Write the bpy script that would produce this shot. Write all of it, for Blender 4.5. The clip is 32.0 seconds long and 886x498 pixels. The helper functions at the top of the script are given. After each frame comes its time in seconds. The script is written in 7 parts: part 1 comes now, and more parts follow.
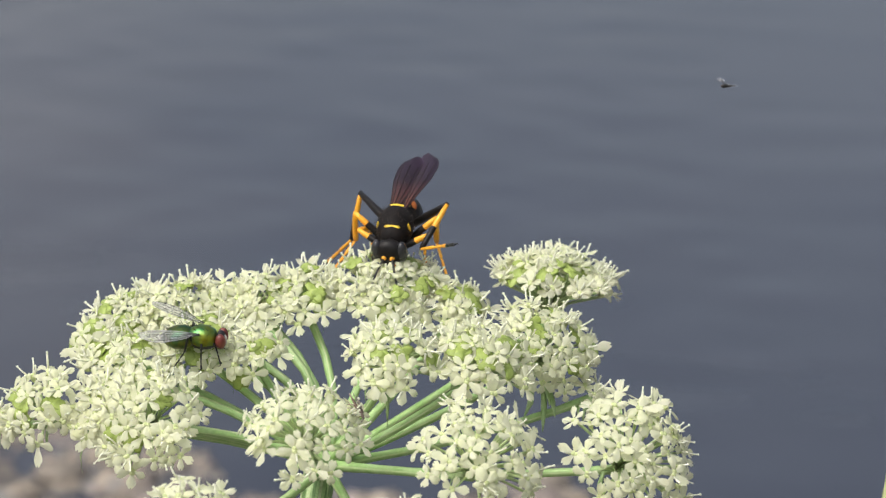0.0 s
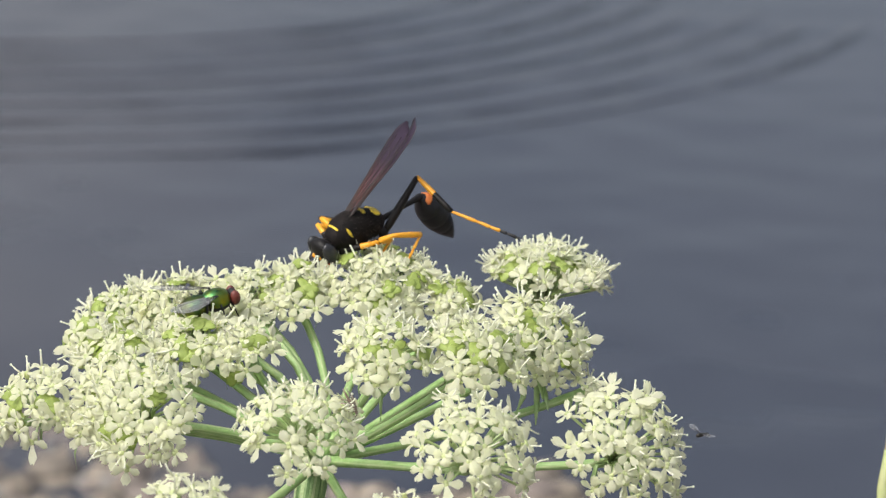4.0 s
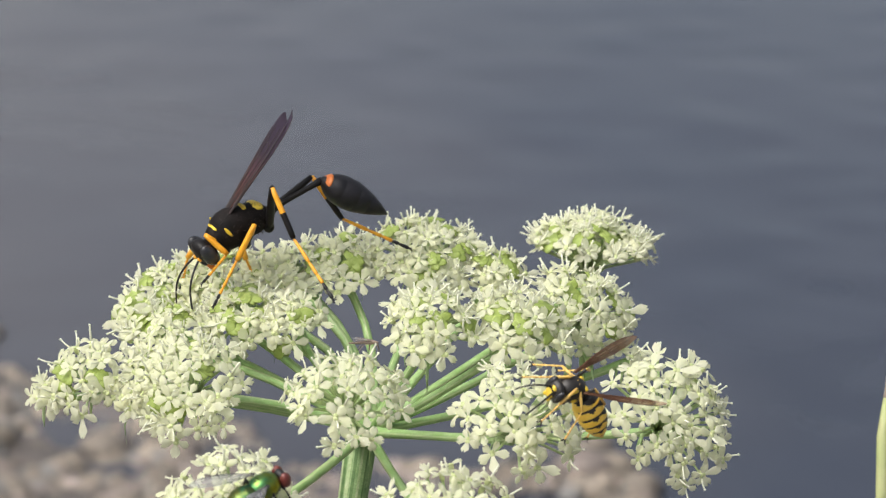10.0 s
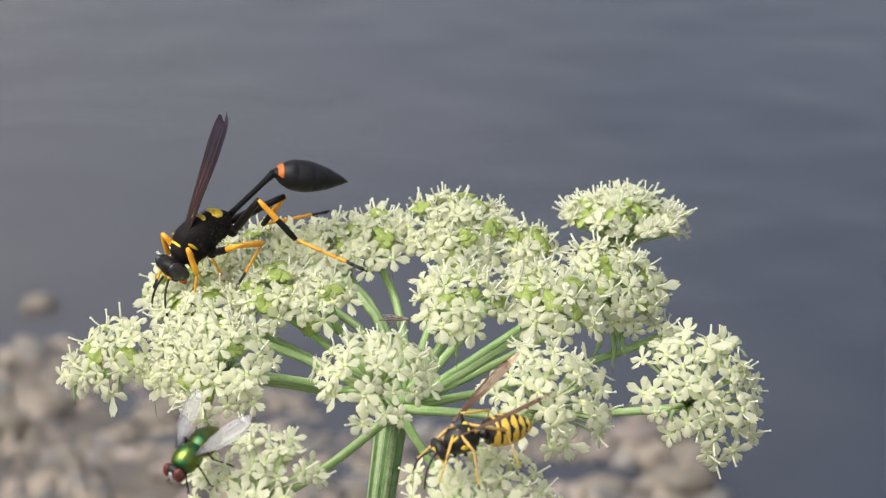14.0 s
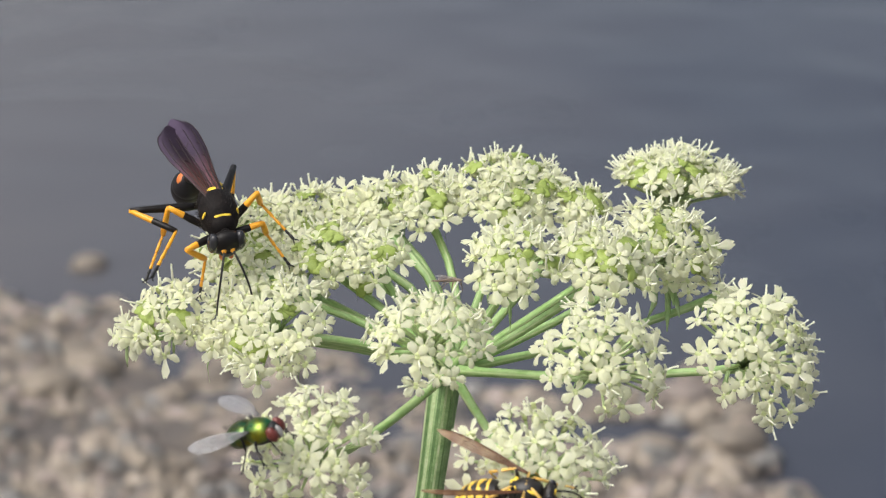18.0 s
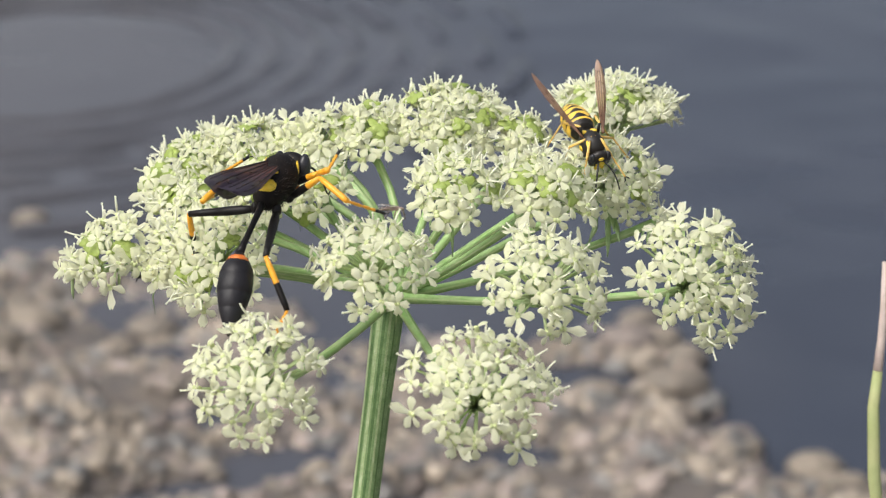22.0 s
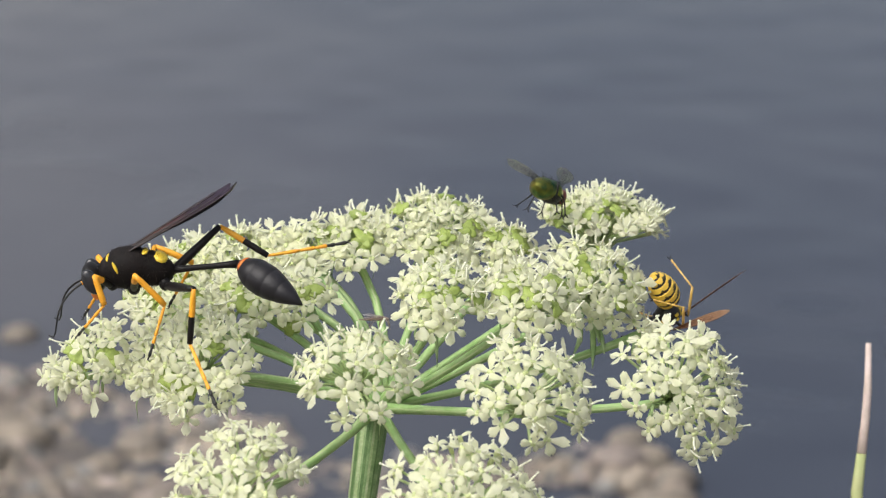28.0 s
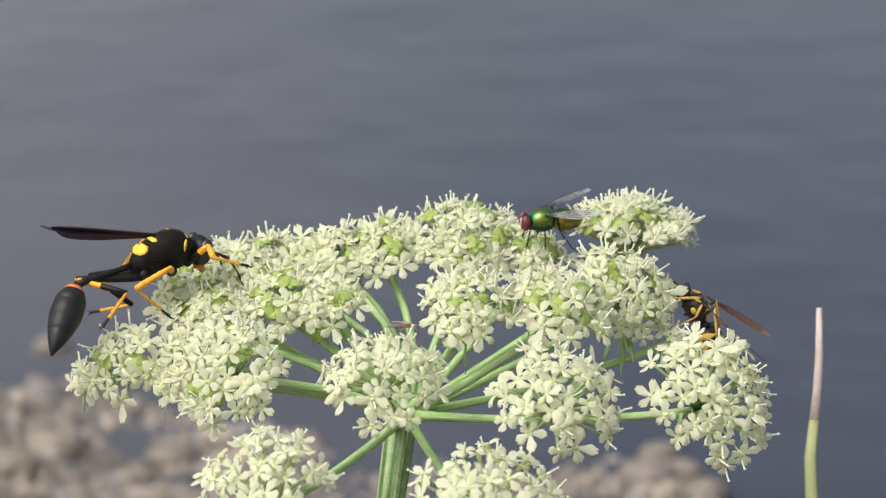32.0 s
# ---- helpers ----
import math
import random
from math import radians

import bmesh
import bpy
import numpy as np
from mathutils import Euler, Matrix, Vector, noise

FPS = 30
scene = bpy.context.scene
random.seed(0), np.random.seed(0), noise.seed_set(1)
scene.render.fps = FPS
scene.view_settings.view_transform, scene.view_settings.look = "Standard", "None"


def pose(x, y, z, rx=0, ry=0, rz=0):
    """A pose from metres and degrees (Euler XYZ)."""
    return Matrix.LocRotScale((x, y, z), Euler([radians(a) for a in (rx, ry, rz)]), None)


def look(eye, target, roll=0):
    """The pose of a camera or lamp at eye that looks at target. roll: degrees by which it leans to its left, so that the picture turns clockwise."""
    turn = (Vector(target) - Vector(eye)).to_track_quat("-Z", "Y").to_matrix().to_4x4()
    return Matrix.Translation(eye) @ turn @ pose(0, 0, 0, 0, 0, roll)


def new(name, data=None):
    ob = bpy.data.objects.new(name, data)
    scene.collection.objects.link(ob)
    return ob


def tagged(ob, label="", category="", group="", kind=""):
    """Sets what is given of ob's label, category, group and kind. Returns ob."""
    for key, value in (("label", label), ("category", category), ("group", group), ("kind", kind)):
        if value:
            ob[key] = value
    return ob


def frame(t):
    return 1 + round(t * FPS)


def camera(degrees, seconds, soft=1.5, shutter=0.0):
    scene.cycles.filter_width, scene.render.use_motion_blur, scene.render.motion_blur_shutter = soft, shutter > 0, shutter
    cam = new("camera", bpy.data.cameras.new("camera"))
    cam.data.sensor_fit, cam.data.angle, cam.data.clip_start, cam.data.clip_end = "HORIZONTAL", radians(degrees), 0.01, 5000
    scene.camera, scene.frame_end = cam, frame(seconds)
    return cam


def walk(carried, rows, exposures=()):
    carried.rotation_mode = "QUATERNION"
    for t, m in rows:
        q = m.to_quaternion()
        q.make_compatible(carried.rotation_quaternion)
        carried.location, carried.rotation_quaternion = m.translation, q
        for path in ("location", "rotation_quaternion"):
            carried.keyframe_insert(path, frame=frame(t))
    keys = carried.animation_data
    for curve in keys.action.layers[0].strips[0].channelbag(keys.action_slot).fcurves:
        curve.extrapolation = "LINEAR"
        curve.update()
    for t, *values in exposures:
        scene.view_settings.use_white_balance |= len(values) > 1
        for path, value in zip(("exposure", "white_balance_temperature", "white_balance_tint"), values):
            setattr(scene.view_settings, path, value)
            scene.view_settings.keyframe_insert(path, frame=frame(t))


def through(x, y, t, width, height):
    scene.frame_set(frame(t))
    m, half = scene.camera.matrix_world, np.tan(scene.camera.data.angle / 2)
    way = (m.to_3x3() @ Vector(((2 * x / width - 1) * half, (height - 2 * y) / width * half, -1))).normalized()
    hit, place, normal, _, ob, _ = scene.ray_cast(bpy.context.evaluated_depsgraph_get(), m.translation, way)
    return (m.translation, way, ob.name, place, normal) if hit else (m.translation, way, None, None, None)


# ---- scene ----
cam = camera(20.0, 32.0, soft=1.22)
cam.data.dof.use_dof, cam.data.dof.focus_distance, cam.data.dof.aperture_fstop = True, 0.280, 50.0


def aimed(x, y, z, yaw, pitch, roll):
    """The camera's pose from its place and its angles in degrees."""
    a, b = radians(yaw), radians(pitch)
    ahead = Vector((-math.sin(a) * math.cos(b), math.cos(a) * math.cos(b), math.sin(b)))
    return look((x, y, z), Vector((x, y, z)) + ahead, roll)


# seconds, place in metres, yaw, pitch, roll
PATH = [
    (0, -0.00085, -0.26315, 0.51075, -3.016, -17.863, 1.777),
    (0.5, -0.00094, -0.26353, 0.51068, -2.886, -17.993, 1.647),
    (1, -0.00048, -0.26371, 0.51068, -2.599, -18.102, 1.518),
    (1.5, -0.00068, -0.26445, 0.51087, -2.403, -18.040, 1.373),
    (2, -0.00071, -0.26433, 0.51106, -2.246, -18.086, 1.311),
    (2.5, -0.00087, -0.26374, 0.51122, -2.157, -18.380, 1.249),
    (3, -0.00005, -0.26388, 0.51119, -2.151, -18.144, 1.382),
    (3.5, -0.00091, -0.26356, 0.51129, -3.010, -17.997, 1.398),
    (4, -0.00119, -0.26364, 0.51128, -3.278, -18.045, 1.421),
    (4.5, -0.00158, -0.26400, 0.51176, -3.366, -17.890, 1.449),
    (6.5, -0.00068, -0.26542, 0.51243, -3.162, -17.892, 1.231),
    (7, -0.00017, -0.26618, 0.51254, -2.539, -17.818, 1.273),
    (7.5, -0.00057, -0.26575, 0.51304, -2.442, -18.095, 0.926),
    (8, -0.00046, -0.26559, 0.51287, -2.053, -18.140, 1.025),
    (8.5, -0.00249, -0.26615, 0.51257, -2.205, -18.321, 0.917),
    (9, -0.00149, -0.26585, 0.51198, -2.161, -18.578, 0.975),
    (9.5, -0.00130, -0.26542, 0.51175, -2.274, -18.917, 0.845),
    (10, -0.00068, -0.26550, 0.51157, -2.092, -18.641, 0.481),
    (10.5, -0.00049, -0.26491, 0.51136, -2.022, -18.775, 0.406),
    (11, -0.00029, -0.26469, 0.51101, -1.759, -18.637, 0.297),
    (11.5, -0.00036, -0.26488, 0.51092, -1.722, -18.575, 0.307),
    (12, 0.00109, -0.26433, 0.51123, -1.313, -18.869, 0.230),
    (12.5, 0.00089, -0.26385, 0.51170, -1.227, -19.045, 0.082),
    (13, 0.00086, -0.26392, 0.51206, -1.182, -19.014, -0.051),
    (13.5, 0.00207, -0.26408, 0.51217, -1.150, -19.192, -0.174),
    (14, 0.00255, -0.26420, 0.51210, -0.694, -19.372, -0.288),
    (14.5, 0.00260, -0.26398, 0.51188, -0.354, -19.452, -0.378),
    (16.5, 0.00243, -0.26403, 0.51132, 0.266, -20.013, -0.471),
    (17, 0.00228, -0.26352, 0.51128, 0.224, -20.056, -0.568),
    (17.5, 0.00232, -0.26299, 0.51131, 0.240, -20.406, -0.621),
    (18, 0.00203, -0.26252, 0.51178, 0.482, -20.315, -0.841),
    (18.5, 0.00133, -0.26313, 0.51188, 0.370, -20.333, -0.783),
    (19, 0.00133, -0.26278, 0.51167, 0.241, -20.414, -0.730),
    (19.5, 0.00112, -0.26273, 0.51132, 0.278, -20.520, -0.791),
    (20, 0.00115, -0.26366, 0.51039, 0.114, -21.097, -0.785),
    (20.5, 0.00132, -0.26508, 0.50960, 0.106, -21.217, -0.807),
    (21, 0.00149, -0.26569, 0.50892, -0.075, -21.572, -0.917),
    (21.5, 0.00159, -0.26590, 0.50860, -0.287, -21.878, -1.029),
    (22, 0.00194, -0.26621, 0.50986, -0.913, -21.351, -1.127),
    (22.5, 0.00178, -0.26544, 0.51188, -1.098, -20.824, -0.786),
    (23, 0.00299, -0.26645, 0.51080, -0.823, -20.458, -0.873),
    (23.5, 0.00346, -0.26707, 0.51028, -0.631, -20.099, -0.830),
    (24, 0.00431, -0.26734, 0.51043, -0.876, -19.531, -0.734),
    (24.5, 0.00472, -0.26716, 0.51015, -1.188, -19.310, -0.833),
    (25, 0.00487, -0.26764, 0.51024, -1.270, -18.959, -0.762),
    (25.5, 0.00496, -0.26717, 0.50972, -1.306, -18.626, -0.670),
    (27.5, 0.00397, -0.26582, 0.50919, -0.896, -18.439, -0.771),
    (28, 0.00267, -0.26653, 0.50873, -1.159, -18.609, -0.602),
    (28.5, 0.00336, -0.26677, 0.50808, -1.108, -18.406, -0.718),
    (29, 0.00485, -0.26723, 0.50689, -0.717, -18.376, -0.877),
    (29.5, 0.00395, -0.26725, 0.50750, -0.945, -18.154, -1.053),
    (30, 0.00401, -0.26766, 0.50691, -0.607, -18.141, -0.806),
    (30.5, 0.00388, -0.26752, 0.50744, -0.282, -18.190, -0.904),
    (31, 0.00413, -0.26690, 0.50717, -0.163, -18.099, -1.214),
    (31.5, 0.00379, -0.26710, 0.50699, -0.190, -18.074, -0.802),
    (32, 0.00306, -0.26636, 0.50779, -0.383, -18.273, -0.586),
]
walk(cam, [(t, aimed(*row)) for t, *row in PATH])

# ---- light: a bright overcast day over a lake ----
world = bpy.data.worlds.new("overcast_sky")
scene.world = world
world.use_nodes = True
wn, wl = world.node_tree.nodes, world.node_tree.links
sky = wn.new("ShaderNodeTexSky")
sky.sky_type, sky.sun_disc = "NISHITA", False
sky.sun_elevation, sky.sun_rotation = radians(55), radians(-122.6)
sky.air_density, sky.dust_density, sky.ozone_density = 1.0, 6.0, 1.0
veil = wn.new("ShaderNodeHueSaturation")
veil.inputs["Saturation"].default_value = 0.5
wl.new(sky.outputs[0], veil.inputs["Color"])
wl.new(veil.outputs[0], wn["Background"].inputs["Color"])
wn["Background"].inputs["Strength"].default_value = 0.173
sun = new("sun", bpy.data.lights.new("sun", "SUN"))
sun.data.energy, sun.data.angle, sun.data.color = 1.86, radians(50), (1.0, 0.975, 0.94)
sun.matrix_world = look((-0.50, -0.32, 0.85), (0, 0, 0))
scene.view_settings.exposure = 0.0

# ---- materials ----
def surface(name, colour, other=None, size=0.001, rough=0.5, metal=0.0, bump=0.0, fine=0.3, detail=4.0,
            glow=0.0, coat=0.0, spread=0.0, through=0.0, alpha=1.0, spec=0.5, random_by=None, sub=0.0):
    """A node material: two colours mixed by noise of that feature size, a second finer noise, bump, gloss."""
    m = bpy.data.materials.new(name)
    m.use_nodes = True
    n, l = m.node_tree.nodes, m.node_tree.links
    b = n["Principled BSDF"]
    coord = n.new("ShaderNodeTexCoord")
    big, small = n.new("ShaderNodeTexNoise"), n.new("ShaderNodeTexNoise")
    big.inputs["Scale"].default_value, big.inputs["Detail"].default_value = 1.0 / size, detail
    small.inputs["Scale"].default_value, small.inputs["Detail"].default_value = 5.3 / size, 3.0
    for t in (big, small):
        l.new(coord.outputs["Object"], t.inputs["Vector"])
    ramp = n.new("ShaderNodeMapRange")
    ramp.inputs["From Min"].default_value, ramp.inputs["From Max"].default_value = 0.33, 0.67
    l.new(big.outputs["Fac"], ramp.inputs["Value"])
    mix = n.new("ShaderNodeMix")
    mix.data_type = "RGBA"
    mix.inputs["A"].default_value = (*colour, 1)
    mix.inputs["B"].default_value = (*(other or [c * 0.75 for c in colour]), 1)
    l.new(ramp.outputs["Result"], mix.inputs["Factor"])
    hsv = n.new("ShaderNodeHueSaturation")
    val = n.new("ShaderNodeMapRange")
    val.inputs["To Min"].default_value, val.inputs["To Max"].default_value = 1 - fine, 1 + fine
    l.new(small.outputs["Fac"], val.inputs["Value"])
    l.new(mix.outputs["Result"], hsv.inputs["Color"])
    last = val.outputs["Result"]
    if spread:
        if random_by == "island":
            g = n.new("ShaderNodeNewGeometry")
            src = g.outputs["Random Per Island"]
        else:
            g = n.new("ShaderNodeObjectInfo")
            src = g.outputs["Random"]
        sp = n.new("ShaderNodeMapRange")
        sp.inputs["To Min"].default_value, sp.inputs["To Max"].default_value = 1 - spread, 1 + spread
        l.new(src, sp.inputs["Value"])
        mul = n.new("ShaderNodeMath")
        mul.operation = "MULTIPLY"
        l.new(last, mul.inputs[0])
        l.new(sp.outputs["Result"], mul.inputs[1])
        last = mul.outputs[0]
    l.new(last, hsv.inputs["Value"])
    l.new(hsv.outputs["Color"], b.inputs["Base Color"])
    b.inputs["Roughness"].default_value, b.inputs["Metallic"].default_value = rough, metal
    b.inputs["Specular IOR Level"].default_value = spec
    b.inputs["Coat Weight"].default_value = coat
    b.inputs["Alpha"].default_value = alpha
    if sub:
        b.inputs["Subsurface Weight"].default_value = sub
        b.inputs["Subsurface Radius"].default_value = (0.0008, 0.0009, 0.0004)
        b.inputs["Subsurface Scale"].default_value = 1.0
    if bump:
        bp = n.new("ShaderNodeBump")
        bp.inputs["Strength"].default_value, bp.inputs["Distance"].default_value = 0.6, bump
        l.new(small.outputs["Fac"], bp.inputs["Height"])
        l.new(bp.outputs["Normal"], b.inputs["Normal"])
    if through:
        tr, ms = n.new("ShaderNodeBsdfTranslucent"), n.new("ShaderNodeMixShader")
        l.new(hsv.outputs["Color"], tr.inputs["Color"])
        ms.inputs["Fac"].default_value = through
        l.new(b.outputs[0], ms.inputs[1])
        l.new(tr.outputs[0], ms.inputs[2])
        l.new(ms.outputs[0], n["Material Output"].inputs["Surface"])
    return m


PETAL = surface("petal_cream", (0.89, 0.89, 0.72), (0.85, 0.865, 0.625), 0.0012, 0.65, fine=0.05, spec=0.2, through=0.55, spread=0.06)
STAMEN = surface("stamen_white", (0.90, 0.90, 0.76), (0.86, 0.88, 0.68), 0.0006, 0.5, fine=0.05, through=0.25)
OVARY = surface("flower_heart_green", (0.60, 0.68, 0.30), (0.72, 0.76, 0.44), 0.0006, 0.4, fine=0.15, through=0.15)
HEART = surface("shed_heart_olive", (0.27, 0.36, 0.07), (0.38, 0.47, 0.13), 0.0007, 0.5, fine=0.2, through=0.15)
PEDICEL = surface("pedicel_green", (0.46, 0.60, 0.27), (0.58, 0.69, 0.38), 0.002, 0.5, fine=0.12, through=0.2)
RAY = surface("ray_green", (0.28, 0.46, 0.155), (0.42, 0.58, 0.26), 0.0016, 0.45, fine=0.15, bump=0.0001)
STEM = surface("stem_green", (0.175, 0.30, 0.105), (0.30, 0.43, 0.19), 0.0011, 0.5, fine=0.45, bump=0.0002)
STEM_RIB = surface("stem_rib", (0.36, 0.48, 0.22), (0.50, 0.58, 0.34), 0.0012, 0.5, fine=0.4, bump=0.0002)
STEM_GROOVE = surface("stem_groove", (0.09, 0.18, 0.055), (0.15, 0.26, 0.09), 0.0009, 0.6, fine=0.3, bump=0.0002)
BRACT = surface("bracteole_green", (0.32, 0.48, 0.19), (0.48, 0.60, 0.31), 0.002, 0.5, fine=0.15, through=0.25)
GRASS = surface("grass_blade", (0.42, 0.52, 0.20), (0.55, 0.58, 0.28), 0.006, 0.5, fine=0.15, through=0.2)
GRASS_DRY = surface("grass_tip_dry", (0.72, 0.60, 0.55), (0.60, 0.50, 0.42), 0.003, 0.6, fine=0.15, through=0.2)


# ---- mesh tools ----
class Mesh:
    """Collects points and faces, with a material number for each face."""

    def __init__(self):
        self.v, self.f, self.m = [], [], []

    def add(self, points, faces, k=0):
        n = len(self.v)
        self.v += [tuple(p) for p in points]
        self.f += [[n + i for i in f] for f in faces]
        self.m += [k] * len(faces)

    def tube(self, path, radii, sides=8, k=0, ridge=0.0, flat=1.0, up=(0, 0, 1), groove=None, rib=None):
        """A closed tube along a path; ridge: depth of every second lengthwise line; flat: height against width."""
        path = [Vector(p) for p in path]
        pts, faces, n = [], [], len(path)
        for i, p in enumerate(path):
            d = (path[min(i + 1, n - 1)] - path[max(i - 1, 0)]).normalized()
            a = d.cross(Vector(up))
            if a.length < 1e-3:
                a = d.cross(Vector((1, 0, 0.1)))
            a.normalize()
            b = a.cross(d)
            for j in range(sides):
                w = 2 * math.pi * j / sides
                r = radii[i] * (1 - ridge * (j % 2))
                pts.append(p + a * (r * math.cos(w)) + b * (r * flat * math.sin(w)))
        body = len(self.f)
        for i in range(n - 1):
            for j in range(sides):
                faces.append([i * sides + j, i * sides + (j + 1) % sides, (i + 1) * sides + (j + 1) % sides, (i + 1) * sides + j])
        faces.append(list(range(sides))[::-1])
        faces.append([(n - 1) * sides + j for j in range(sides)])
        self.add(pts, faces, k)
        if groove is not None:
            for q in range((n - 1) * sides):
                if (q % sides) % 4 == 0:
                    self.m[body + q] = groove
                elif rib is not None and (q % sides) % 4 == 2:
                    self.m[body + q] = rib

    def turned(self, rings, sides=16, k=0, marks=None):
        """A body along x: rings of (x, half width, half height, z of the middle); marks(ring, side) may name a material."""
        pts, faces, ms = [], [], []
        for x, ry, rz, zc in rings:
            for j in range(sides):
                w = 2 * math.pi * j / sides
                pts.append((x, ry * math.sin(w), zc + rz * math.cos(w)))
        for i in range(len(rings) - 1):
            for j in range(sides):
                faces.append([i * sides + j, (i + 1) * sides + j, (i + 1) * sides + (j + 1) % sides, i * sides + (j + 1) % sides])
                ms.append(marks(i, j) if marks else k)
        faces += [list(range(sides)), [(len(rings) - 1) * sides + j for j in range(sides)][::-1]]
        ms += [ms[0], ms[-1]]
        self.add(pts, faces, k)
        self.m[len(self.m) - len(ms):] = ms

    def ball(self, at, size, sides=10, rows=7, k=0, turn=None):
        """An ellipsoid of half sizes."""
        pts, faces = [], []
        for i in range(1, rows):
            u = math.pi * i / rows
            for j in range(sides):
                w = 2 * math.pi * j / sides
                pts.append(Vector((size[0] * math.sin(u) * math.cos(w), size[1] * math.sin(u) * math.sin(w), size[2] * math.cos(u))))
        pts += [Vector((0, 0, size[2])), Vector((0, 0, -size[2]))]
        top, low = len(pts) - 2, len(pts) - 1
        for j in range(sides):
            faces.append([top, j, (j + 1) % sides])
            faces.append([low, (rows - 2) * sides + (j + 1) % sides, (rows - 2) * sides + j])
            for i in range(rows - 2):
                faces.append([i * sides + j, (i + 1) * sides + j, (i + 1) * sides + (j + 1) % sides, i * sides + (j + 1) % sides])
        if turn is not None:
            pts = [turn @ p for p in pts]
        self.add([p + Vector(at) for p in pts], faces, k)

    def data(self, name, *materials, smooth=True):
        me = bpy.data.meshes.new(name)
        me.from_pydata(self.v, [], self.f)
        for m in materials:
            me.materials.append(m)
        me.polygons.foreach_set("material_index", self.m)
        me.polygons.foreach_set("use_smooth", [smooth] * len(self.f))
        me.update()
        return me


def part(name, mesh, materials, parent, label="", m=None):
    """One mesh object under a thing or a part."""
    if isinstance(mesh, Mesh):
        mesh = mesh.data(name, *(materials if isinstance(materials, (list, tuple)) else (materials,)))
    ob = new(name, mesh)
    ob.parent = parent
    if m is not None:
        ob.matrix_basis = m
    return tagged(ob, label)


def turned_to(axis, spin=0.0, at=(0, 0, 0)):
    """A pose at a place whose z axis points along axis."""
    q = Vector(axis).to_track_quat("Z", "Y")
    return Matrix.Translation(at) @ q.to_matrix().to_4x4() @ Matrix.Rotation(spin, 4, "Z")


# ---- the shore and the lake ----
# shallow pools on the bank: middle and half sizes
POOLS = ((-0.055, 0.77, 0.030, 0.014), (-0.095, 0.745, 0.03, 0.012), (-0.124, 0.896, 0.014, 0.012), (0.046, 0.764, 0.022, 0.014), (0.082, 0.852, 0.03, 0.014), (-0.018, 0.725, 0.04, 0.01), (0.168, 0.797, 0.022, 0.016), (0.090, 0.850, 0.02, 0.01))


# the shoreline: how far out the bank reaches, along the lake
SHORE_X = (-0.5, -0.26, -0.215, -0.185, -0.155, -0.132, -0.062, -0.035, 0.062, 0.10, 0.122, 0.144, 0.152, 0.165, 0.4)
SHORE_Y = (1.10, 1.06, 1.01, 0.975, 0.95, 0.945, 0.90, 0.86, 0.85, 0.885, 0.925, 0.885, 0.83, 0.715, 0.70)


def bank_height(x, y):
    """Height of the ground over the lake's level: a gravel bank with a ragged edge and a spit on its right side."""
    w = noise.fractal(Vector((x * 9, y * 9, 3.1)), 1.0, 2.0, 4)
    edge = float(np.interp(x, SHORE_X, SHORE_Y)) + 0.008 * math.sin(x * 70) + 0.006 * math.sin(x * 190)
    far = edge - y
    h = 0.012 * math.tanh(far / 0.05) + 0.02 * min(0.3, max(0.0, far - 0.1)) - 0.002 + 0.012 * w * math.exp(-abs(far) / 0.12)
    for rx, ry, r, up in ((-0.215, 1.098, 0.014, 0.010), (-0.188, 1.02, 0.03, 0.004), (-0.165, 1.07, 0.03, 0.004), (-0.195, 1.13, 0.026, 0.005), (-0.145, 1.12, 0.02, 0.003), (0.184, 0.754, 0.02, 0.008)):
        h = max(h, up * (1.6 * math.exp(-((x - rx) ** 2 + (y - ry) ** 2) / r ** 2) - 0.6) + 0.003 * w)
    for px, py, rx, ry in POOLS:
        h -= 0.03 * math.exp(-((x - px) / rx) ** 2 - ((y - py) / ry) ** 2) * (1 + 0.8 * w)
    pool = noise.noise(Vector((x * 11 + 2, y * 26, 5.5))) + 0.5 * noise.noise(Vector((x * 31, y * 60, 1.5)))
    h -= 0.018 * max(0.0, pool - 0.22)
    if far < 0:
        h -= min(0.4, 0.25 * max(0.0, -far - 0.05))
    if y < 0.5:
        h += 0.05 * min(1.0, (0.5 - y) / 0.5)
    return h


def steps(lo, hi, near_lo, near_hi, fine, grow=1.35):
    """Grid lines: even inside the near stretch, ever wider outside it."""
    out = list(np.arange(near_lo, near_hi, fine))
    for sign, limit, at in ((-1, lo, near_lo), (1, hi, near_hi)):
        d = fine
        while sign * (limit - at) > 0:
            at += sign * d
            d *= grow
            out.append(at)
    return sorted(out)


def make_ground():
    xs, ys = steps(-400, 400, -0.42, 0.42, 0.006), steps(-60, 900, 0.55, 1.35, 0.006)
    v = [(x, y, bank_height(x, y) + 0.0015 * noise.noise(Vector((x * 160, y * 160, 0)))) for y in ys for x in xs]
    n = len(xs)
    f = [(j * n + i, j * n + i + 1, (j + 1) * n + i + 1, (j + 1) * n + i) for j in range(len(ys) - 1) for i in range(n - 1)]
    me = bpy.data.meshes.new("ground")
    me.from_pydata(v, [], f)
    me.polygons.foreach_set("use_smooth", [True] * len(f))
    me.materials.append(SAND)
    tagged(new("ground", me), "damp beige sand and gravel lake bank", "ground", kind="structure")


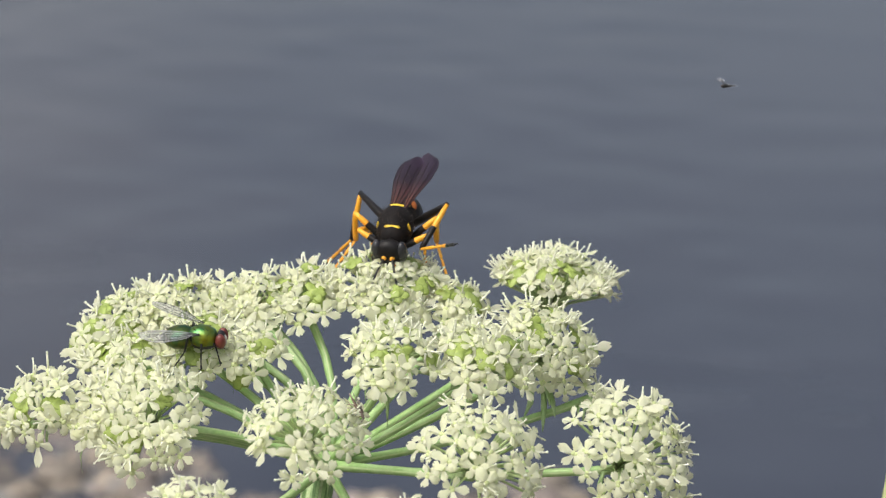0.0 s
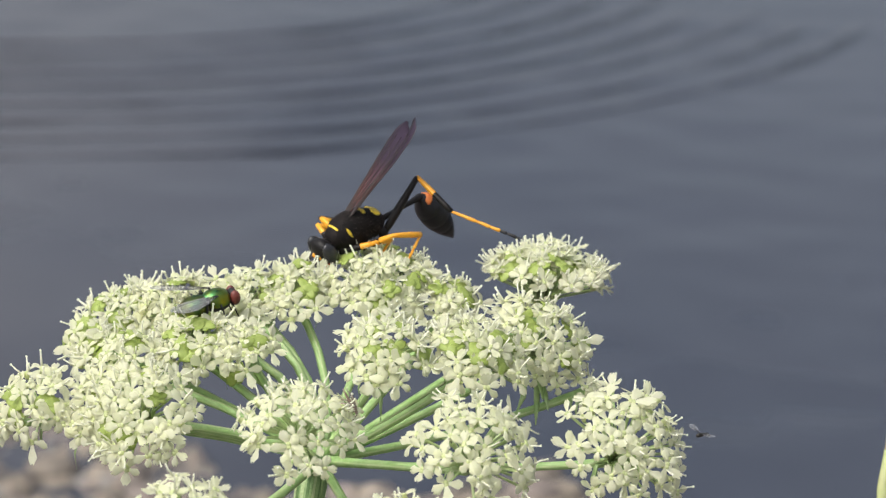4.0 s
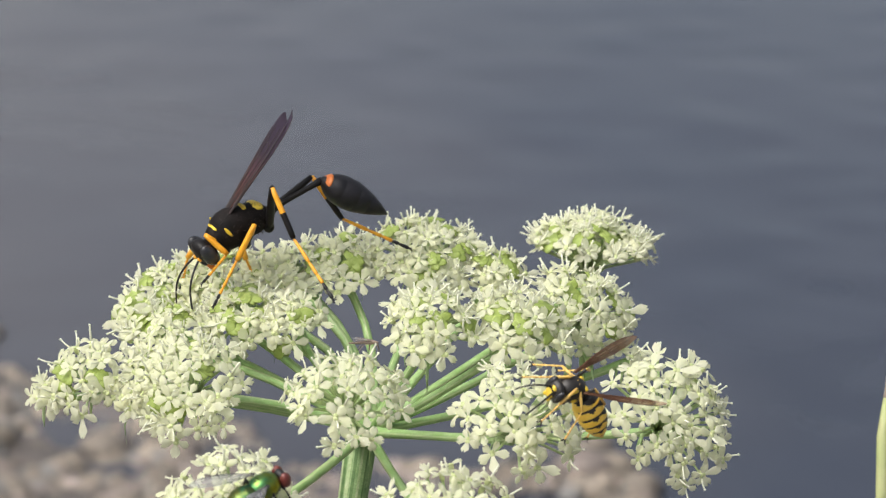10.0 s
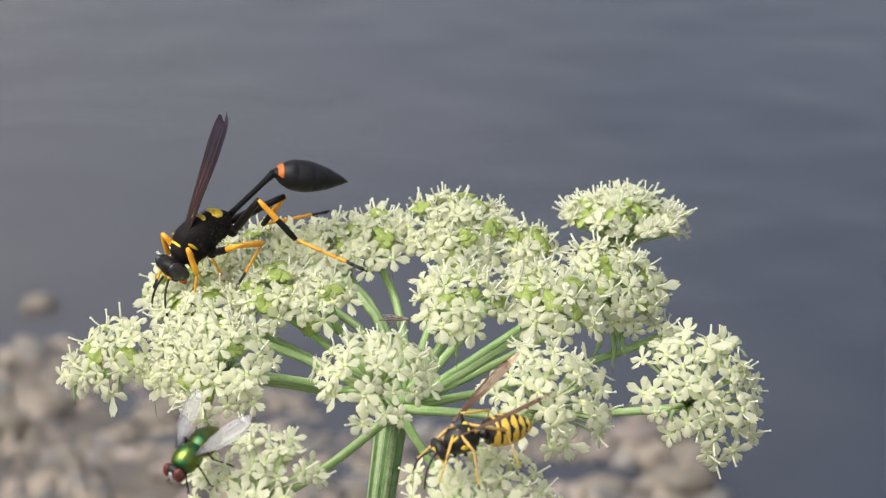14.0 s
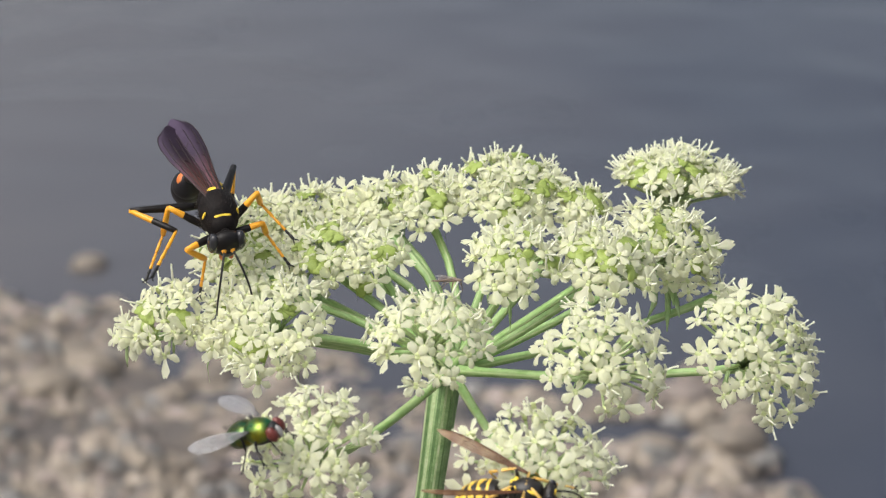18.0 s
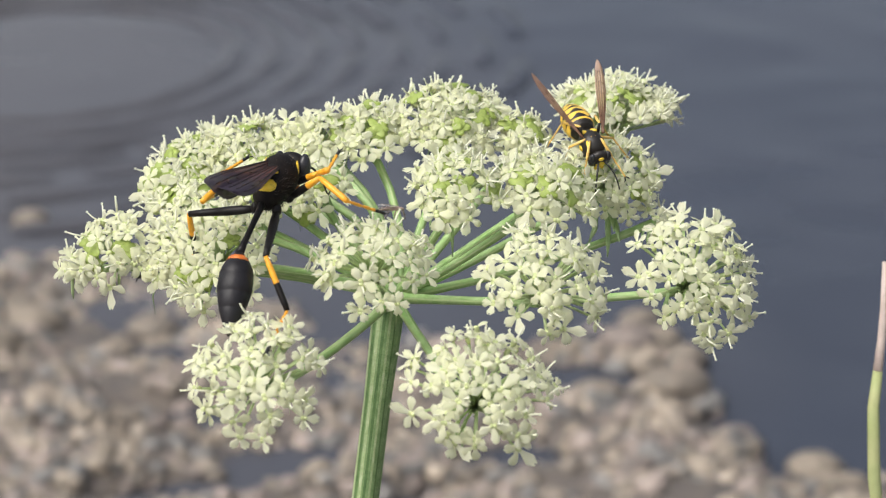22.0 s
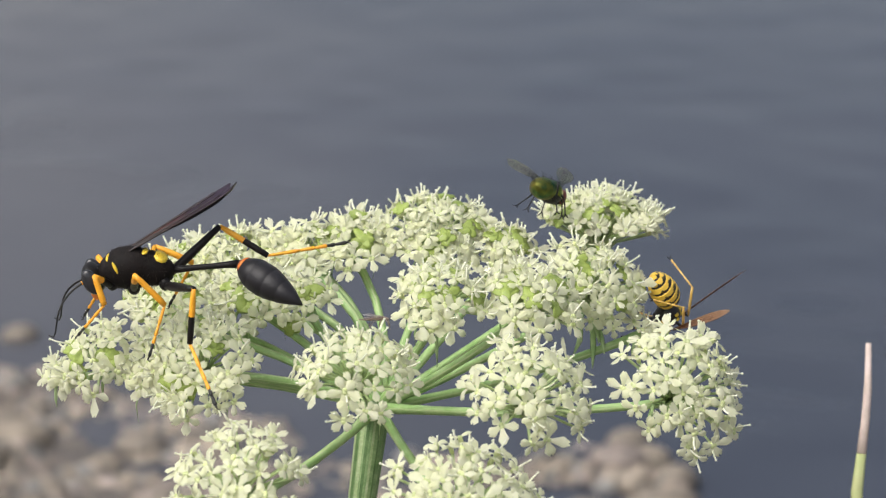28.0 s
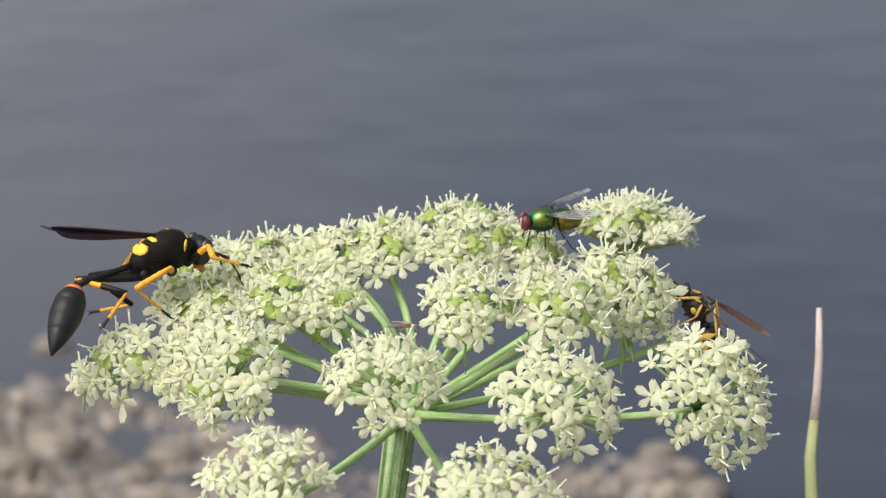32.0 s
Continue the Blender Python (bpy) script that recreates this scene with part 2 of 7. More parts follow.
def make_gravel(count):
    """Loose rounded stones all over the bank, joined."""
    rng = random.Random(5)
    mesh = Mesh()
    while count:
        x, y = rng.uniform(-0.34, 0.3), rng.uniform(0.62, 1.16)
        h = bank_height(x, y)
        if h < -0.002 or noise.noise(Vector((x * 22, y * 22, 9))) < rng.uniform(-0.5, 0.25):
            continue
        r = rng.choice((0.0012, 0.0016, 0.002, 0.0025, 0.003, 0.0035, 0.0045, 0.006)) * rng.uniform(0.7, 1.4)
        turn = Euler((rng.uniform(-0.3, 0.3), rng.uniform(-0.3, 0.3), rng.uniform(0, 6))).to_matrix()
        first = len(mesh.v)
        mesh.ball((x, y, h + 0.05 * r), (r, r * rng.uniform(0.5, 0.95), r * rng.uniform(0.4, 0.75)), 9, 6, rng.randrange(4), turn)
        mid = Vector((x, y, h))
        for i in range(first, len(mesh.v)):
            p = Vector(mesh.v[i])
            mesh.v[i] = tuple(mid + (p - mid) * (1 + 0.75 * noise.noise(p * (0.9 / r) + Vector((count, 0, 0)))))
        count -= 1
    tagged(new("gravel", mesh.data("gravel", *PEBBLES)), "beige, pinkish and grey pebbles strewn over the bank", "gravel", kind="stuff")


def stone_mesh(seed, size):
    """A worn lump of rock."""
    mesh = Mesh()
    mesh.ball((0, 0, 0), size, 16, 10, 0)
    mesh.v = [tuple(Vector(p) * (1 + 0.28 * noise.noise(Vector(p) * 70 + Vector((seed, 0, 0))) + 0.1 * noise.noise(Vector(p) * 190 + Vector((0, seed, 0))))) for p in mesh.v]
    return mesh


def make_stones():
    """Single larger stones, some awash in the shallows."""
    for i, (x, y, r, flat) in enumerate(((-0.215, 1.098, 0.015, 0.6), (-0.186, 1.03, 0.014, 0.35), (-0.165, 0.985, 0.014, 0.4), (-0.205, 0.965, 0.018, 0.4),
                                         (-0.19, 0.935, 0.022, 0.45), (0.122, 0.93, 0.016, 0.6), (0.128, 0.90, 0.02, 0.6), (0.112, 0.885, 0.02, 0.5), (0.140, 0.87, 0.018, 0.6),
                                         (0.184, 0.752, 0.018, 0.6), (-0.13, 0.93, 0.02, 0.4), (-0.21, 0.90, 0.025, 0.4), (-0.08, 0.89, 0.018, 0.5), (0.13, 0.83, 0.024, 0.5),
                                         (0.09, 0.82, 0.02, 0.4), (0.168, 0.735, 0.015, 0.5), (0.196, 0.735, 0.014, 0.5), (0.152, 0.78, 0.016, 0.5))):
        mesh = stone_mesh(i * 3.7, (r * 0.7, r * 0.55, r * flat * 0.7)).data("stone", PEBBLES[(0, 3, 1, 0, 3)[i % 5]])
        ob = tagged(new("stone", mesh), "worn beige shore stone, partly wet", "stone", "stones on the shore")
        ob.location = (x, y, max(bank_height(x, y), -0.004) + 0.15 * r)


# splashes: place, second, first radius in metres, the turns in degrees between which its rings run, how many arcs make a ring, the arcs' own radius,
# and by how much each ring is later and wider than the one before
SPLASHES = ((-0.24, 2.35, 3.2, 0.38, -112, -28, 13, 0.6, 0.05, 0.058), (-0.25, 1.42, 21.1, 0.02, -180, 180, 16, 0.15, 0.05, 0.036),
            (-0.11, 1.42, 22.5, 0.04, -180, 180, 16, 0.2, 0.04, 0.03), (0.03, 1.32, 23.1, 0.08, -180, 180, 16, 0.2, 0.04, 0.026),
            (-1.1, 1.6, 24.2, 0.84, -14, 14, 3, 1.2, 0.05, 0.034))


def wavelet_mesh(radius, half, high):
    """One low arc-shaped wavelet."""
    n, w = 11, 9
    v, f = [], []
    for i in range(n):
        s = i / (n - 1) * 2 - 1
        a = s * radians(half)
        fade = math.cos(s * math.pi / 2) ** 0.6
        for j in range(w):
            u = j / (w - 1) * 2 - 1
            r = radius + u * 0.0085
            v.append((r * math.cos(a), r * math.sin(a), high * fade * math.cos(u * math.pi / 2) ** 2 + 0.0009))
    for i in range(n - 1):
        for j in range(w - 1):
            f.append((i * w + j, i * w + j + 1, (i + 1) * w + j + 1, (i + 1) * w + j))
    me = bpy.data.meshes.new("wavelet")
    me.from_pydata(v, [], f)
    me.polygons.foreach_set("use_smooth", [True] * len(f))
    me.materials.append(WATER)
    return me


def make_rings():
    """Wavelets that run out from the splashes."""
    shapes = {0.2: wavelet_mesh(0.2, 16, 0.0023), 0.15: wavelet_mesh(0.15, 15, 0.0034), 0.6: wavelet_mesh(0.6, 6, 0.0016), 1.2: wavelet_mesh(1.2, 8, 0.003)}
    out = []
    for x, y, start, first, low, high, count, own, gap, apart in SPLASHES:
        rings = tagged(new("ripple"), "ring-shaped ripples running over grey water", "ripple", kind="structure")
        arcs = []
        for k in range(8):
            for q in range(count):
                a = radians(low + (high - low) * (q + 0.5 * (k % 2)) / count)
                arcs.append((part("wavelet", shapes[own], None, rings, m=pose(x, y, -0.014, 0, 0, math.degrees(a))), a, k))
        out.append(((x, y, start, first, own, gap, apart), arcs))
    return out


def make_water():
    xs, ys = steps(-300, 300, -0.5, 0.5, 0.012), steps(-0.6, 700, 0.6, 2.4, 0.012)
    v = []
    for y in ys:
        for x in xs:
            near = math.exp(-max(0.0, abs(x) - 0.6) - max(0.0, y - 2.5))
            z = 0.0011 * noise.noise(Vector((x * 15 + y * 4, y * 15 - x * 3, 1))) + 0.0006 * noise.noise(Vector((x * 26 + y * 8, y * 30, 7)))
            z += 0.0012 * noise.noise(Vector((x * 9 - y * 3.2, y * 3, 3)))
            v.append((x, y, z * near))
    n = len(xs)
    f = [(j * n + i, j * n + i + 1, (j + 1) * n + i + 1, (j + 1) * n + i) for j in range(len(ys) - 1) for i in range(n - 1)]
    me = bpy.data.meshes.new("water")
    me.from_pydata(v, [], f)
    me.polygons.foreach_set("use_smooth", [True] * len(f))
    me.materials.append(WATER)
    return tagged(new("water", me), "grey rippled lake water under an overcast sky", "water", kind="structure")


SAND = surface("damp_sand", (0.16, 0.134, 0.11), (0.07, 0.064, 0.062), 0.03, 0.75, bump=0.002, fine=0.25)
PEBBLES = [surface("pebble_" + n, c, o, 0.006, 0.6, bump=0.0004, fine=0.25, spread=0.46, random_by="island") for n, c, o in (
    ("beige", (0.270, 0.227, 0.179), (0.171, 0.147, 0.122)), ("pink", (0.279, 0.225, 0.195), (0.203, 0.174, 0.155)),
    ("grey", (0.189, 0.181, 0.169), (0.117, 0.113, 0.109)), ("tan", (0.342, 0.286, 0.222), (0.225, 0.190, 0.150)))]
WATER = surface("lake_water", (0.033, 0.040, 0.058), (0.041, 0.048, 0.066), 0.4, 0.12, fine=0.1, spec=0.5)
WATER.node_tree.nodes["Principled BSDF"].inputs["IOR"].default_value = 1.33


def sky_sheen(m, sheen, x0, x1):
    """Lightens the water's base colour towards one side, painting in brighter reflected sky."""
    n, l = m.node_tree.nodes, m.node_tree.links
    b = n["Principled BSDF"]
    old = b.inputs["Base Color"].links[0].from_socket
    coord, xyz, span, mix, wisp, add = (n.new("ShaderNode" + k) for k in ("TexCoord", "SeparateXYZ", "MapRange", "Mix", "TexNoise", "Math"))
    mix.data_type, add.operation = "RGBA", "MULTIPLY_ADD"
    wisp.inputs["Scale"].default_value, wisp.inputs["Detail"].default_value = 3.5, 4.0
    l.new(coord.outputs["Object"], xyz.inputs[0])
    l.new(coord.outputs["Object"], wisp.inputs["Vector"])
    l.new(wisp.outputs["Fac"], add.inputs[0])
    add.inputs[1].default_value = 0.35
    l.new(xyz.outputs["X"], add.inputs[2])
    l.new(add.outputs[0], span.inputs["Value"])
    span.inputs["From Min"].default_value, span.inputs["From Max"].default_value = x1, x0
    l.new(span.outputs["Result"], mix.inputs["Factor"])
    l.new(old, mix.inputs["A"])
    mix.inputs["B"].default_value = (*sheen, 1)
    l.new(mix.outputs["Result"], b.inputs["Base Color"])
    return coord


lake_space = sky_sheen(WATER, (0.098, 0.094, 0.098), -0.22, 0.42)
make_ground()
make_gravel(9500)
make_stones()
lake = make_water()
lake_space.object = lake
RINGS = make_rings()


# ---- the flowering umbel ----
HUB = Vector((0.0, 0.0, 0.400))
MM = 0.001
# foot of each flower head from the hub and length of its flower stalks in millimetres, its lean towards the bank in degrees, whether it is densely set
LEFT_HEADS = [
    (-22.4, 16.4, 8.9, 5.4, 26, True),
    (-16.9, 15.4, 10.8, 5.1, 23, True),
    (-26.8, 10.8, 9.8, 2.8, 47, True),
    (-8.4, 3.8, 11.4, 3.4, 52, True),
    (-14.2, 5.6, 10.4, 4.6, 33, True),
    (-22.2, 4.3, 8.5, 4.9, 17, True),
    (-36.5, 0.9, 3.9, 1.7, 47, False),
    (-30.6, -0.3, 5.9, 4.6, 47, True),
    (-19.1, -4.4, 6.0, 6.2, 47, True),
    (-24.6, -2.2, 5.8, 3.9, 47, True),
]
FAR_HEADS = [
    (-8.0, 15.6, 12.5, 4.5, 22, True),
    (-2.6, 16.6, 12.4, 5.0, 20, True),
    (6.8, 18.9, 11.3, 7.4, 15, True),
    (15.1, 16.7, 12.2, 3.5, 34, True),
    (-11.4, 14.9, 13.9, 2.6, 50, True),
]
RIGHT_HEADS = [
    (26.6, 22.1, 9.5, 8.9, -9, True),
    (24.4, 8.5, 9.6, 6.1, 35, True),
    (30.3, 5.8, 6.1, 1.8, 34, True),
    (16.7, -0.8, 11.0, 5.9, 19, True),
    (32.0, -8.5, 3.4, 7.8, 43, False),
]
NEAR_HEADS = [
    (6.8, -3.7, 12.1, 5.4, 21, True),
    (15.6, -14.7, 5.0, 7.2, 31, False),
    (-2.1, -12.9, 6.6, 6.9, 22, False),
    (-13.7, -26.6, 0.6, 7.3, 39, False),
    (8.3, -27.7, -1.3, 7.9, 36, False),
]
HEADS = LEFT_HEADS + FAR_HEADS + RIGHT_HEADS + NEAR_HEADS


def floret_mesh(rng, k=1.0, stamens=0.5):
    """Five notched petals round a green heart, and long pale stamens."""
    mesh = Mesh()
    skew = rng.uniform(0.0, 0.22)
    mesh.ball((0, 0, -0.35 * MM), (0.34 * MM, 0.34 * MM, 0.5 * MM), 6, 4, 1)
    for s in (-1, 1):
        mesh.ball((s * 0.17 * MM, 0, 0.06 * MM), (0.24 * MM, 0.3 * MM, 0.14 * MM), 6, 4, 1)
    for i in range(5):
        w = 2 * math.pi * (i + rng.uniform(-0.1, 0.1)) / 5
        grown = 1 + skew * math.cos(w)
        long, wide = rng.uniform(1.35, 1.75) * MM * k * grown, rng.uniform(0.40, 0.54) * MM * k * grown
        lift, curl, notch = rng.uniform(-0.2, 0.4), rng.uniform(-0.6, 0.3) * MM, rng.uniform(0.06, 0.24)
        # a paddle on a narrow claw, its round end shallowly notched and hollowed along the middle
        pts, faces = [], []
        for v, half in ((0.14, 0.34), (0.36, 0.56), (0.58, 0.86), (0.76, 1.0), (0.9, 0.9), (1.0, 0.66)):
            for c in (-1, -0.72, -0.38, 0, 0.38, 0.72, 1):
                end = 1 - notch * max(0.0, 1 - abs(c) / 0.42) - 0.2 * abs(c) ** 3
                r = long * v * (1 + (end - 1) * v * v)
                y = c * half * wide
                z = 0.2 * MM * math.sin(2.2 * v) + curl * v ** 3 + lift * r - 0.17 * MM * c * c * half - 0.07 * MM * (c == 0) * v
                pts.append((r * math.cos(w) - y * math.sin(w), r * math.sin(w) + y * math.cos(w), z))
        for a in range(5):
            for b in range(6):
                faces.append([a * 7 + b, (a + 1) * 7 + b, (a + 1) * 7 + b + 1, a * 7 + b + 1])
        mesh.add(pts, faces, 0)
        u = w + math.pi / 5 + rng.uniform(-0.3, 0.3)
        if rng.random() < stamens:
            tall, out = rng.uniform(1.0, 1.8) * MM, rng.uniform(0.3, 0.9)
            d = Vector((math.cos(u) * out, math.sin(u) * out, 1)).normalized()
            p0 = Vector((0.4 * MM * math.cos(u), 0.4 * MM * math.sin(u), 0.0))
            p1 = p0 + d * tall * 0.55 + Vector((math.cos(u), math.sin(u), 0)) * 0.1 * MM
            p2 = p0 + d * tall
            mesh.tube([p0, p1, p2], [0.13 * MM, 0.11 * MM, 0.09 * MM], 4, 2)
            mesh.ball(p2, (0.16 * MM, 0.14 * MM, 0.14 * MM), 5, 4, 2)
    return mesh


def floret_kinds(count, stamens):
    rng = random.Random(11)
    return [floret_mesh(rng, rng.uniform(0.9, 1.1), stamens) for _ in range(count)]


def bud_mesh(rng):
    """A floret that has shed its petals: a knot of yellow-green swellings."""
    mesh = Mesh()
    for i in range(6):
        a, r = i * 1.1 + rng.uniform(-0.3, 0.3), rng.uniform(0.25, 0.85) * MM
        mesh.ball((r * math.cos(a), r * math.sin(a), rng.uniform(-0.08, 0.08) * MM), (rng.uniform(0.8, 1.15) * MM, rng.uniform(0.5, 0.75) * MM, 0.13 * MM), 9, 5, 0,
                  Euler((rng.uniform(-0.2, 0.2), rng.uniform(-0.1, 0.25), a)).to_matrix())
    return mesh


def head_dirs(count, reach, rng):
    """Even directions within reach degrees of z, with a little scatter."""
    out = []
    for i in range(count):
        c = 1 - (i + 0.5) / count * (1 - math.cos(radians(reach)))
        a, s = i * 2.39996 + rng.uniform(-0.25, 0.25), math.sqrt(max(0.0, 1 - c * c))
        out.append(Vector((s * math.cos(a) + rng.uniform(-0.08, 0.08), s * math.sin(a) + rng.uniform(-0.08, 0.08), c)).normalized())
    return out


def make_umbel():
    rng = random.Random(3)
    plant = tagged(new("umbel_flower"), "tall ribbed green stalk with cream-white flower umbel", "flower")
    plant.location = (-0.041, -0.12, 0.05)
    base = plant.location.copy()
    hub = HUB + Vector((0.0005, 0, 0)) - base
    # the ribbed stalk, from the bank up to the hub
    path = []
    for i in range(30):
        s = i / 29
        p = HUB.lerp(base + Vector((0, 0, -0.01)), s)
        p += Vector((-0.0034 * math.sin(s * math.pi), 0.03 * math.sin(s * math.pi), 0))
        path.append(p - base)
    stalk = Mesh()
    stalk.tube(path, [1.62 * MM if i else 1.9 * MM for i in range(30)], 32, 0, 0.10, groove=1, rib=2)
    part("stem", stalk, (STEM, STEM_GROOVE, STEM_RIB), plant, "ribbed green stem with pale ribs and dark grooves")
    fresh = [m.data("floret", PETAL, OVARY, STAMEN) for m in floret_kinds(9, 0.48)]
    wide_open = [m.data("floret", PETAL, OVARY, STAMEN) for m in floret_kinds(9, 0.16)]
    shed = [bud_mesh(rng).data("bare_floret", HEART) for _ in range(4)]
    for x, y, z, long, lean, dense in HEADS:
        root = hub + Vector((x, y, z)) * MM
        a, b = radians(lean), radians(max(-25, min(25, x * (0.7 if lean > 0 else 0.25))))
        axis = Vector((math.sin(b), -math.sin(a) * math.cos(b), math.cos(a) * math.cos(b))).normalized()
        long *= MM
        # the ray that carries the head, bowed a little and turning up into it
        bow = Vector((0, 0, 1)) * (root - hub).length * (rng.uniform(0.03, 0.06) if x < -10 and y > -10 else rng.uniform(-0.04, 0.0))
        if y > 13 and x < -2:
            bow += Vector((0.0016 - 0.13 * x * MM, 0, 0.0004 - 0.02 * x * MM))
        line = [hub.lerp(root, s) + bow * (4 * s * (1 - s)) for s in (0, 0.12, 0.3, 0.5, 0.7, 0.88)] + [root, root + axis * 0.7 * MM]
        ray = Mesh()
        ray.tube(line, [r * MM for r in (0.8, 0.58, 0.52, 0.5, 0.5, 0.5, 0.6, 0.4)], 16, 0, 0.16, groove=1)
        part("ray", ray, (RAY, PEDICEL), plant)
        head = Mesh()
        turn = turned_to(axis, rng.uniform(0, 6))
        places = []
        reach = (66 if lean > 0 else 57) if dense else 68
        for d in head_dirs(max(5, int((1.06 if dense else 0.76) * (long / MM + 0.5) ** 2)), reach, rng):
            d = (turn.to_3x3() @ d).normalized()
            edge = 1 - d.dot(axis)
            far = long * rng.uniform(0.9, 1.1) * (0.95 + 0.16 * edge)
            tip = root + d * far
            face = (d * 0.85 + axis * (0.35 if dense else 0.1) + Vector((rng.uniform(-0.3, 0.3), rng.uniform(-0.35, 0.15), rng.uniform(-0.15, 0.25)))).normalized()
            head.tube([root, root + axis * (0.15 * far) + d * (0.3 * far), tip - face * 0.7 * MM], [0.2 * MM, 0.16 * MM, 0.17 * MM], 4)
            places.append((turned_to(face, rng.uniform(0, 6.28), tip), edge))
        for _ in range(4):
            a = rng.uniform(0, 6.28)
            side = (turn.to_3x3() @ Vector((math.cos(a), math.sin(a), 0.1))).normalized()
            drop = rng.uniform(2.2, 4.4) * MM * (1 if long > 3 * MM else 0.6)
            head.tube([root, root + side * drop * 0.55, root + side * drop * 0.75 + Vector((0, 0, -0.55)) * drop,
                       root + side * drop * 0.7 + Vector((0, 0, -1.05)) * drop], [0.16 * MM, 0.22 * MM, 0.2 * MM, 0.06 * MM], 5, 1, flat=0.4)
        if (x, y) == (24.4, 8.5):
            end = Vector((24.6, 1.8, 3.6)) * MM + hub
            for k, (sx, sz) in enumerate(((0, 0), (1.4, 1.6), (-2.2, 1.2), (0.8, 2.6))):
                tip = end + Vector((sx, 0.4 * k, sz)) * MM
                head.tube([root, root.lerp(tip, 0.35) + Vector((0.5 - 0.3 * k, 0, 0.3)) * MM, root.lerp(tip, 0.7) + Vector((0.3, 0, -0.2)) * MM, tip], [0.25 * MM, 0.36 * MM, 0.34 * MM, 0.05 * MM], 6, 1, flat=0.35)
        umbellet = part("umbellet", head, (PEDICEL, BRACT), plant, "domed cluster of small cream-white flowers")
        for m, edge in places:
            upper = m.to_3x3().col[2].z > 0.75
            kinds = fresh if rng.random() < ((0.95 if upper else 0.35) if dense else (0.35 if upper else 0.06)) else wide_open
            if rng.random() < (0.4 if 0.08 < edge < 0.26 else 0.03) * dense:
                part("bare_floret", shed[rng.randrange(4)], None, umbellet, m=m @ Matrix.Translation((0, 0, -0.25 * MM)))
                continue
            size = (0.92 + 0.4 * edge if dense else 1.03) * rng.uniform(0.88, 1.1)
            part("floret", kinds[rng.randrange(9)], None, umbellet, m=m @ Matrix.Scale(size, 4))
    return plant


def make_grass_blade():
    blade = tagged(new("grass_blade"), "single thin grass stalk with a dry pinkish tip", "grass")
    blade.location = (0.066, 0.02, 0.02)
    pts = [Vector(p) * MM for p in ((58.3, 27.6, 404.5), (58.1, 25.5, 399), (57.8, 24.5, 395), (57.2, 22.8, 391.5), (56.6, 21.3, 387),
                                    (56.6, 18.3, 379), (57.3, 15.3, 371), (60, 14, 330), (64, 16, 200), (66, 20, 10))]
    mesh, tip = Mesh(), Mesh()
    pts = [p - blade.location for p in pts]
    tip.tube(pts[:4], [0.35 * MM, 0.5 * MM, 0.55 * MM, 0.62 * MM], 8, flat=0.8)
    mesh.tube(pts[3:], [0.62 * MM, 0.75 * MM, 0.85 * MM, 0.9 * MM, 1.0 * MM, 1.1 * MM, 1.2 * MM], 8, flat=0.7)
    part("stalk", mesh, GRASS, blade)
    part("dry_tip", tip, GRASS_DRY, blade, "dry pinkish tip")
    return blade


umbel = make_umbel()
grass = make_grass_blade()


# ---- the insects ----
def oriented(d, side=(0, 1, 0), at=(0, 0, 0)):
    """A pose whose x axis points along d, and whose y axis lies near side."""
    x = Vector(d).normalized()
    y = Vector(side) - x * x.dot(Vector(side))
    if y.length < 1e-3:
        y = Vector((0, 0, 1)) - x * x.z
    y.normalize()
    z = x.cross(y)
    m = Matrix((x, y, z)).transposed().to_4x4()
    m.translation = at
    return m


def scaled(rings):
    return [tuple(c * MM for c in r) for r in rings]


def body(rings, sides=20, marks=None, k=0):
    mesh = Mesh()
    mesh.turned(scaled(rings), sides, k, marks)
    return mesh


def limb(length, radii, sides=8, k=0, cut=None, bend=0.0, spines=0):
    """A leg segment along x; cut: share of the length at which the second colour starts."""
    mesh = Mesh()
    n = len(radii)
    pts = [(length * i / (n - 1) * MM, 0, bend * math.sin(math.pi * i / (n - 1)) * MM) for i in range(n)]
    mesh.tube(pts, [r * MM for r in radii], sides)
    if cut is not None:
        for i in range(n - 1):
            if (i + 0.5) / (n - 1) > cut:
                for j in range(sides):
                    mesh.m[i * sides + j] = 1
        mesh.m[-1] = 1
    rng = random.Random(int(length * 100))
    for i in range(spines):
        x = length * (0.15 + 0.8 * i / max(1, spines - 1)) * MM
        a = rng.uniform(0, 6.28)
        mesh.tube([(x, 0, 0), (x + 0.35 * MM, 0.28 * MM * math.cos(a), 0.28 * MM * math.sin(a))], [0.04 * MM, 0.01 * MM], 3, mesh.m[min(len(mesh.m) - 1, int(i * sides))])
    return mesh


def tarsus_mesh(length, r, dark_from=3):
    """Five beaded foot joints along x and a pair of claws."""
    mesh, x = Mesh(), 0.0
    for i, share in enumerate((0.40, 0.2, 0.15, 0.1, 0.15)):
        d = length * share * MM
        k = 1 if i >= dark_from else 0
        mesh.tube([(x, 0, 0), (x + 0.1 * d, 0, 0), (x + 0.85 * d, 0, 0), (x + d, 0, 0)], [r * 0.6 * MM, r * 0.85 * MM, r * 1.15 * MM, r * 0.7 * MM], 7, k)
        x += d
    for s in (-1, 1):
        mesh.tube([(x - 0.1 * MM, 0, 0), (x + 0.35 * MM, 0.25 * s * MM, 0.05 * MM), (x + 0.5 * MM, 0.38 * s * MM, -0.22 * MM)], [0.09 * MM, 0.07 * MM, 0.02 * MM], 4, 1)
    return mesh


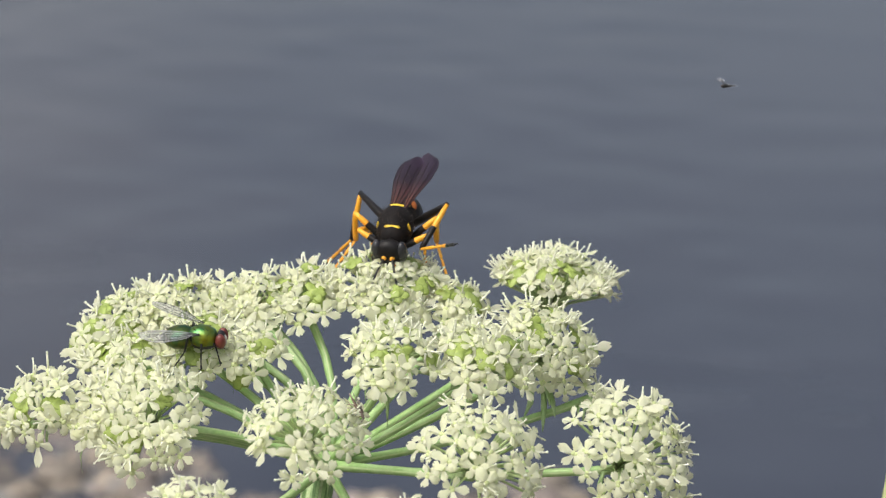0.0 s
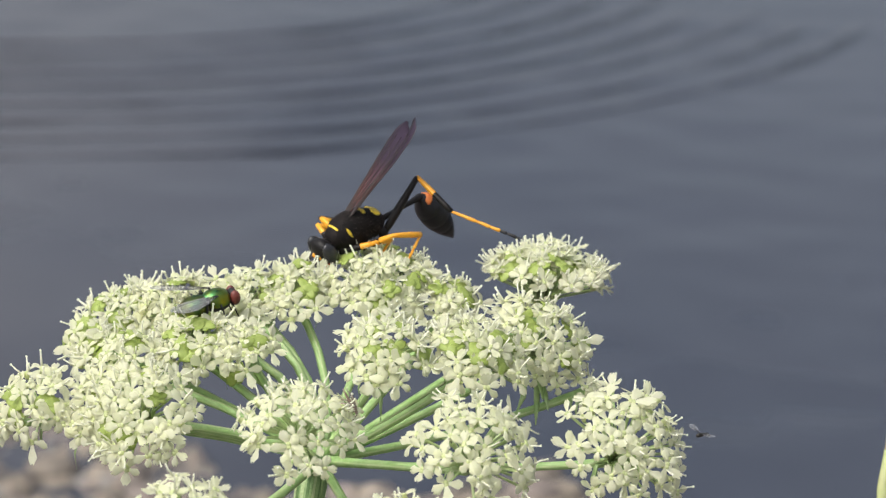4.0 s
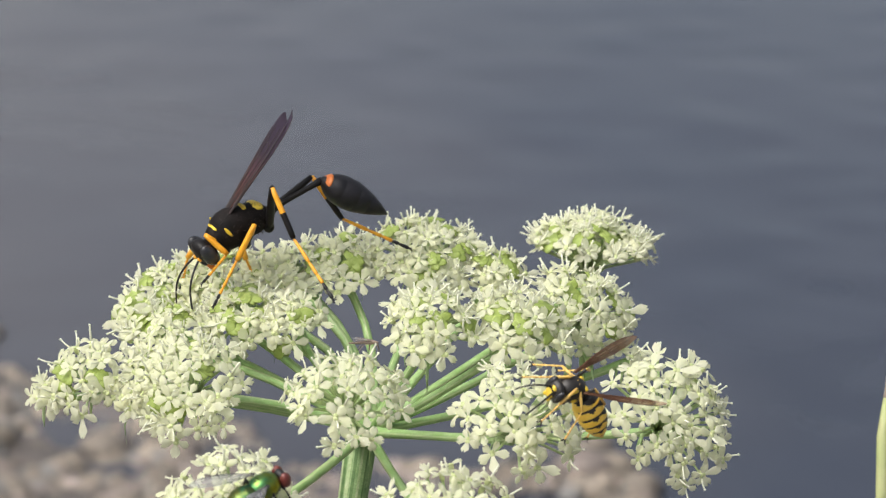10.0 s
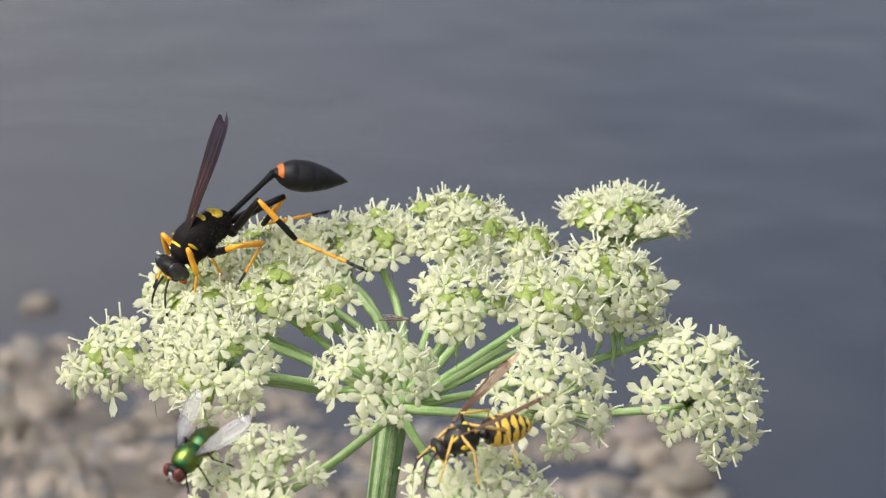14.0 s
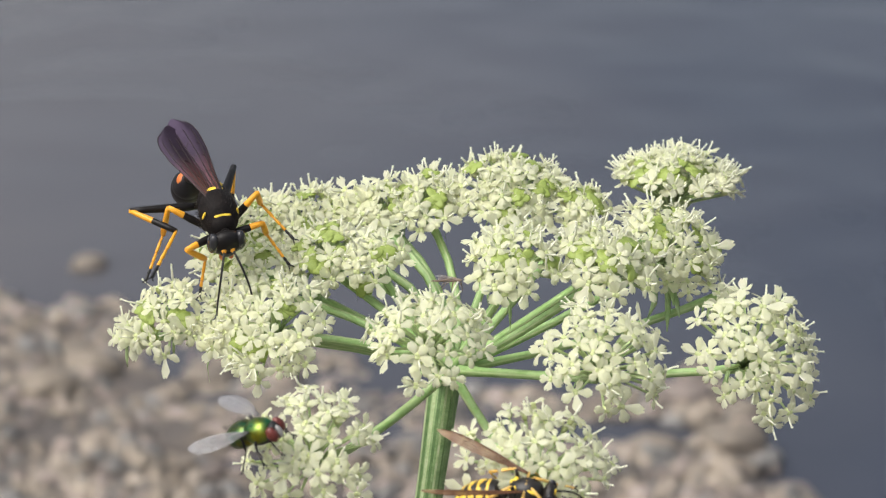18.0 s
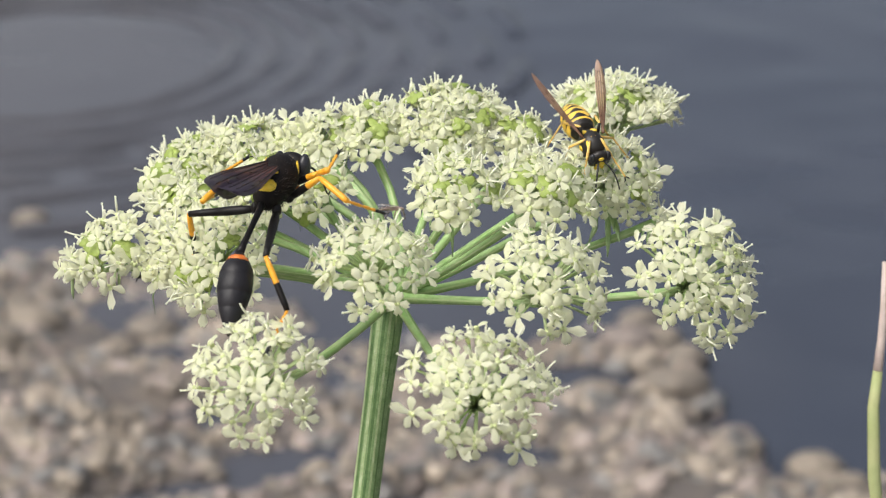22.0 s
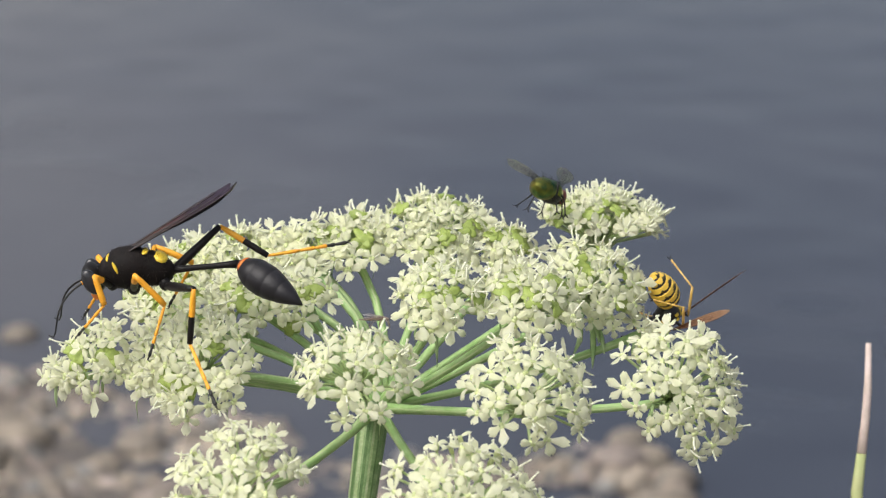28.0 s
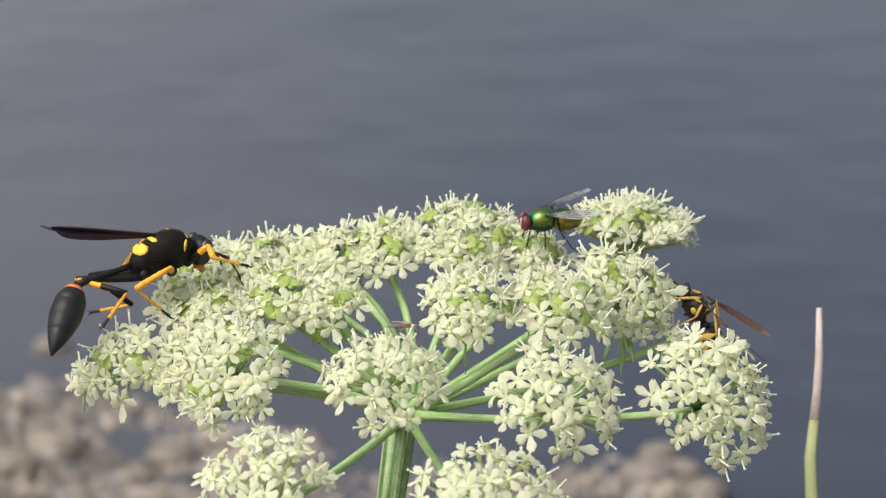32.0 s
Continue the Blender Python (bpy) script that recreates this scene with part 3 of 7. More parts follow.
def wing_mesh(length, width, side, lobes=(0.35, 0.75, 1.0, 0.9, 0.5), droop=0.25, folds=6, veins=(0.15, 0.4, 0.65, 0.85), vein=0.06):
    """A veined wing along -x, slightly pleated; side: +1 left, -1 right."""
    mesh = Mesh()
    rows, n = 22, 7
    grid = []
    for i in range(rows):
        s = i / (rows - 1)
        w = float(np.interp(s, (0, 0.12, 0.35, 0.62, 0.82, 0.92, 0.97, 1.0), (0.16, 0.3, lobes[1], lobes[2], lobes[3], lobes[4] + 0.15, 0.8 * lobes[4] + 0.1, 0.32))) * width
        line = []
        for j in range(n):
            v = j / (n - 1)
            y = side * (w * (0.62 - v)) * MM
            z = (-droop * abs(v - 0.25) * w * 1.1 + 0.05 * math.sin(v * folds * math.pi)) * MM
            x = -(length * s + 0.03 * length * (1 - (2 * v - 1) ** 2) * s) * MM
            line.append((x, y, z))
        grid.append(line)
    pts = [p for line in grid for p in line]
    faces = []
    for i in range(rows - 1):
        for j in range(n - 1):
            q = [i * n + j, (i + 1) * n + j, (i + 1) * n + j + 1, i * n + j + 1]
            faces.append(q if side > 0 else q[::-1])
    mesh.add(pts, faces, 0)
    rim = Mesh()
    for v in (0.0, *veins):
        j = v * (n - 1)
        a, f = int(j), j - int(j)
        path = [Vector(l[a]).lerp(Vector(l[min(a + 1, n - 1)]), f) + Vector((0, 0, 0.02 * MM)) for l in grid[: rows - (0 if v == 0 else 3)]]
        rim.tube(path, [vein * MM * (1 - 0.6 * i / rows) for i in range(len(path))], 4)
    for i in (7, 11, 14):
        rim.tube([Vector(grid[i][1]) + Vector((0, 0, 0.02 * MM)), Vector(grid[i + 1][3]), Vector(grid[i][4])], [vein * 0.7 * MM] * 3, 4)
    return mesh, rim


def add_wing(name, owner, length, width, side, membrane, veincolour, m, **shape):
    blade, rim = wing_mesh(length, width, side, **shape)
    ob = part(name, blade, membrane, owner, m=m)
    part("vein", rim, veincolour, ob)
    return ob


def antenna_mesh(side, length, out, droop, r=0.16, k=0, curl=0.0):
    mesh = Mesh()
    pts = []
    for i in range(12):
        s = i / 11
        a = droop * s + curl * s ** 4
        pts.append((length * (s - 0.25 * s * s * droop) * MM, side * (0.35 + out * length * math.sin(min(1.4, s * 1.3))) * MM, -length * 0.5 * math.sin(a) * s * MM))
    mesh.tube(pts, [r * (1.25 if i == 0 else 1 - 0.35 * i / 11) * MM for i in range(12)], 6, k)
    return mesh


CHITIN = surface("black_chitin", (0.010, 0.0095, 0.010), (0.013, 0.011, 0.010), 0.0015, 0.42, fine=0.3, bump=0.00004, spec=0.2)
GASTER = surface("black_abdomen", (0.010, 0.0095, 0.011), (0.017, 0.016, 0.019), 0.002, 0.46, fine=0.3, bump=0.00004, spec=0.3)
FELT = surface("black_felted_chitin", (0.009, 0.008, 0.008), (0.015, 0.012, 0.011), 0.001, 0.6, fine=0.35, bump=0.00008, spec=0.1)
EYE = surface("dark_eye", (0.020, 0.021, 0.024), (0.032, 0.032, 0.036), 0.0008, 0.22, fine=0.2)
AMBER = surface("orange_yellow_leg", (0.80, 0.33, 0.015), (0.86, 0.42, 0.03), 0.0012, 0.42, fine=0.15)
LEMON = surface("yellow_mark", (0.80, 0.55, 0.03), (0.86, 0.63, 0.07), 0.001, 0.45, fine=0.1)
RUST = surface("rust_red_band", (0.55, 0.13, 0.02), (0.70, 0.22, 0.04), 0.0008, 0.45, fine=0.15)
SMOKE = surface("smoky_violet_wing", (0.016, 0.010, 0.010), (0.022, 0.014, 0.022), 0.005, 0.46, fine=0.25, alpha=0.96, spec=0.38)


def tint_base(m, colour, x0, x1, shine):
    """Wing membrane that is paler brown at its root and dark towards its tip."""
    n, l = m.node_tree.nodes, m.node_tree.links
    b = n["Principled BSDF"]
    old = b.inputs["Base Color"].links[0].from_socket
    coord, xyz, span, mix = n.new("ShaderNodeTexCoord"), n.new("ShaderNodeSeparateXYZ"), n.new("ShaderNodeMapRange"), n.new("ShaderNodeMix")
    mix.data_type = "RGBA"
    l.new(coord.outputs["Object"], xyz.inputs[0])
    l.new(xyz.outputs["X"], span.inputs["Value"])
    span.inputs["From Min"].default_value, span.inputs["From Max"].default_value = x0, x1
    l.new(span.outputs["Result"], mix.inputs["Factor"])
    l.new(old, mix.inputs["A"])
    mix.inputs["B"].default_value = (*colour, 1)
    l.new(mix.outputs["Result"], b.inputs["Base Color"])
    b.inputs["Specular Tint"].default_value = shine


tint_base(SMOKE, (0.13, 0.045, 0.022), -0.0085, -0.001, (0.72, 0.55, 1.0, 1))
SMOKE_VEIN = surface("dark_wing_vein", (0.020, 0.009, 0.008), None, 0.001, 0.35)
FUZZ = surface("brown_grey_fuzz", (0.022, 0.017, 0.014), (0.04, 0.03, 0.022), 0.001, 0.7, fine=0.2)
HONEY = surface("honey_wing", (0.26, 0.13, 0.06), (0.36, 0.20, 0.10), 0.002, 0.3, fine=0.2, alpha=0.66, spec=0.7)
HONEY_VEIN = surface("brown_wing_vein", (0.12, 0.05, 0.02), None, 0.001, 0.4)
STRAW = surface("straw_yellow_leg", (0.74, 0.44, 0.08), (0.80, 0.54, 0.16), 0.0012, 0.42, fine=0.15)
JACKET = surface("bright_yellow_plate", (0.80, 0.50, 0.05), (0.84, 0.58, 0.10), 0.0014, 0.38, fine=0.12)
JET = surface("black_plate", (0.014, 0.012, 0.010), (0.022, 0.018, 0.015), 0.0012, 0.42, fine=0.3)
BOTTLE = surface("green_metal_shell", (0.018, 0.20, 0.09), (0.27, 0.26, 0.02), 0.0022, 0.28, metal=0.9, fine=0.25, bump=0.00002)
BRONZE = surface("bronze_green_belly", (0.02, 0.11, 0.05), (0.30, 0.23, 0.02), 0.0022, 0.3, metal=0.85, fine=0.25, bump=0.00002)
REDEYE = surface("brick_red_eye", (0.11, 0.022, 0.018), (0.17, 0.04, 0.03), 0.0006, 0.35, fine=0.15)
GLASSY = surface("clear_fly_wing", (0.32, 0.32, 0.33), (0.40, 0.40, 0.40), 0.002, 0.22, fine=0.1, alpha=0.52, spec=0.9)
GNAT = surface("gnat_brown", (0.20, 0.13, 0.10), (0.34, 0.26, 0.21), 0.0008, 0.5, fine=0.2)
BRISTLE = surface("black_bristle", (0.010, 0.010, 0.010), None, 0.001, 0.5)
SILVER = surface("silvery_face", (0.55, 0.53, 0.50), (0.40, 0.38, 0.36), 0.0006, 0.45, fine=0.2)


def blob(at, size, turn=None, sides=10, rows=7):
    mesh = Mesh()
    mesh.ball([c * MM for c in at], [c * MM for c in size], sides, rows, 0, turn)
    return mesh


# hips of the mud dauber, and the lengths of its leg segments, in millimetres
HIPS = {"f": (2.5, 1.0, -1.7), "m": (0.1, 1.35, -2.0), "h": (-3.3, 1.2, -1.5)}
LEGS = {"f": (3.7, 3.3, 4.4), "m": (4.8, 4.6, 5.8), "h": (8.0, 6.2, 8.8)}


def make_mud_dauber():
    wasp = tagged(new("mud_dauber_wasp"), "black and yellow thread-waisted wasp on white flowers", "wasp")
    thorax = part("thorax", body([(4.0, 0.5, 0.6, -0.3), (3.75, 1.1, 1.1, -0.25), (3.2, 1.45, 1.5, -0.15), (2.95, 1.45, 1.55, -0.15), (2.7, 1.75, 1.95, 0),
                                  (1.9, 2.05, 2.3, 0.05), (0.8, 2.2, 2.45, 0.1), (-0.4, 2.1, 2.35, 0.1), (-0.95, 1.85, 2.1, 0.1), (-1.3, 1.75, 2.05, 0.1),
                                  (-2.3, 1.75, 1.95, 0.0), (-3.2, 1.45, 1.55, -0.05), (-3.85, 0.9, 1.0, -0.1), (-4.25, 0.45, 0.5, -0.1)], 24), FELT, wasp, "black hairy thorax")
    for s in (-1, 1):
        part("yellow_mark", blob((1.95, 1.88 * s, 0.75), (0.2, 0.16, 0.85), Euler((0.12 * s, 0.45, 0)).to_matrix()), LEMON, thorax, "yellow shoulder bar")
    part("yellow_mark", blob((3.0, 0, 1.22), (0.22, 1.02, 0.24)), LEMON, thorax, "yellow collar bar")
    part("yellow_mark", blob((-1.05, 0, 2.08), (0.42, 0.95, 0.2)), LEMON, thorax, "yellow scutellum bar")
    part("yellow_mark", blob((-2.75, 0, 1.42), (0.9, 1.3, 0.42), Euler((0, -0.45, 0)).to_matrix()), LEMON, thorax, "yellow hind mark")
    fuzz, rng = Mesh(), random.Random(21)
    for _ in range(520):
        a, x = rng.uniform(0, 6.283), rng.uniform(-3.6, 3.3)
        r = float(np.interp(x, (-4.2, -3.2, -2.3, -0.4, 0.8, 1.9, 2.9, 3.8), (0.5, 1.5, 1.82, 2.2, 2.3, 2.15, 1.5, 1.0)))
        p = Vector((x, r * math.sin(a) * 0.93, r * math.cos(a))) * MM
        d = Vector((rng.uniform(-0.5, 0.3), math.sin(a) + rng.uniform(-0.4, 0.4), math.cos(a) + rng.uniform(-0.4, 0.4))).normalized() * rng.uniform(0.3, 0.65) * MM
        fuzz.tube([p - d * 0.2, p + d], [0.03 * MM, 0.008 * MM], 3)
    tagged(part("fuzz", fuzz, FUZZ, wasp), kind="stuff")
    head = part("head", blob((1.15, 0, -0.25), (1.05, 1.75, 1.6), None, 18, 12), CHITIN, wasp, "black head", pose(0.0036, 0, -0.0004, 0, 26, 0) @ Matrix.Scale(1.12, 4))
    for s in (-1, 1):
        part("eye", blob((1.15, 1.32 * s, -0.1), (0.85, 0.62, 1.4), None, 14, 10), EYE, head, "dark grey compound eye")
        part("antenna", antenna_mesh(s, 7.8, 0.22, 1.15, 0.125, curl=1.1), BRISTLE, head, m=pose(0.0019, 0, -0.0001))
        part("antenna_base", blob((1.95, 0.42 * s, -0.15), (0.5, 0.3, 0.32)), AMBER, head, "orange antenna base")
        part("mandible", blob((1.75, 0.45 * s, -1.75), (0.35, 0.3, 0.65)), RUST, head)
    part("clypeus", blob((2.0, 0, -0.9), (0.35, 0.75, 0.55)), EYE, head)
    part("neck", body([(3.6, 0.55, 0.6, -0.3), (4.4, 0.6, 0.6, -0.35), (5.2, 0.6, 0.6, -0.5)], 10), CHITIN, wasp)
    waist = limb(7.1, (0.42, 0.36, 0.33, 0.33, 0.34, 0.38, 0.5), 10, bend=0.0)
    waist.v = [(-x, y, z) for x, y, z in waist.v]
    waist.f = [f[::-1] for f in waist.f]
    petiole = part("petiole", waist, CHITIN, wasp, "thin black waist", pose(-0.0042, 0, -0.0001))
    rings = [(0.15, 0.4, 0.4, 0), (-0.35, 0.75, 0.7, 0), (-0.9, 1.25, 1.2, 0), (-1.7, 1.65, 1.62, 0), (-2.35, 1.82, 1.8, 0), (-2.45, 1.78, 1.76, 0), (-2.55, 1.84, 1.82, 0),
             (-3.8, 1.9, 1.86, 0), (-4.4, 1.82, 1.8, 0), (-4.5, 1.76, 1.74, 0), (-4.6, 1.8, 1.78, 0), (-5.7, 1.55, 1.5, 0), (-6.1, 1.42, 1.38, 0), (-6.2, 1.36, 1.32, 0),
             (-6.3, 1.38, 1.34, 0), (-7.3, 1.0, 0.95, 0), (-8.2, 0.58, 0.55, 0), (-9.1, 0.08, 0.08, -0.05)]
    tail = body(rings, 24)
    gaster = part("abdomen", tail, GASTER, wasp, "matt black spindle-shaped abdomen", pose(-0.0113, 0, -0.0001))
    part("rust_band", body([(-0.3, 0.72, 0.6, 0.16), (-0.5, 0.94, 0.8, 0.2), (-0.75, 1.16, 1.05, 0.16), (-0.9, 1.26, 1.1, 0.1)], 24), RUST, gaster, "rust-orange band")
    wings = []
    for s, name in ((1, "wing"), (-1, "wing")):
        w = add_wing(name, wasp, 14.2 if s > 0 else 13.3, 3.5, s, SMOKE, SMOKE_VEIN, pose(0.0006, 0.0009 * s, 0.0019), lobes=(0.3, 0.55, 0.9, 1.0, 0.75), droop=0.35, vein=0.10)
        wings.append(tagged(w, "dark violet-brown pleated wing"))
    legs = {}
    for pair in "fmh":
        fem, tib, tar = LEGS[pair]
        thick = 1.0 if pair == "h" else 0.85
        fm = limb(fem, [0.34 * thick, 0.5 * thick, 0.52 * thick, 0.46 * thick, 0.4 * thick, 0.33 * thick], 9, cut=None if pair == "h" else 0.5)
        tm = limb(tib, [0.24, 0.31, 0.34, 0.35, 0.36, 0.36, 0.3], 9, cut=0.52 if pair == "h" else None, spines=7)
        fmesh = fm.data("femur", CHITIN, AMBER)
        tmesh = tm.data("tibia", AMBER, CHITIN)
        smesh = tarsus_mesh(tar, 0.2 if pair == "h" else 0.17).data("tarsus", AMBER, BRISTLE)
        for s, side in ((1, "l"), (-1, "r")):
            hip = HIPS[pair]
            part("coxa", blob((hip[0], hip[1] * s, hip[2] + 0.2), (0.7, 0.55, 0.75)), CHITIN, wasp)
            legs[pair + side] = (part("femur", fmesh, None, wasp), part("tibia", tmesh, None, wasp, "black and orange-yellow shin"), part("tarsus", smesh, None, wasp, "orange-yellow jointed foot"))
    return wasp, petiole, gaster, wings[0], wings[1], legs


def still_leg(owner, hip, foot, fem, tib, tar, mats, r=0.2, name="leg", up=(0, 0, 1)):
    """A leg in a fixed stance: femur, tibia and foot as parts."""
    knee, ankle, tip = bent_leg(Vector(hip) * MM, Vector(foot) * MM, fem * MM, tib * MM, tar * MM, up)
    hip = Vector(hip) * MM
    f = part("femur", limb(fem, [r * 0.8, r * 1.3, r * 1.3, r * 1.0, r * 0.8], 7), mats[0], owner, m=oriented(knee - hip, at=hip))
    part("tibia", limb(tib, [r * 0.6, r * 0.85, r * 0.85, r * 0.7], 7, spines=4), mats[1], owner, m=oriented(ankle - knee, at=knee))
    part("tarsus", tarsus_mesh(tar, r * 0.5, 5 if mats[2] is mats[1] else 3), (mats[2], BRISTLE), owner, m=oriented(tip - ankle, at=ankle))


def bent_leg(hip, foot, fem, tib, tar, up, lead=(0, 0, 0)):
    """Knee, ankle and tip of a leg that stands on foot."""
    up = Vector(up).normalized()
    back = hip - foot
    flat = back - up * back.dot(up)
    c = max(-0.2, min(0.78, (flat.length - 0.3 * (fem + tib)) / tar))
    flat = flat.normalized() if flat.length > 1e-6 else Vector((1, 0, 0))
    rise = max(0.15, min(math.sqrt(1 - c * c), (back.dot(up) + 1.6 * MM) / tar))
    rear = Vector((-1, 0, 0)) - up * up.dot(Vector((-1, 0, 0)))
    ankle = foot + (flat * c + up * rise + rear.normalized() * math.sqrt(max(0.0, 1 - c * c - rise * rise))).normalized() * tar
    gap = ankle - hip
    if gap.length > 0.97 * (fem + tib):
        ankle = hip + gap.normalized() * 0.97 * (fem + tib)
        gap = ankle - hip
    d = max(gap.length, abs(fem - tib) * 1.05 + 1e-5)
    ax = gap.normalized()
    pole = up - flat * (0.12 + 0.9 * (0.78 - c)) + Vector(lead)
    pole = (pole - ax * ax.dot(pole)).normalized()
    a = (fem * fem - tib * tib + d * d) / (2 * d)
    h = math.sqrt(max(0.0, fem * fem - a * a))
    knee = hip + ax * a + pole * h
    tip = ankle + (foot - ankle).normalized() * tar
    return knee, ankle, tip


def make_yellowjacket():
    bug = tagged(new("yellowjacket_wasp"), "striped yellow and black wasp on white flowers", "wasp")
    thorax = part("thorax", body([(2.0, 0.5, 0.5, -0.2), (1.7, 1.15, 1.2, -0.1), (1.0, 1.55, 1.6, 0), (0.2, 1.7, 1.75, 0.05), (-0.8, 1.6, 1.65, 0), (-1.5, 1.2, 1.3, -0.1), (-1.9, 0.5, 0.5, -0.1)], 20), JET, bug, "black hairy thorax", Matrix.Diagonal((0.94, 0.86, 0.86, 1)))
    for s in (-1, 1):
        part("yellow_mark", blob((1.15, 1.0 * s, 1.0), (0.7, 0.22, 0.25), Euler((0.6 * -s, 0.35, 0.3 * s)).to_matrix()), LEMON, thorax, "yellow shoulder stripe")
        part("yellow_mark", blob((-0.75, 0.7 * s, 1.45), (0.3, 0.42, 0.22)), LEMON, thorax, "yellow back spot")
        part("yellow_mark", blob((-1.35, 0.65 * s, 1.0), (0.25, 0.4, 0.3)), LEMON, thorax, "yellow back spot")
        part("yellow_mark", blob((0.3, 1.58 * s, -0.1), (0.5, 0.2, 0.4)), LEMON, thorax, "yellow side spot")
    head = part("head", blob((0.75, 0, -0.1), (0.75, 1.45, 1.4), None, 16, 10), JET, bug, "black and yellow head", pose(0.0018, 0, -0.0002, 0, 20, 0) @ Matrix.Scale(0.88, 4))
    for s in (-1, 1):
        part("eye", blob((0.85, 1.05 * s, 0.05), (0.6, 0.5, 1.15), None, 12, 9), EYE, head)
        part("antenna", antenna_mesh(s, 4.6, 0.3, 1.0, 0.14, curl=0.5), BRISTLE, head, m=pose(0.0013, 0, 0.0002))
        part("mandible", blob((1.15, 0.4 * s, -1.35), (0.3, 0.3, 0.35)), LEMON, head)
    part("face_plate", blob((1.3, 0, -0.45), (0.28, 0.72, 0.75)), LEMON, head, "yellow face plate")
    part("face_spot", blob((1.35, 0, 0.55), (0.2, 0.42, 0.3)), LEMON, head)
    abdomen = part("abdomen", body([(0.3, 0.22, 0.22, 0), (-0.3, 0.5, 0.5, 0), (-0.6, 0.75, 0.75, 0)], 20), JET, bug, "yellow abdomen with black bands", pose(-0.0019, 0, -0.0001, 0, 8, 0))
    edges = [(-0.5, 0.75), (-0.8, 1.35), (-1.7, 1.68), (-2.75, 1.74), (-3.75, 1.6), (-4.65, 1.25), (-5.45, 0.75), (-6.05, 0.08)]
    for i in range(1, len(edges) - 1):
        (x0, r0), (x1, r1) = edges[i], edges[i + 1]
        lip = 1.03
        along = (-0.02, 0.1, 0.18, 0.26, 0.34, 0.42, 0.5, 0.58, 0.66, 0.78, 0.96, 1.0)
        rings = []
        for step in along:
            r = (r0 + (r1 - r0) * step) * (lip if 0.3 < step < 0.98 else 0.99)
            rings.append((x0 + (x1 - x0) * step, r, r * 0.92, 0))

        def marks(ring, side, i=i, along=along):
            """A black fore edge with a pointed tooth on the back and one on each flank."""
            ang = 360 * (side + 0.5) / 40
            top = min(ang, 360 - ang)
            tooth = max(0.0, 1 - top / 26) * 0.45 + max(0.0, 1 - abs(top - 58) / 16) * 0.3 * (i < 6)
            return 1 if along[ring] < (0.62 if i == 1 and top < 50 else 0.24 + tooth) and top < 118 else 0
        part("abdomen_plate", body(rings, 40, marks), (JACKET, JET), abdomen)
    for s in (-1, 1):
        m = oriented(Vector((-1, 0.0, 0.0)), (0, -1, 0))
        w = add_wing("wing", bug, 10.0, 1.15, s, HONEY, HONEY_VEIN, pose(0.0004, 0.0012 * s, 0.0014, 10 * s, 22, -17 * s), droop=0.2, vein=0.09)
        tagged(w, "folded honey-brown wing")
    for pair, hip, foot, fem, tib, tar in (("f", (1.2, 0.7, -1.3), (4.0, 2.6, -2.6), 2.6, 2.4, 2.8), ("m", (0.1, 0.9, -1.5), (0.4, 4.4, -2.8), 3.0, 2.9, 3.4), ("h", (-1.0, 0.8, -1.3), (-4.4, 4.0, -2.8), 3.6, 3.8, 4.2)):
        for s in (-1, 1):
            still_leg(bug, (hip[0], hip[1] * s, hip[2]), (foot[0], foot[1] * s, foot[2]), fem, tib, tar, (JET, STRAW, STRAW), 0.2)
    return bug, abdomen


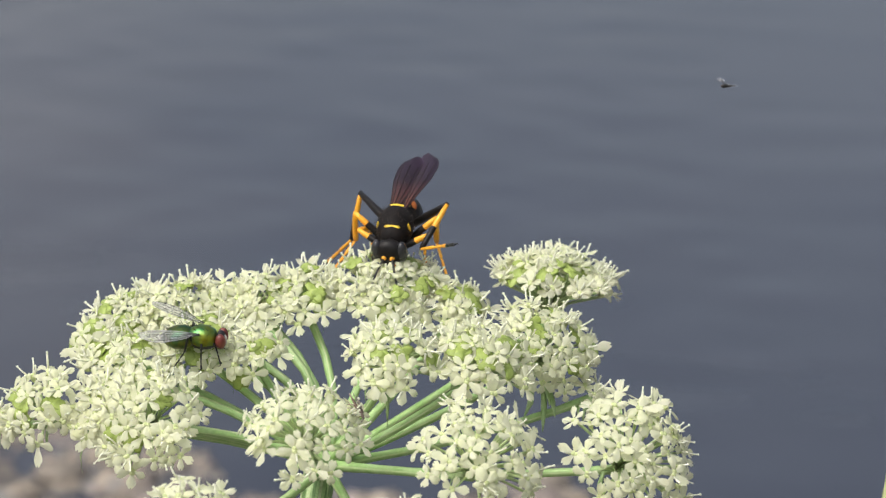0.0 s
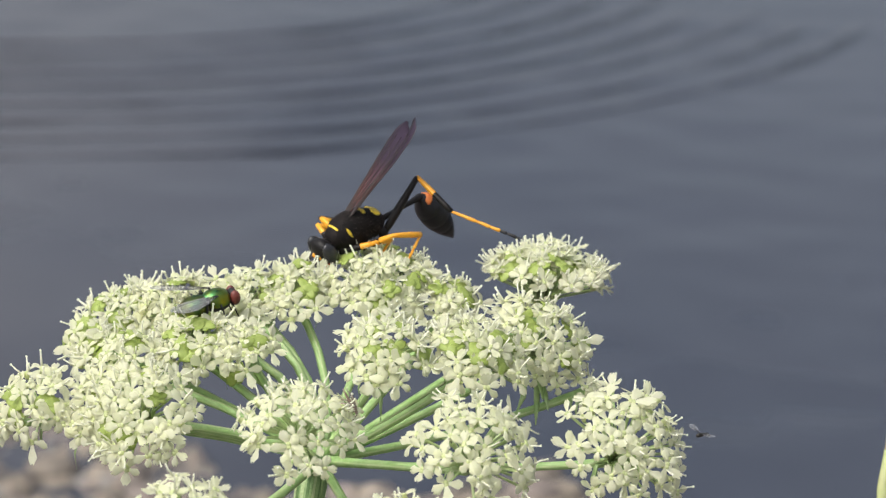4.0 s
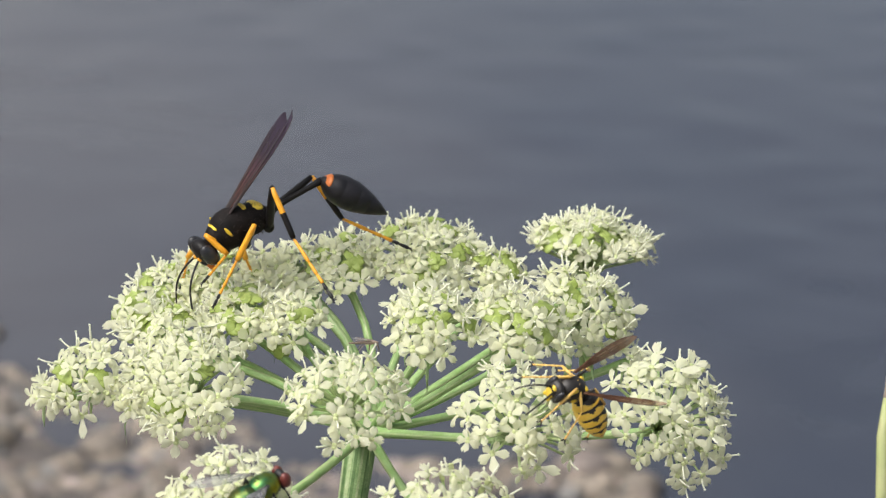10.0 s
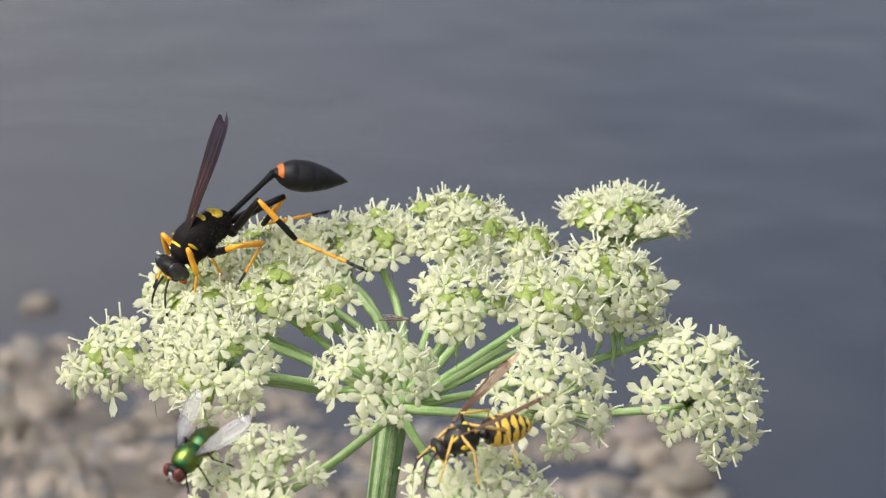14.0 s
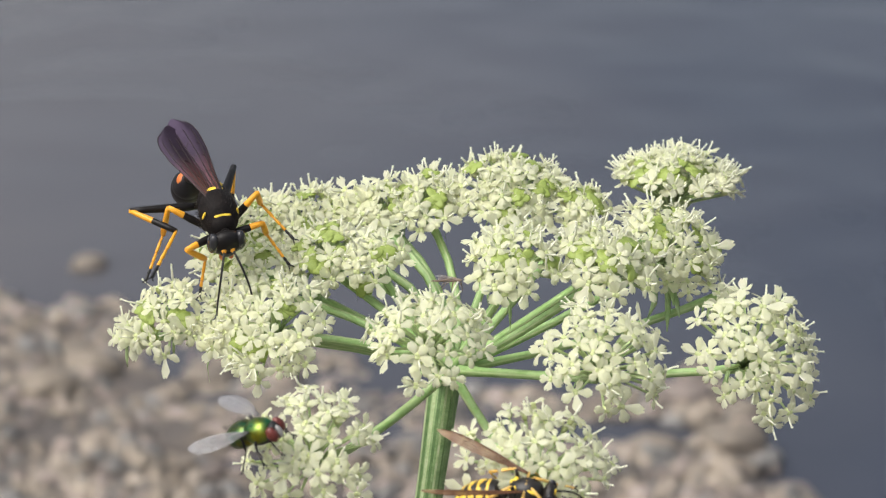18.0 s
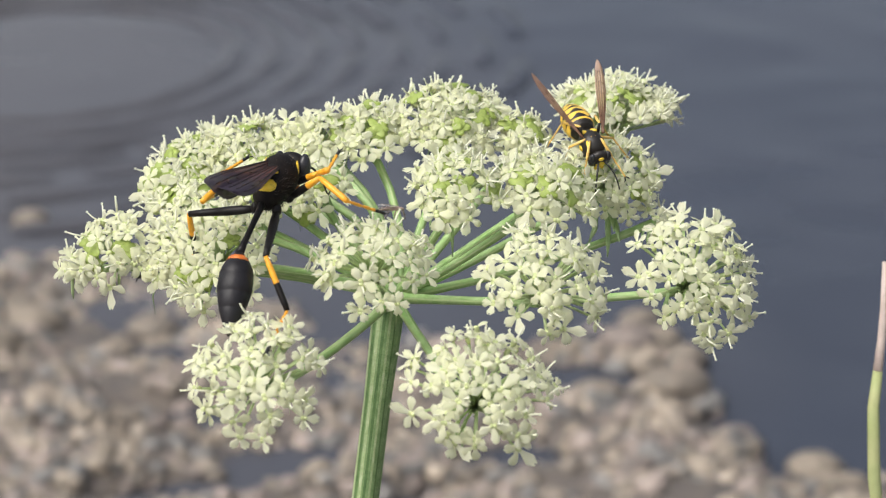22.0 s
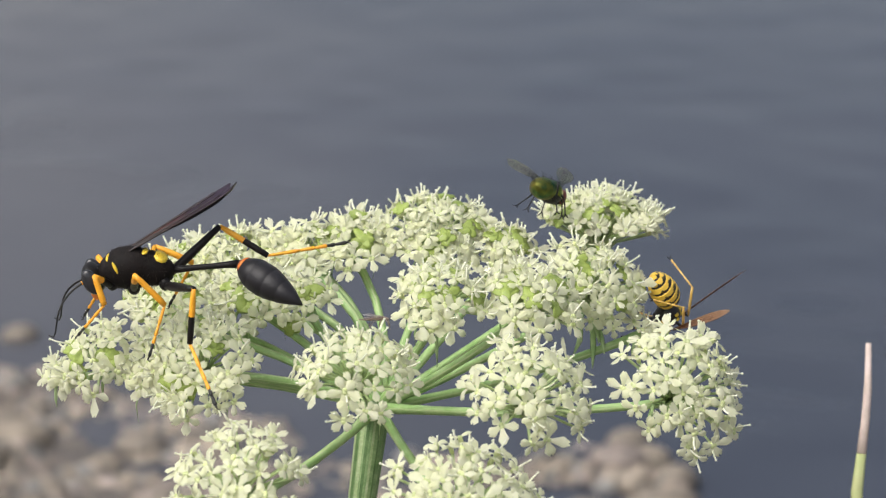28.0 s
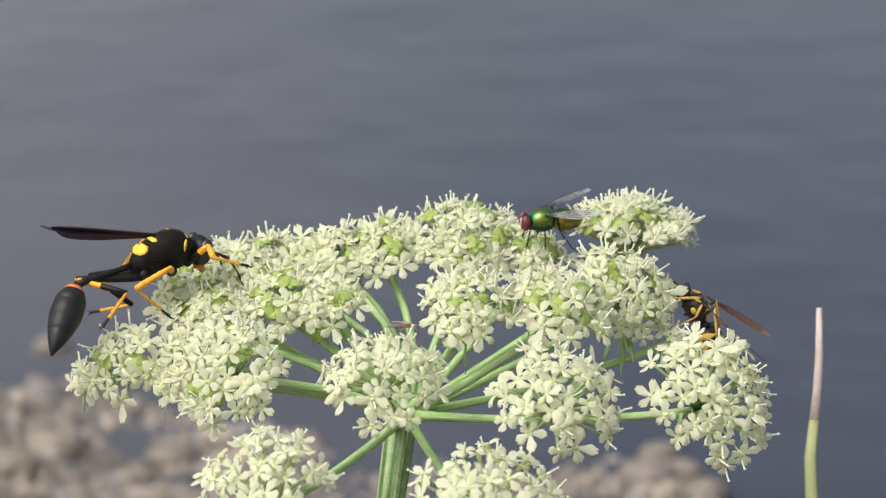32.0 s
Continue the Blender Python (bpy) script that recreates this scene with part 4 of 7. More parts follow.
def make_fly():
    fly = tagged(new("green_bottle_fly"), "metallic green fly with red eyes and clear wings", "fly")
    thorax = part("thorax", body([(1.6, 0.6, 0.6, -0.05), (1.35, 1.1, 1.05, 0), (0.6, 1.4, 1.35, 0.05), (-0.3, 1.45, 1.4, 0.05), (-0.9, 1.25, 1.2, 0.1), (-1.5, 0.8, 0.7, 0.25), (-1.8, 0.3, 0.3, 0.3)], 20, lambda ring, side: 1 if 5 < side < 14 else 0), (BOTTLE, BRISTLE), fly, "metallic green thorax")
    belly = part("abdomen", body([(-0.9, 0.7, 0.6, -0.05), (-1.4, 1.25, 1.1, -0.1), (-2.2, 1.6, 1.35, -0.15), (-2.3, 1.57, 1.32, -0.15), (-3.1, 1.55, 1.3, -0.2), (-3.2, 1.5, 1.26, -0.2), (-4.0, 1.1, 0.95, -0.25), (-4.5, 0.6, 0.5, -0.3), (-4.8, 0.1, 0.1, -0.3)], 20), BRONZE, fly, "bronze-green rounded abdomen")
    head = part("head", blob((0.35, 0, -0.05), (0.6, 1.15, 1.0), None, 14, 9), BRISTLE, fly, "dark head", pose(0.0017, 0, 0))
    part("face", blob((0.75, 0, -0.15), (0.3, 0.4, 0.75)), SILVER, head, "silvery white face")
    for s in (-1, 1):
        part("eye", blob((0.45, 0.72 * s, 0.05), (0.62, 0.55, 0.92), None, 14, 9), REDEYE, head, "brick-red compound eye")
        w = add_wing("wing", fly, 6.7, 2.2, s, GLASSY, BRISTLE, pose(-0.0001, 0.0011 * s, 0.0011, -12 * s, 7, -20 * s), droop=0.05, folds=2, vein=0.035)
        tagged(w, "clear grey veined wing")
    hairs = Mesh()
    rng = random.Random(8)
    for _ in range(90):
        a, x = rng.uniform(-1.5, 1.5), rng.uniform(-4.4, 1.2)
        r = float(np.interp(x, (-4.8, -3, -1.2, 0.3, 1.6), (0.3, 1.4, 1.2, 1.4, 0.7)))
        p = Vector((x, r * math.sin(a), r * math.cos(a))) * MM
        hairs.tube([p, p + Vector((-0.35, 0.5 * math.sin(a), 0.5 * math.cos(a))) * MM], [0.025 * MM, 0.008 * MM], 3)
    tagged(part("bristles", hairs, BRISTLE, fly), kind="stuff")
    for pair, hip, foot, fem, tib, tar in (("f", (0.9, 0.6, -1.0), (2.1, 1.3, -2.2), 1.6, 1.6, 1.6), ("m", (0.1, 0.8, -1.1), (0.2, 2.4, -2.3), 1.8, 1.8, 1.8), ("h", (-0.7, 0.7, -1.0), (-2.9, 2.5, -2.7), 2.3, 2.3, 2.2)):
        for s in (-1, 1):
            still_leg(fly, (hip[0], hip[1] * s, hip[2]), (foot[0], foot[1] * s, foot[2]), fem, tib, tar, (BRISTLE, BRISTLE, BRISTLE), 0.16)
    return fly


def make_midge():
    bug = tagged(new("midge"), "tiny dark midge hovering on blurred pale wings", "midge")
    part("trunk", body([(0.7, 0.1, 0.1, 0), (0.4, 0.26, 0.26, 0), (-0.2, 0.22, 0.22, 0), (-1.1, 0.08, 0.08, -0.1)], 10), JET, bug)
    for s in (-1, 1):
        add_wing("wing", bug, 2.0, 0.9, s, GLASSY, BRISTLE, pose(0.0002, 0.0002 * s, 0.0003, 0, 5, -75 * s), droop=0.05, folds=2, vein=0.02)
    return bug


def make_gnat():
    """A slender brown gnat that rests between a ray and the flowers."""
    bug = tagged(new("resting_gnat"), "tiny slender brown gnat resting beside the rays", "gnat")
    bug.matrix_world = Matrix.Translation(HUB + Vector((0.3, 4.0, 9.3)) * MM)
    part("trunk", body([(1.6, 0.08, 0.08, 0), (1.3, 0.2, 0.2, 0), (0.8, 0.24, 0.26, 0.05), (0.2, 0.16, 0.16, 0), (-0.9, 0.13, 0.13, -0.05), (-1.9, 0.06, 0.06, -0.05)], 10), GNAT, bug)
    for s in (-1, 1):
        add_wing("wing", bug, 2.3, 0.5, s, GLASSY, GNAT, pose(0.0009, 0.0001 * s, 0.00022, 8 * s, 4, -8 * s), droop=0.05, folds=2, vein=0.02)
        for hip, foot in ((1.1, 1.7), (0.8, 0.4), (0.5, -0.9)):
            leg = Mesh()
            leg.tube([Vector((hip, 0.1 * s, -0.1)) * MM, Vector((0.5 * (hip + foot), 0.5 * s, -0.15)) * MM, Vector((foot, 0.6 * s, -1.1)) * MM], [0.06 * MM, 0.05 * MM, 0.04 * MM], 5)
            part("leg", leg, GNAT, bug)
    return bug


gnat = make_gnat()
midge = make_midge()
wasp, petiole, gaster, wing_left, wing_right, wasp_legs = make_mud_dauber()
yellowjacket, yellowjacket_belly = make_yellowjacket()
fly = make_fly()


# ---- what moves ----
def between(rows, t):
    """The place at t on a line through rows of (t, x, y, z)."""
    ts = [r[0] for r in rows]
    return Vector([float(np.interp(t, ts, [r[k] for r in rows])) for k in (1, 2, 3)])


def step_legs(rows, feet, knees):
    """Legs that stand with their feet on the flowers while the body moves."""
    for key, (femur, tibia, tarsus) in wasp_legs.items():
        fem, tib, tar = (v * MM for v in LEGS[key[0]])
        s = 1 if key[1] == "l" else -1
        hip = Vector((HIPS[key[0]][0], HIPS[key[0]][1] * s, HIPS[key[0]][2])) * MM
        out = ([], [], [])
        for t, m in rows:
            foot = m.inverted() @ (HUB + between(feet[key], t) * MM)
            upward = m.to_3x3().inverted() @ Vector((0, 0, 0.7)) + Vector((0, {"f": 0.8, "m": 0.75, "h": 0.4}[key[0]] * s, 0.3))
            if key in knees:
                bend = m.inverted() @ (HUB + between(knees[key], t) * MM)
                knee, ankle, tip = led_leg(hip, bend, foot, fem, tib, tar)
            else:
                knee, ankle, tip = bent_leg(hip, foot, fem, tib, tar, upward, {"h": (-0.7, 0, 0), "m": (0, 0, 0), "f": (0.4, 0, 0)}[key[0]])
            for seg, a, b in ((0, hip, knee), (1, knee, ankle), (2, ankle, tip)):
                out[seg].append((t, oriented(b - a, (0, s, 0.3), a)))
        for ob, line in zip((femur, tibia, tarsus), out):
            walk(ob, line)


def led_leg(hip, bend, foot, fem, tib, tar):
    """Knee, ankle and tip of a leg whose knee points at bend."""
    knee = hip + (bend - hip).normalized() * fem
    gap = foot - knee
    d = max(tar - tib + 1e-5, min(gap.length, 0.995 * (tib + tar)))
    ax = gap.normalized()
    a = (tib * tib - tar * tar + d * d) / (2 * d)
    out = (knee - hip).normalized()
    out = out - ax * ax.dot(out)
    out = out.normalized() if out.length > 1e-6 else Vector((0, 0, 1))
    ankle = knee + ax * a - out * math.sqrt(max(0.0, tib * tib - a * a))
    return knee, ankle, ankle + (knee + ax * d - ankle).normalized() * tar


def spread_rings():
    """Rings run outwards over the lake: each wavelet rises, travels and flattens."""
    for (cx, cy, start, inner, own, gap, apart), arcs in RINGS:
        for arc, a, k in arcs:
            t0 = start + gap * k
            first = inner + apart * k
            rows = [(0, -14.0, first)]
            for dt, lift in ((-0.25, -14.0), (0.2, 0.0), (1.3, 0.0), (1.5, -1.2), (1.75, -14.0)):
                rows.append((t0 + dt, lift, first + 0.13 * max(0.0, dt)))
            rows.append((32, -14.0, first + 0.3))
            walk(arc, [(t, pose(cx + (r - own) * math.cos(a), cy + (r - own) * math.sin(a), lift * MM, 0, 0, math.degrees(a))) for t, lift, r in rows])


def motions():
    rows = [
        (0, pose(0.00850, 0.02187, 0.42163, -0.6, 8.4, -100.8)),
        (0.5, pose(0.00798, 0.02200, 0.42092, -0.7, 5.6, -100.3)),
        (1, pose(0.00830, 0.02204, 0.41990, -4.0, -2.0, -138.5)),
        (1.5, pose(0.00803, 0.02146, 0.41956, -4.1, 4.2, -143.3)),
        (2, pose(0.00720, 0.02169, 0.42005, -3.9, -2.7, -141.7)),
        (2.5, pose(0.00602, 0.02199, 0.42043, -1.4, 10.1, -107.6)),
        (3, pose(0.00676, 0.02201, 0.42172, -3.0, 6.7, -128.6)),
        (3.5, pose(0.00575, 0.02188, 0.42082, -3.7, 7.6, -137.1)),
        (4, pose(0.00452, 0.02209, 0.42048, -4.2, 9.5, -144.7)),
        (4.5, pose(0.00238, 0.02200, 0.42122, -4.9, 9.9, -161.2)),
        (6.5, pose(0.00065, 0.02226, 0.42072, -4.8, 10.2, -150.7)),
        (7, pose(-0.00275, 0.01651, 0.42337, -5.5, 14.6, -177.8)),
        (7.5, pose(-0.00766, 0.01453, 0.42552, -4.7, 11.8, -151.4)),
        (8, pose(-0.01185, 0.01319, 0.42102, -5.0, 13.3, -143.9)),
        (8.5, pose(-0.01305, 0.01394, 0.42195, -5.1, 15.7, -142.6)),
        (9, pose(-0.01297, 0.01327, 0.42069, -5.9, 24.4, -151.8)),
        (9.5, pose(-0.01235, 0.01335, 0.42004, -6.6, 28.6, -160.4)),
        (10, pose(-0.01429, 0.00853, 0.42199, -5.5, 16.1, -149.8)),
        (10.5, pose(-0.01431, 0.00862, 0.42193, -5.2, 13.2, -145.7)),
        (11, pose(-0.01542, 0.00834, 0.42169, -4.8, 14.3, -144.2)),
        (11.5, pose(-0.01686, 0.00844, 0.42149, -5.6, 19.2, -151.9)),
        (12, pose(-0.01898, 0.00763, 0.41993, -5.7, 23.5, -152.5)),
        (12.5, pose(-0.01904, 0.00758, 0.41982, -5.1, 18.1, -147.4)),
        (13, pose(-0.02057, 0.00790, 0.41921, -6.1, 26.8, -158.4)),
        (13.5, pose(-0.02118, 0.00767, 0.41819, -5.8, 29.6, -154.1)),
        (14, pose(-0.02184, 0.00740, 0.41842, -5.4, 26.6, -146.8)),
        (14.5, pose(-0.02278, 0.00714, 0.41845, -5.2, 23.7, -142.5)),
        (16.5, pose(-0.02592, 0.00375, 0.41867, -2.2, 6.9, -117.3)),
        (17, pose(-0.02623, 0.00322, 0.41886, -2.2, 5.2, -117.2)),
        (17.5, pose(-0.02336, -0.00075, 0.41808, -0.8, 6.4, -97.7)),
        (18, pose(-0.02514, 0.00001, 0.41953, 2.1, 15.4, -73.2)),
        (18.5, pose(-0.02497, -0.00169, 0.41902, 1.9, 13.4, -74.9)),
        (19, pose(-0.02456, -0.00278, 0.41775, 2.7, 12.7, -74.6)),
        (19.5, pose(-0.01949, -0.02148, 0.41091, 7.6, 22.9, -68.7)),
        (20, pose(-0.01848, -0.02263, 0.41084, 17.9, 6.5, -33.7)),
        (20.5, pose(-0.02014, -0.02365, 0.41183, 18.0, 1.8, -33.8)),
        (21, pose(-0.01753, -0.02347, 0.40893, 17.0, -19.0, -33.4)),
        (21.25, pose(-0.01467, -0.02039, 0.41169, 12.2, -15.5, 3.1)),
        (21.5, pose(-0.01179, -0.01731, 0.41447, 10.6, -10.1, 38.4)),
        (22, pose(-0.01197, -0.00931, 0.41773, 2.0, -14.5, 70.4)),
        (22.5, pose(-0.01357, -0.00409, 0.41924, -1.5, -18.8, 101.2)),
        (23, pose(-0.01408, -0.00157, 0.41830, -2.0, -2.6, 108.5)),
        (23.5, pose(-0.01500, -0.00040, 0.41822, -0.9, 7.7, 104.5)),
        (24, pose(-0.01364, -0.00196, 0.41969, -1.6, 24.8, 116.2)),
        (24.5, pose(-0.01394, -0.00194, 0.41909, -1.9, 31.3, 119.0)),
        (25, pose(-0.01556, -0.00297, 0.41820, -2.4, 28.3, 134.9)),
        (25.5, pose(-0.01686, -0.00222, 0.41810, -2.5, 27.9, 139.9)),
        (27.5, pose(-0.02265, -0.00655, 0.41870, -5.2, 7.0, -178.6)),
        (28, pose(-0.02568, -0.00614, 0.41942, -5.4, -1.4, 178.3)),
        (28.5, pose(-0.02631, -0.00649, 0.41931, -5.4, 19.9, 165.3)),
        (29, pose(-0.02786, -0.00643, 0.41895, -5.4, 26.4, 151.7)),
        (29.5, pose(-0.02718, -0.00478, 0.41924, -4.9, 27.0, 144.8)),
        (30, pose(-0.02801, -0.00395, 0.41711, -4.8, 29.8, 139.3)),
        (30.5, pose(-0.02908, 0.00060, 0.41768, -0.5, -4.3, 101.1)),
        (31, pose(-0.02852, 0.00314, 0.41581, 1.8, 5.4, 53.8)),
        (31.5, pose(-0.02852, 0.00497, 0.41615, 2.1, 2.7, 42.1)),
        (32, pose(-0.02715, 0.00627, 0.41769, 2.5, -7.4, 36.8)),
    ]
    walk(wasp, rows)
    walk(petiole, [
        (0, pose(-0.00420, 0.00000, -0.00010, -1.5, -19.5, 4.6)),
        (0.5, pose(-0.00420, 0.00000, -0.00010, -0.9, -16.8, 2.9)),
        (1, pose(-0.00420, 0.00000, -0.00010, -2.4, -2.7, 42.4)),
        (1.5, pose(-0.00420, 0.00000, -0.00010, -0.6, -1.3, 26.0)),
        (2, pose(-0.00420, 0.00000, -0.00010, -0.1, -0.1, 38.0)),
        (2.25, pose(-0.00420, 0.00000, -0.00010, 0.5, -5.6, 9.4)),
        (2.5, pose(-0.00420, 0.00000, -0.00010, 3.6, -10.3, -19.5)),
        (3, pose(-0.00420, 0.00000, -0.00010, -2.9, -12.5, 13.4)),
        (3.5, pose(-0.00420, 0.00000, -0.00010, -0.9, -2.2, 22.0)),
        (4, pose(-0.00420, 0.00000, -0.00010, -0.1, -0.6, 11.9)),
        (4.5, pose(-0.00420, 0.00000, -0.00010, -0.1, 0.4, -11.6)),
        (6.5, pose(-0.00420, 0.00000, -0.00010, -2.3, -7.3, 17.3)),
        (7, pose(-0.00420, 0.00000, -0.00010, -4.6, -11.5, 21.8)),
        (7.5, pose(-0.00420, 0.00000, -0.00010, -5.7, 27.5, -12.2)),
        (8, pose(-0.00420, 0.00000, -0.00010, -1.3, -12.6, 6.0)),
        (8.5, pose(-0.00420, 0.00000, -0.00010, -0.9, 4.8, -10.0)),
        (9, pose(-0.00420, 0.00000, -0.00010, 1.2, 4.4, 15.3)),
        (9.5, pose(-0.00420, 0.00000, -0.00010, 0.2, 5.6, 2.3)),
        (10, pose(-0.00420, 0.00000, -0.00010, -5.6, 16.0, -19.4)),
        (10.5, pose(-0.00420, 0.00000, -0.00010, -8.4, 21.5, -21.9)),
        (11, pose(-0.00420, 0.00000, -0.00010, -8.6, 21.6, -22.4)),
        (11.5, pose(-0.00420, 0.00000, -0.00010, -4.3, 20.6, -12.0)),
        (12, pose(-0.00420, 0.00000, -0.00010, -3.5, 19.4, -10.5)),
        (12.5, pose(-0.00420, 0.00000, -0.00010, -6.5, 25.6, -14.7)),
        (13, pose(-0.00420, 0.00000, -0.00010, -1.5, 8.3, -10.0)),
        (13.5, pose(-0.00420, 0.00000, -0.00010, -2.1, 13.8, -8.6)),
        (14, pose(-0.00420, 0.00000, -0.00010, -4.4, 17.4, -14.3)),
        (14.5, pose(-0.00420, 0.00000, -0.00010, -6.4, 20.9, -17.5)),
        (16.5, pose(-0.00420, 0.00000, -0.00010, 2.2, -15.4, -8.1)),
        (17, pose(-0.00420, 0.00000, -0.00010, 0.5, -5.9, -4.7)),
        (17.5, pose(-0.00420, 0.00000, -0.00010, -1.5, -11.3, 7.7)),
        (18, pose(-0.00420, 0.00000, -0.00010, -3.8, -20.9, 10.5)),
        (18.5, pose(-0.00420, 0.00000, -0.00010, -5.6, -15.6, 20.0)),
        (19, pose(-0.00420, 0.00000, -0.00010, -4.4, -15.5, 15.9)),
        (19.5, pose(-0.00420, 0.00000, -0.00010, 1.0, -7.1, -8.0)),
        (20, pose(-0.00420, 0.00000, -0.00010, -1.1, 38.0, -1.8)),
        (20.5, pose(-0.00420, 0.00000, -0.00010, 0.1, 1.0, 3.8)),
        (21, pose(-0.00420, 0.00000, -0.00010, -1.0, 5.0, -11.1)),
        (21.5, pose(-0.00420, 0.00000, -0.00010, 8.4, -22.2, -21.4)),
        (22, pose(-0.00420, 0.00000, -0.00010, 0.2, -13.1, -1.0)),
        (22.5, pose(-0.00420, 0.00000, -0.00010, -0.5, 15.0, -1.8)),
        (23, pose(-0.00420, 0.00000, -0.00010, -2.4, 14.3, -9.7)),
        (23.5, pose(-0.00420, 0.00000, -0.00010, -0.3, 11.8, -1.7)),
        (24, pose(-0.00420, 0.00000, -0.00010, 3.2, -8.5, -20.6)),
        (24.5, pose(-0.00420, 0.00000, -0.00010, 5.9, -15.3, -21.6)),
        (25, pose(-0.00420, 0.00000, -0.00010, 1.2, -4.6, -14.4)),
        (25.5, pose(-0.00420, 0.00000, -0.00010, 1.7, -6.2, -15.0)),
        (27.5, pose(-0.00420, 0.00000, -0.00010, 1.0, 11.6, 5.2)),
        (28, pose(-0.00420, 0.00000, -0.00010, 0.2, 5.6, 2.5)),
        (28.5, pose(-0.00420, 0.00000, -0.00010, 2.2, -4.2, -27.1)),
        (29, pose(-0.00420, 0.00000, -0.00010, 4.6, -11.3, -22.3)),
        (29.5, pose(-0.00420, 0.00000, -0.00010, 1.6, -8.0, -11.4)),
        (30, pose(-0.00420, 0.00000, -0.00010, 1.0, -9.2, -6.1)),
        (30.5, pose(-0.00420, 0.00000, -0.00010, -0.6, 30.0, -1.1)),
        (31, pose(-0.00420, 0.00000, -0.00010, 4.1, 7.8, 27.7)),
        (31.5, pose(-0.00420, 0.00000, -0.00010, 0.4, 1.8, 14.1)),
        (32, pose(-0.00420, 0.00000, -0.00010, -0.0, 1.5, -0.1)),
    ])
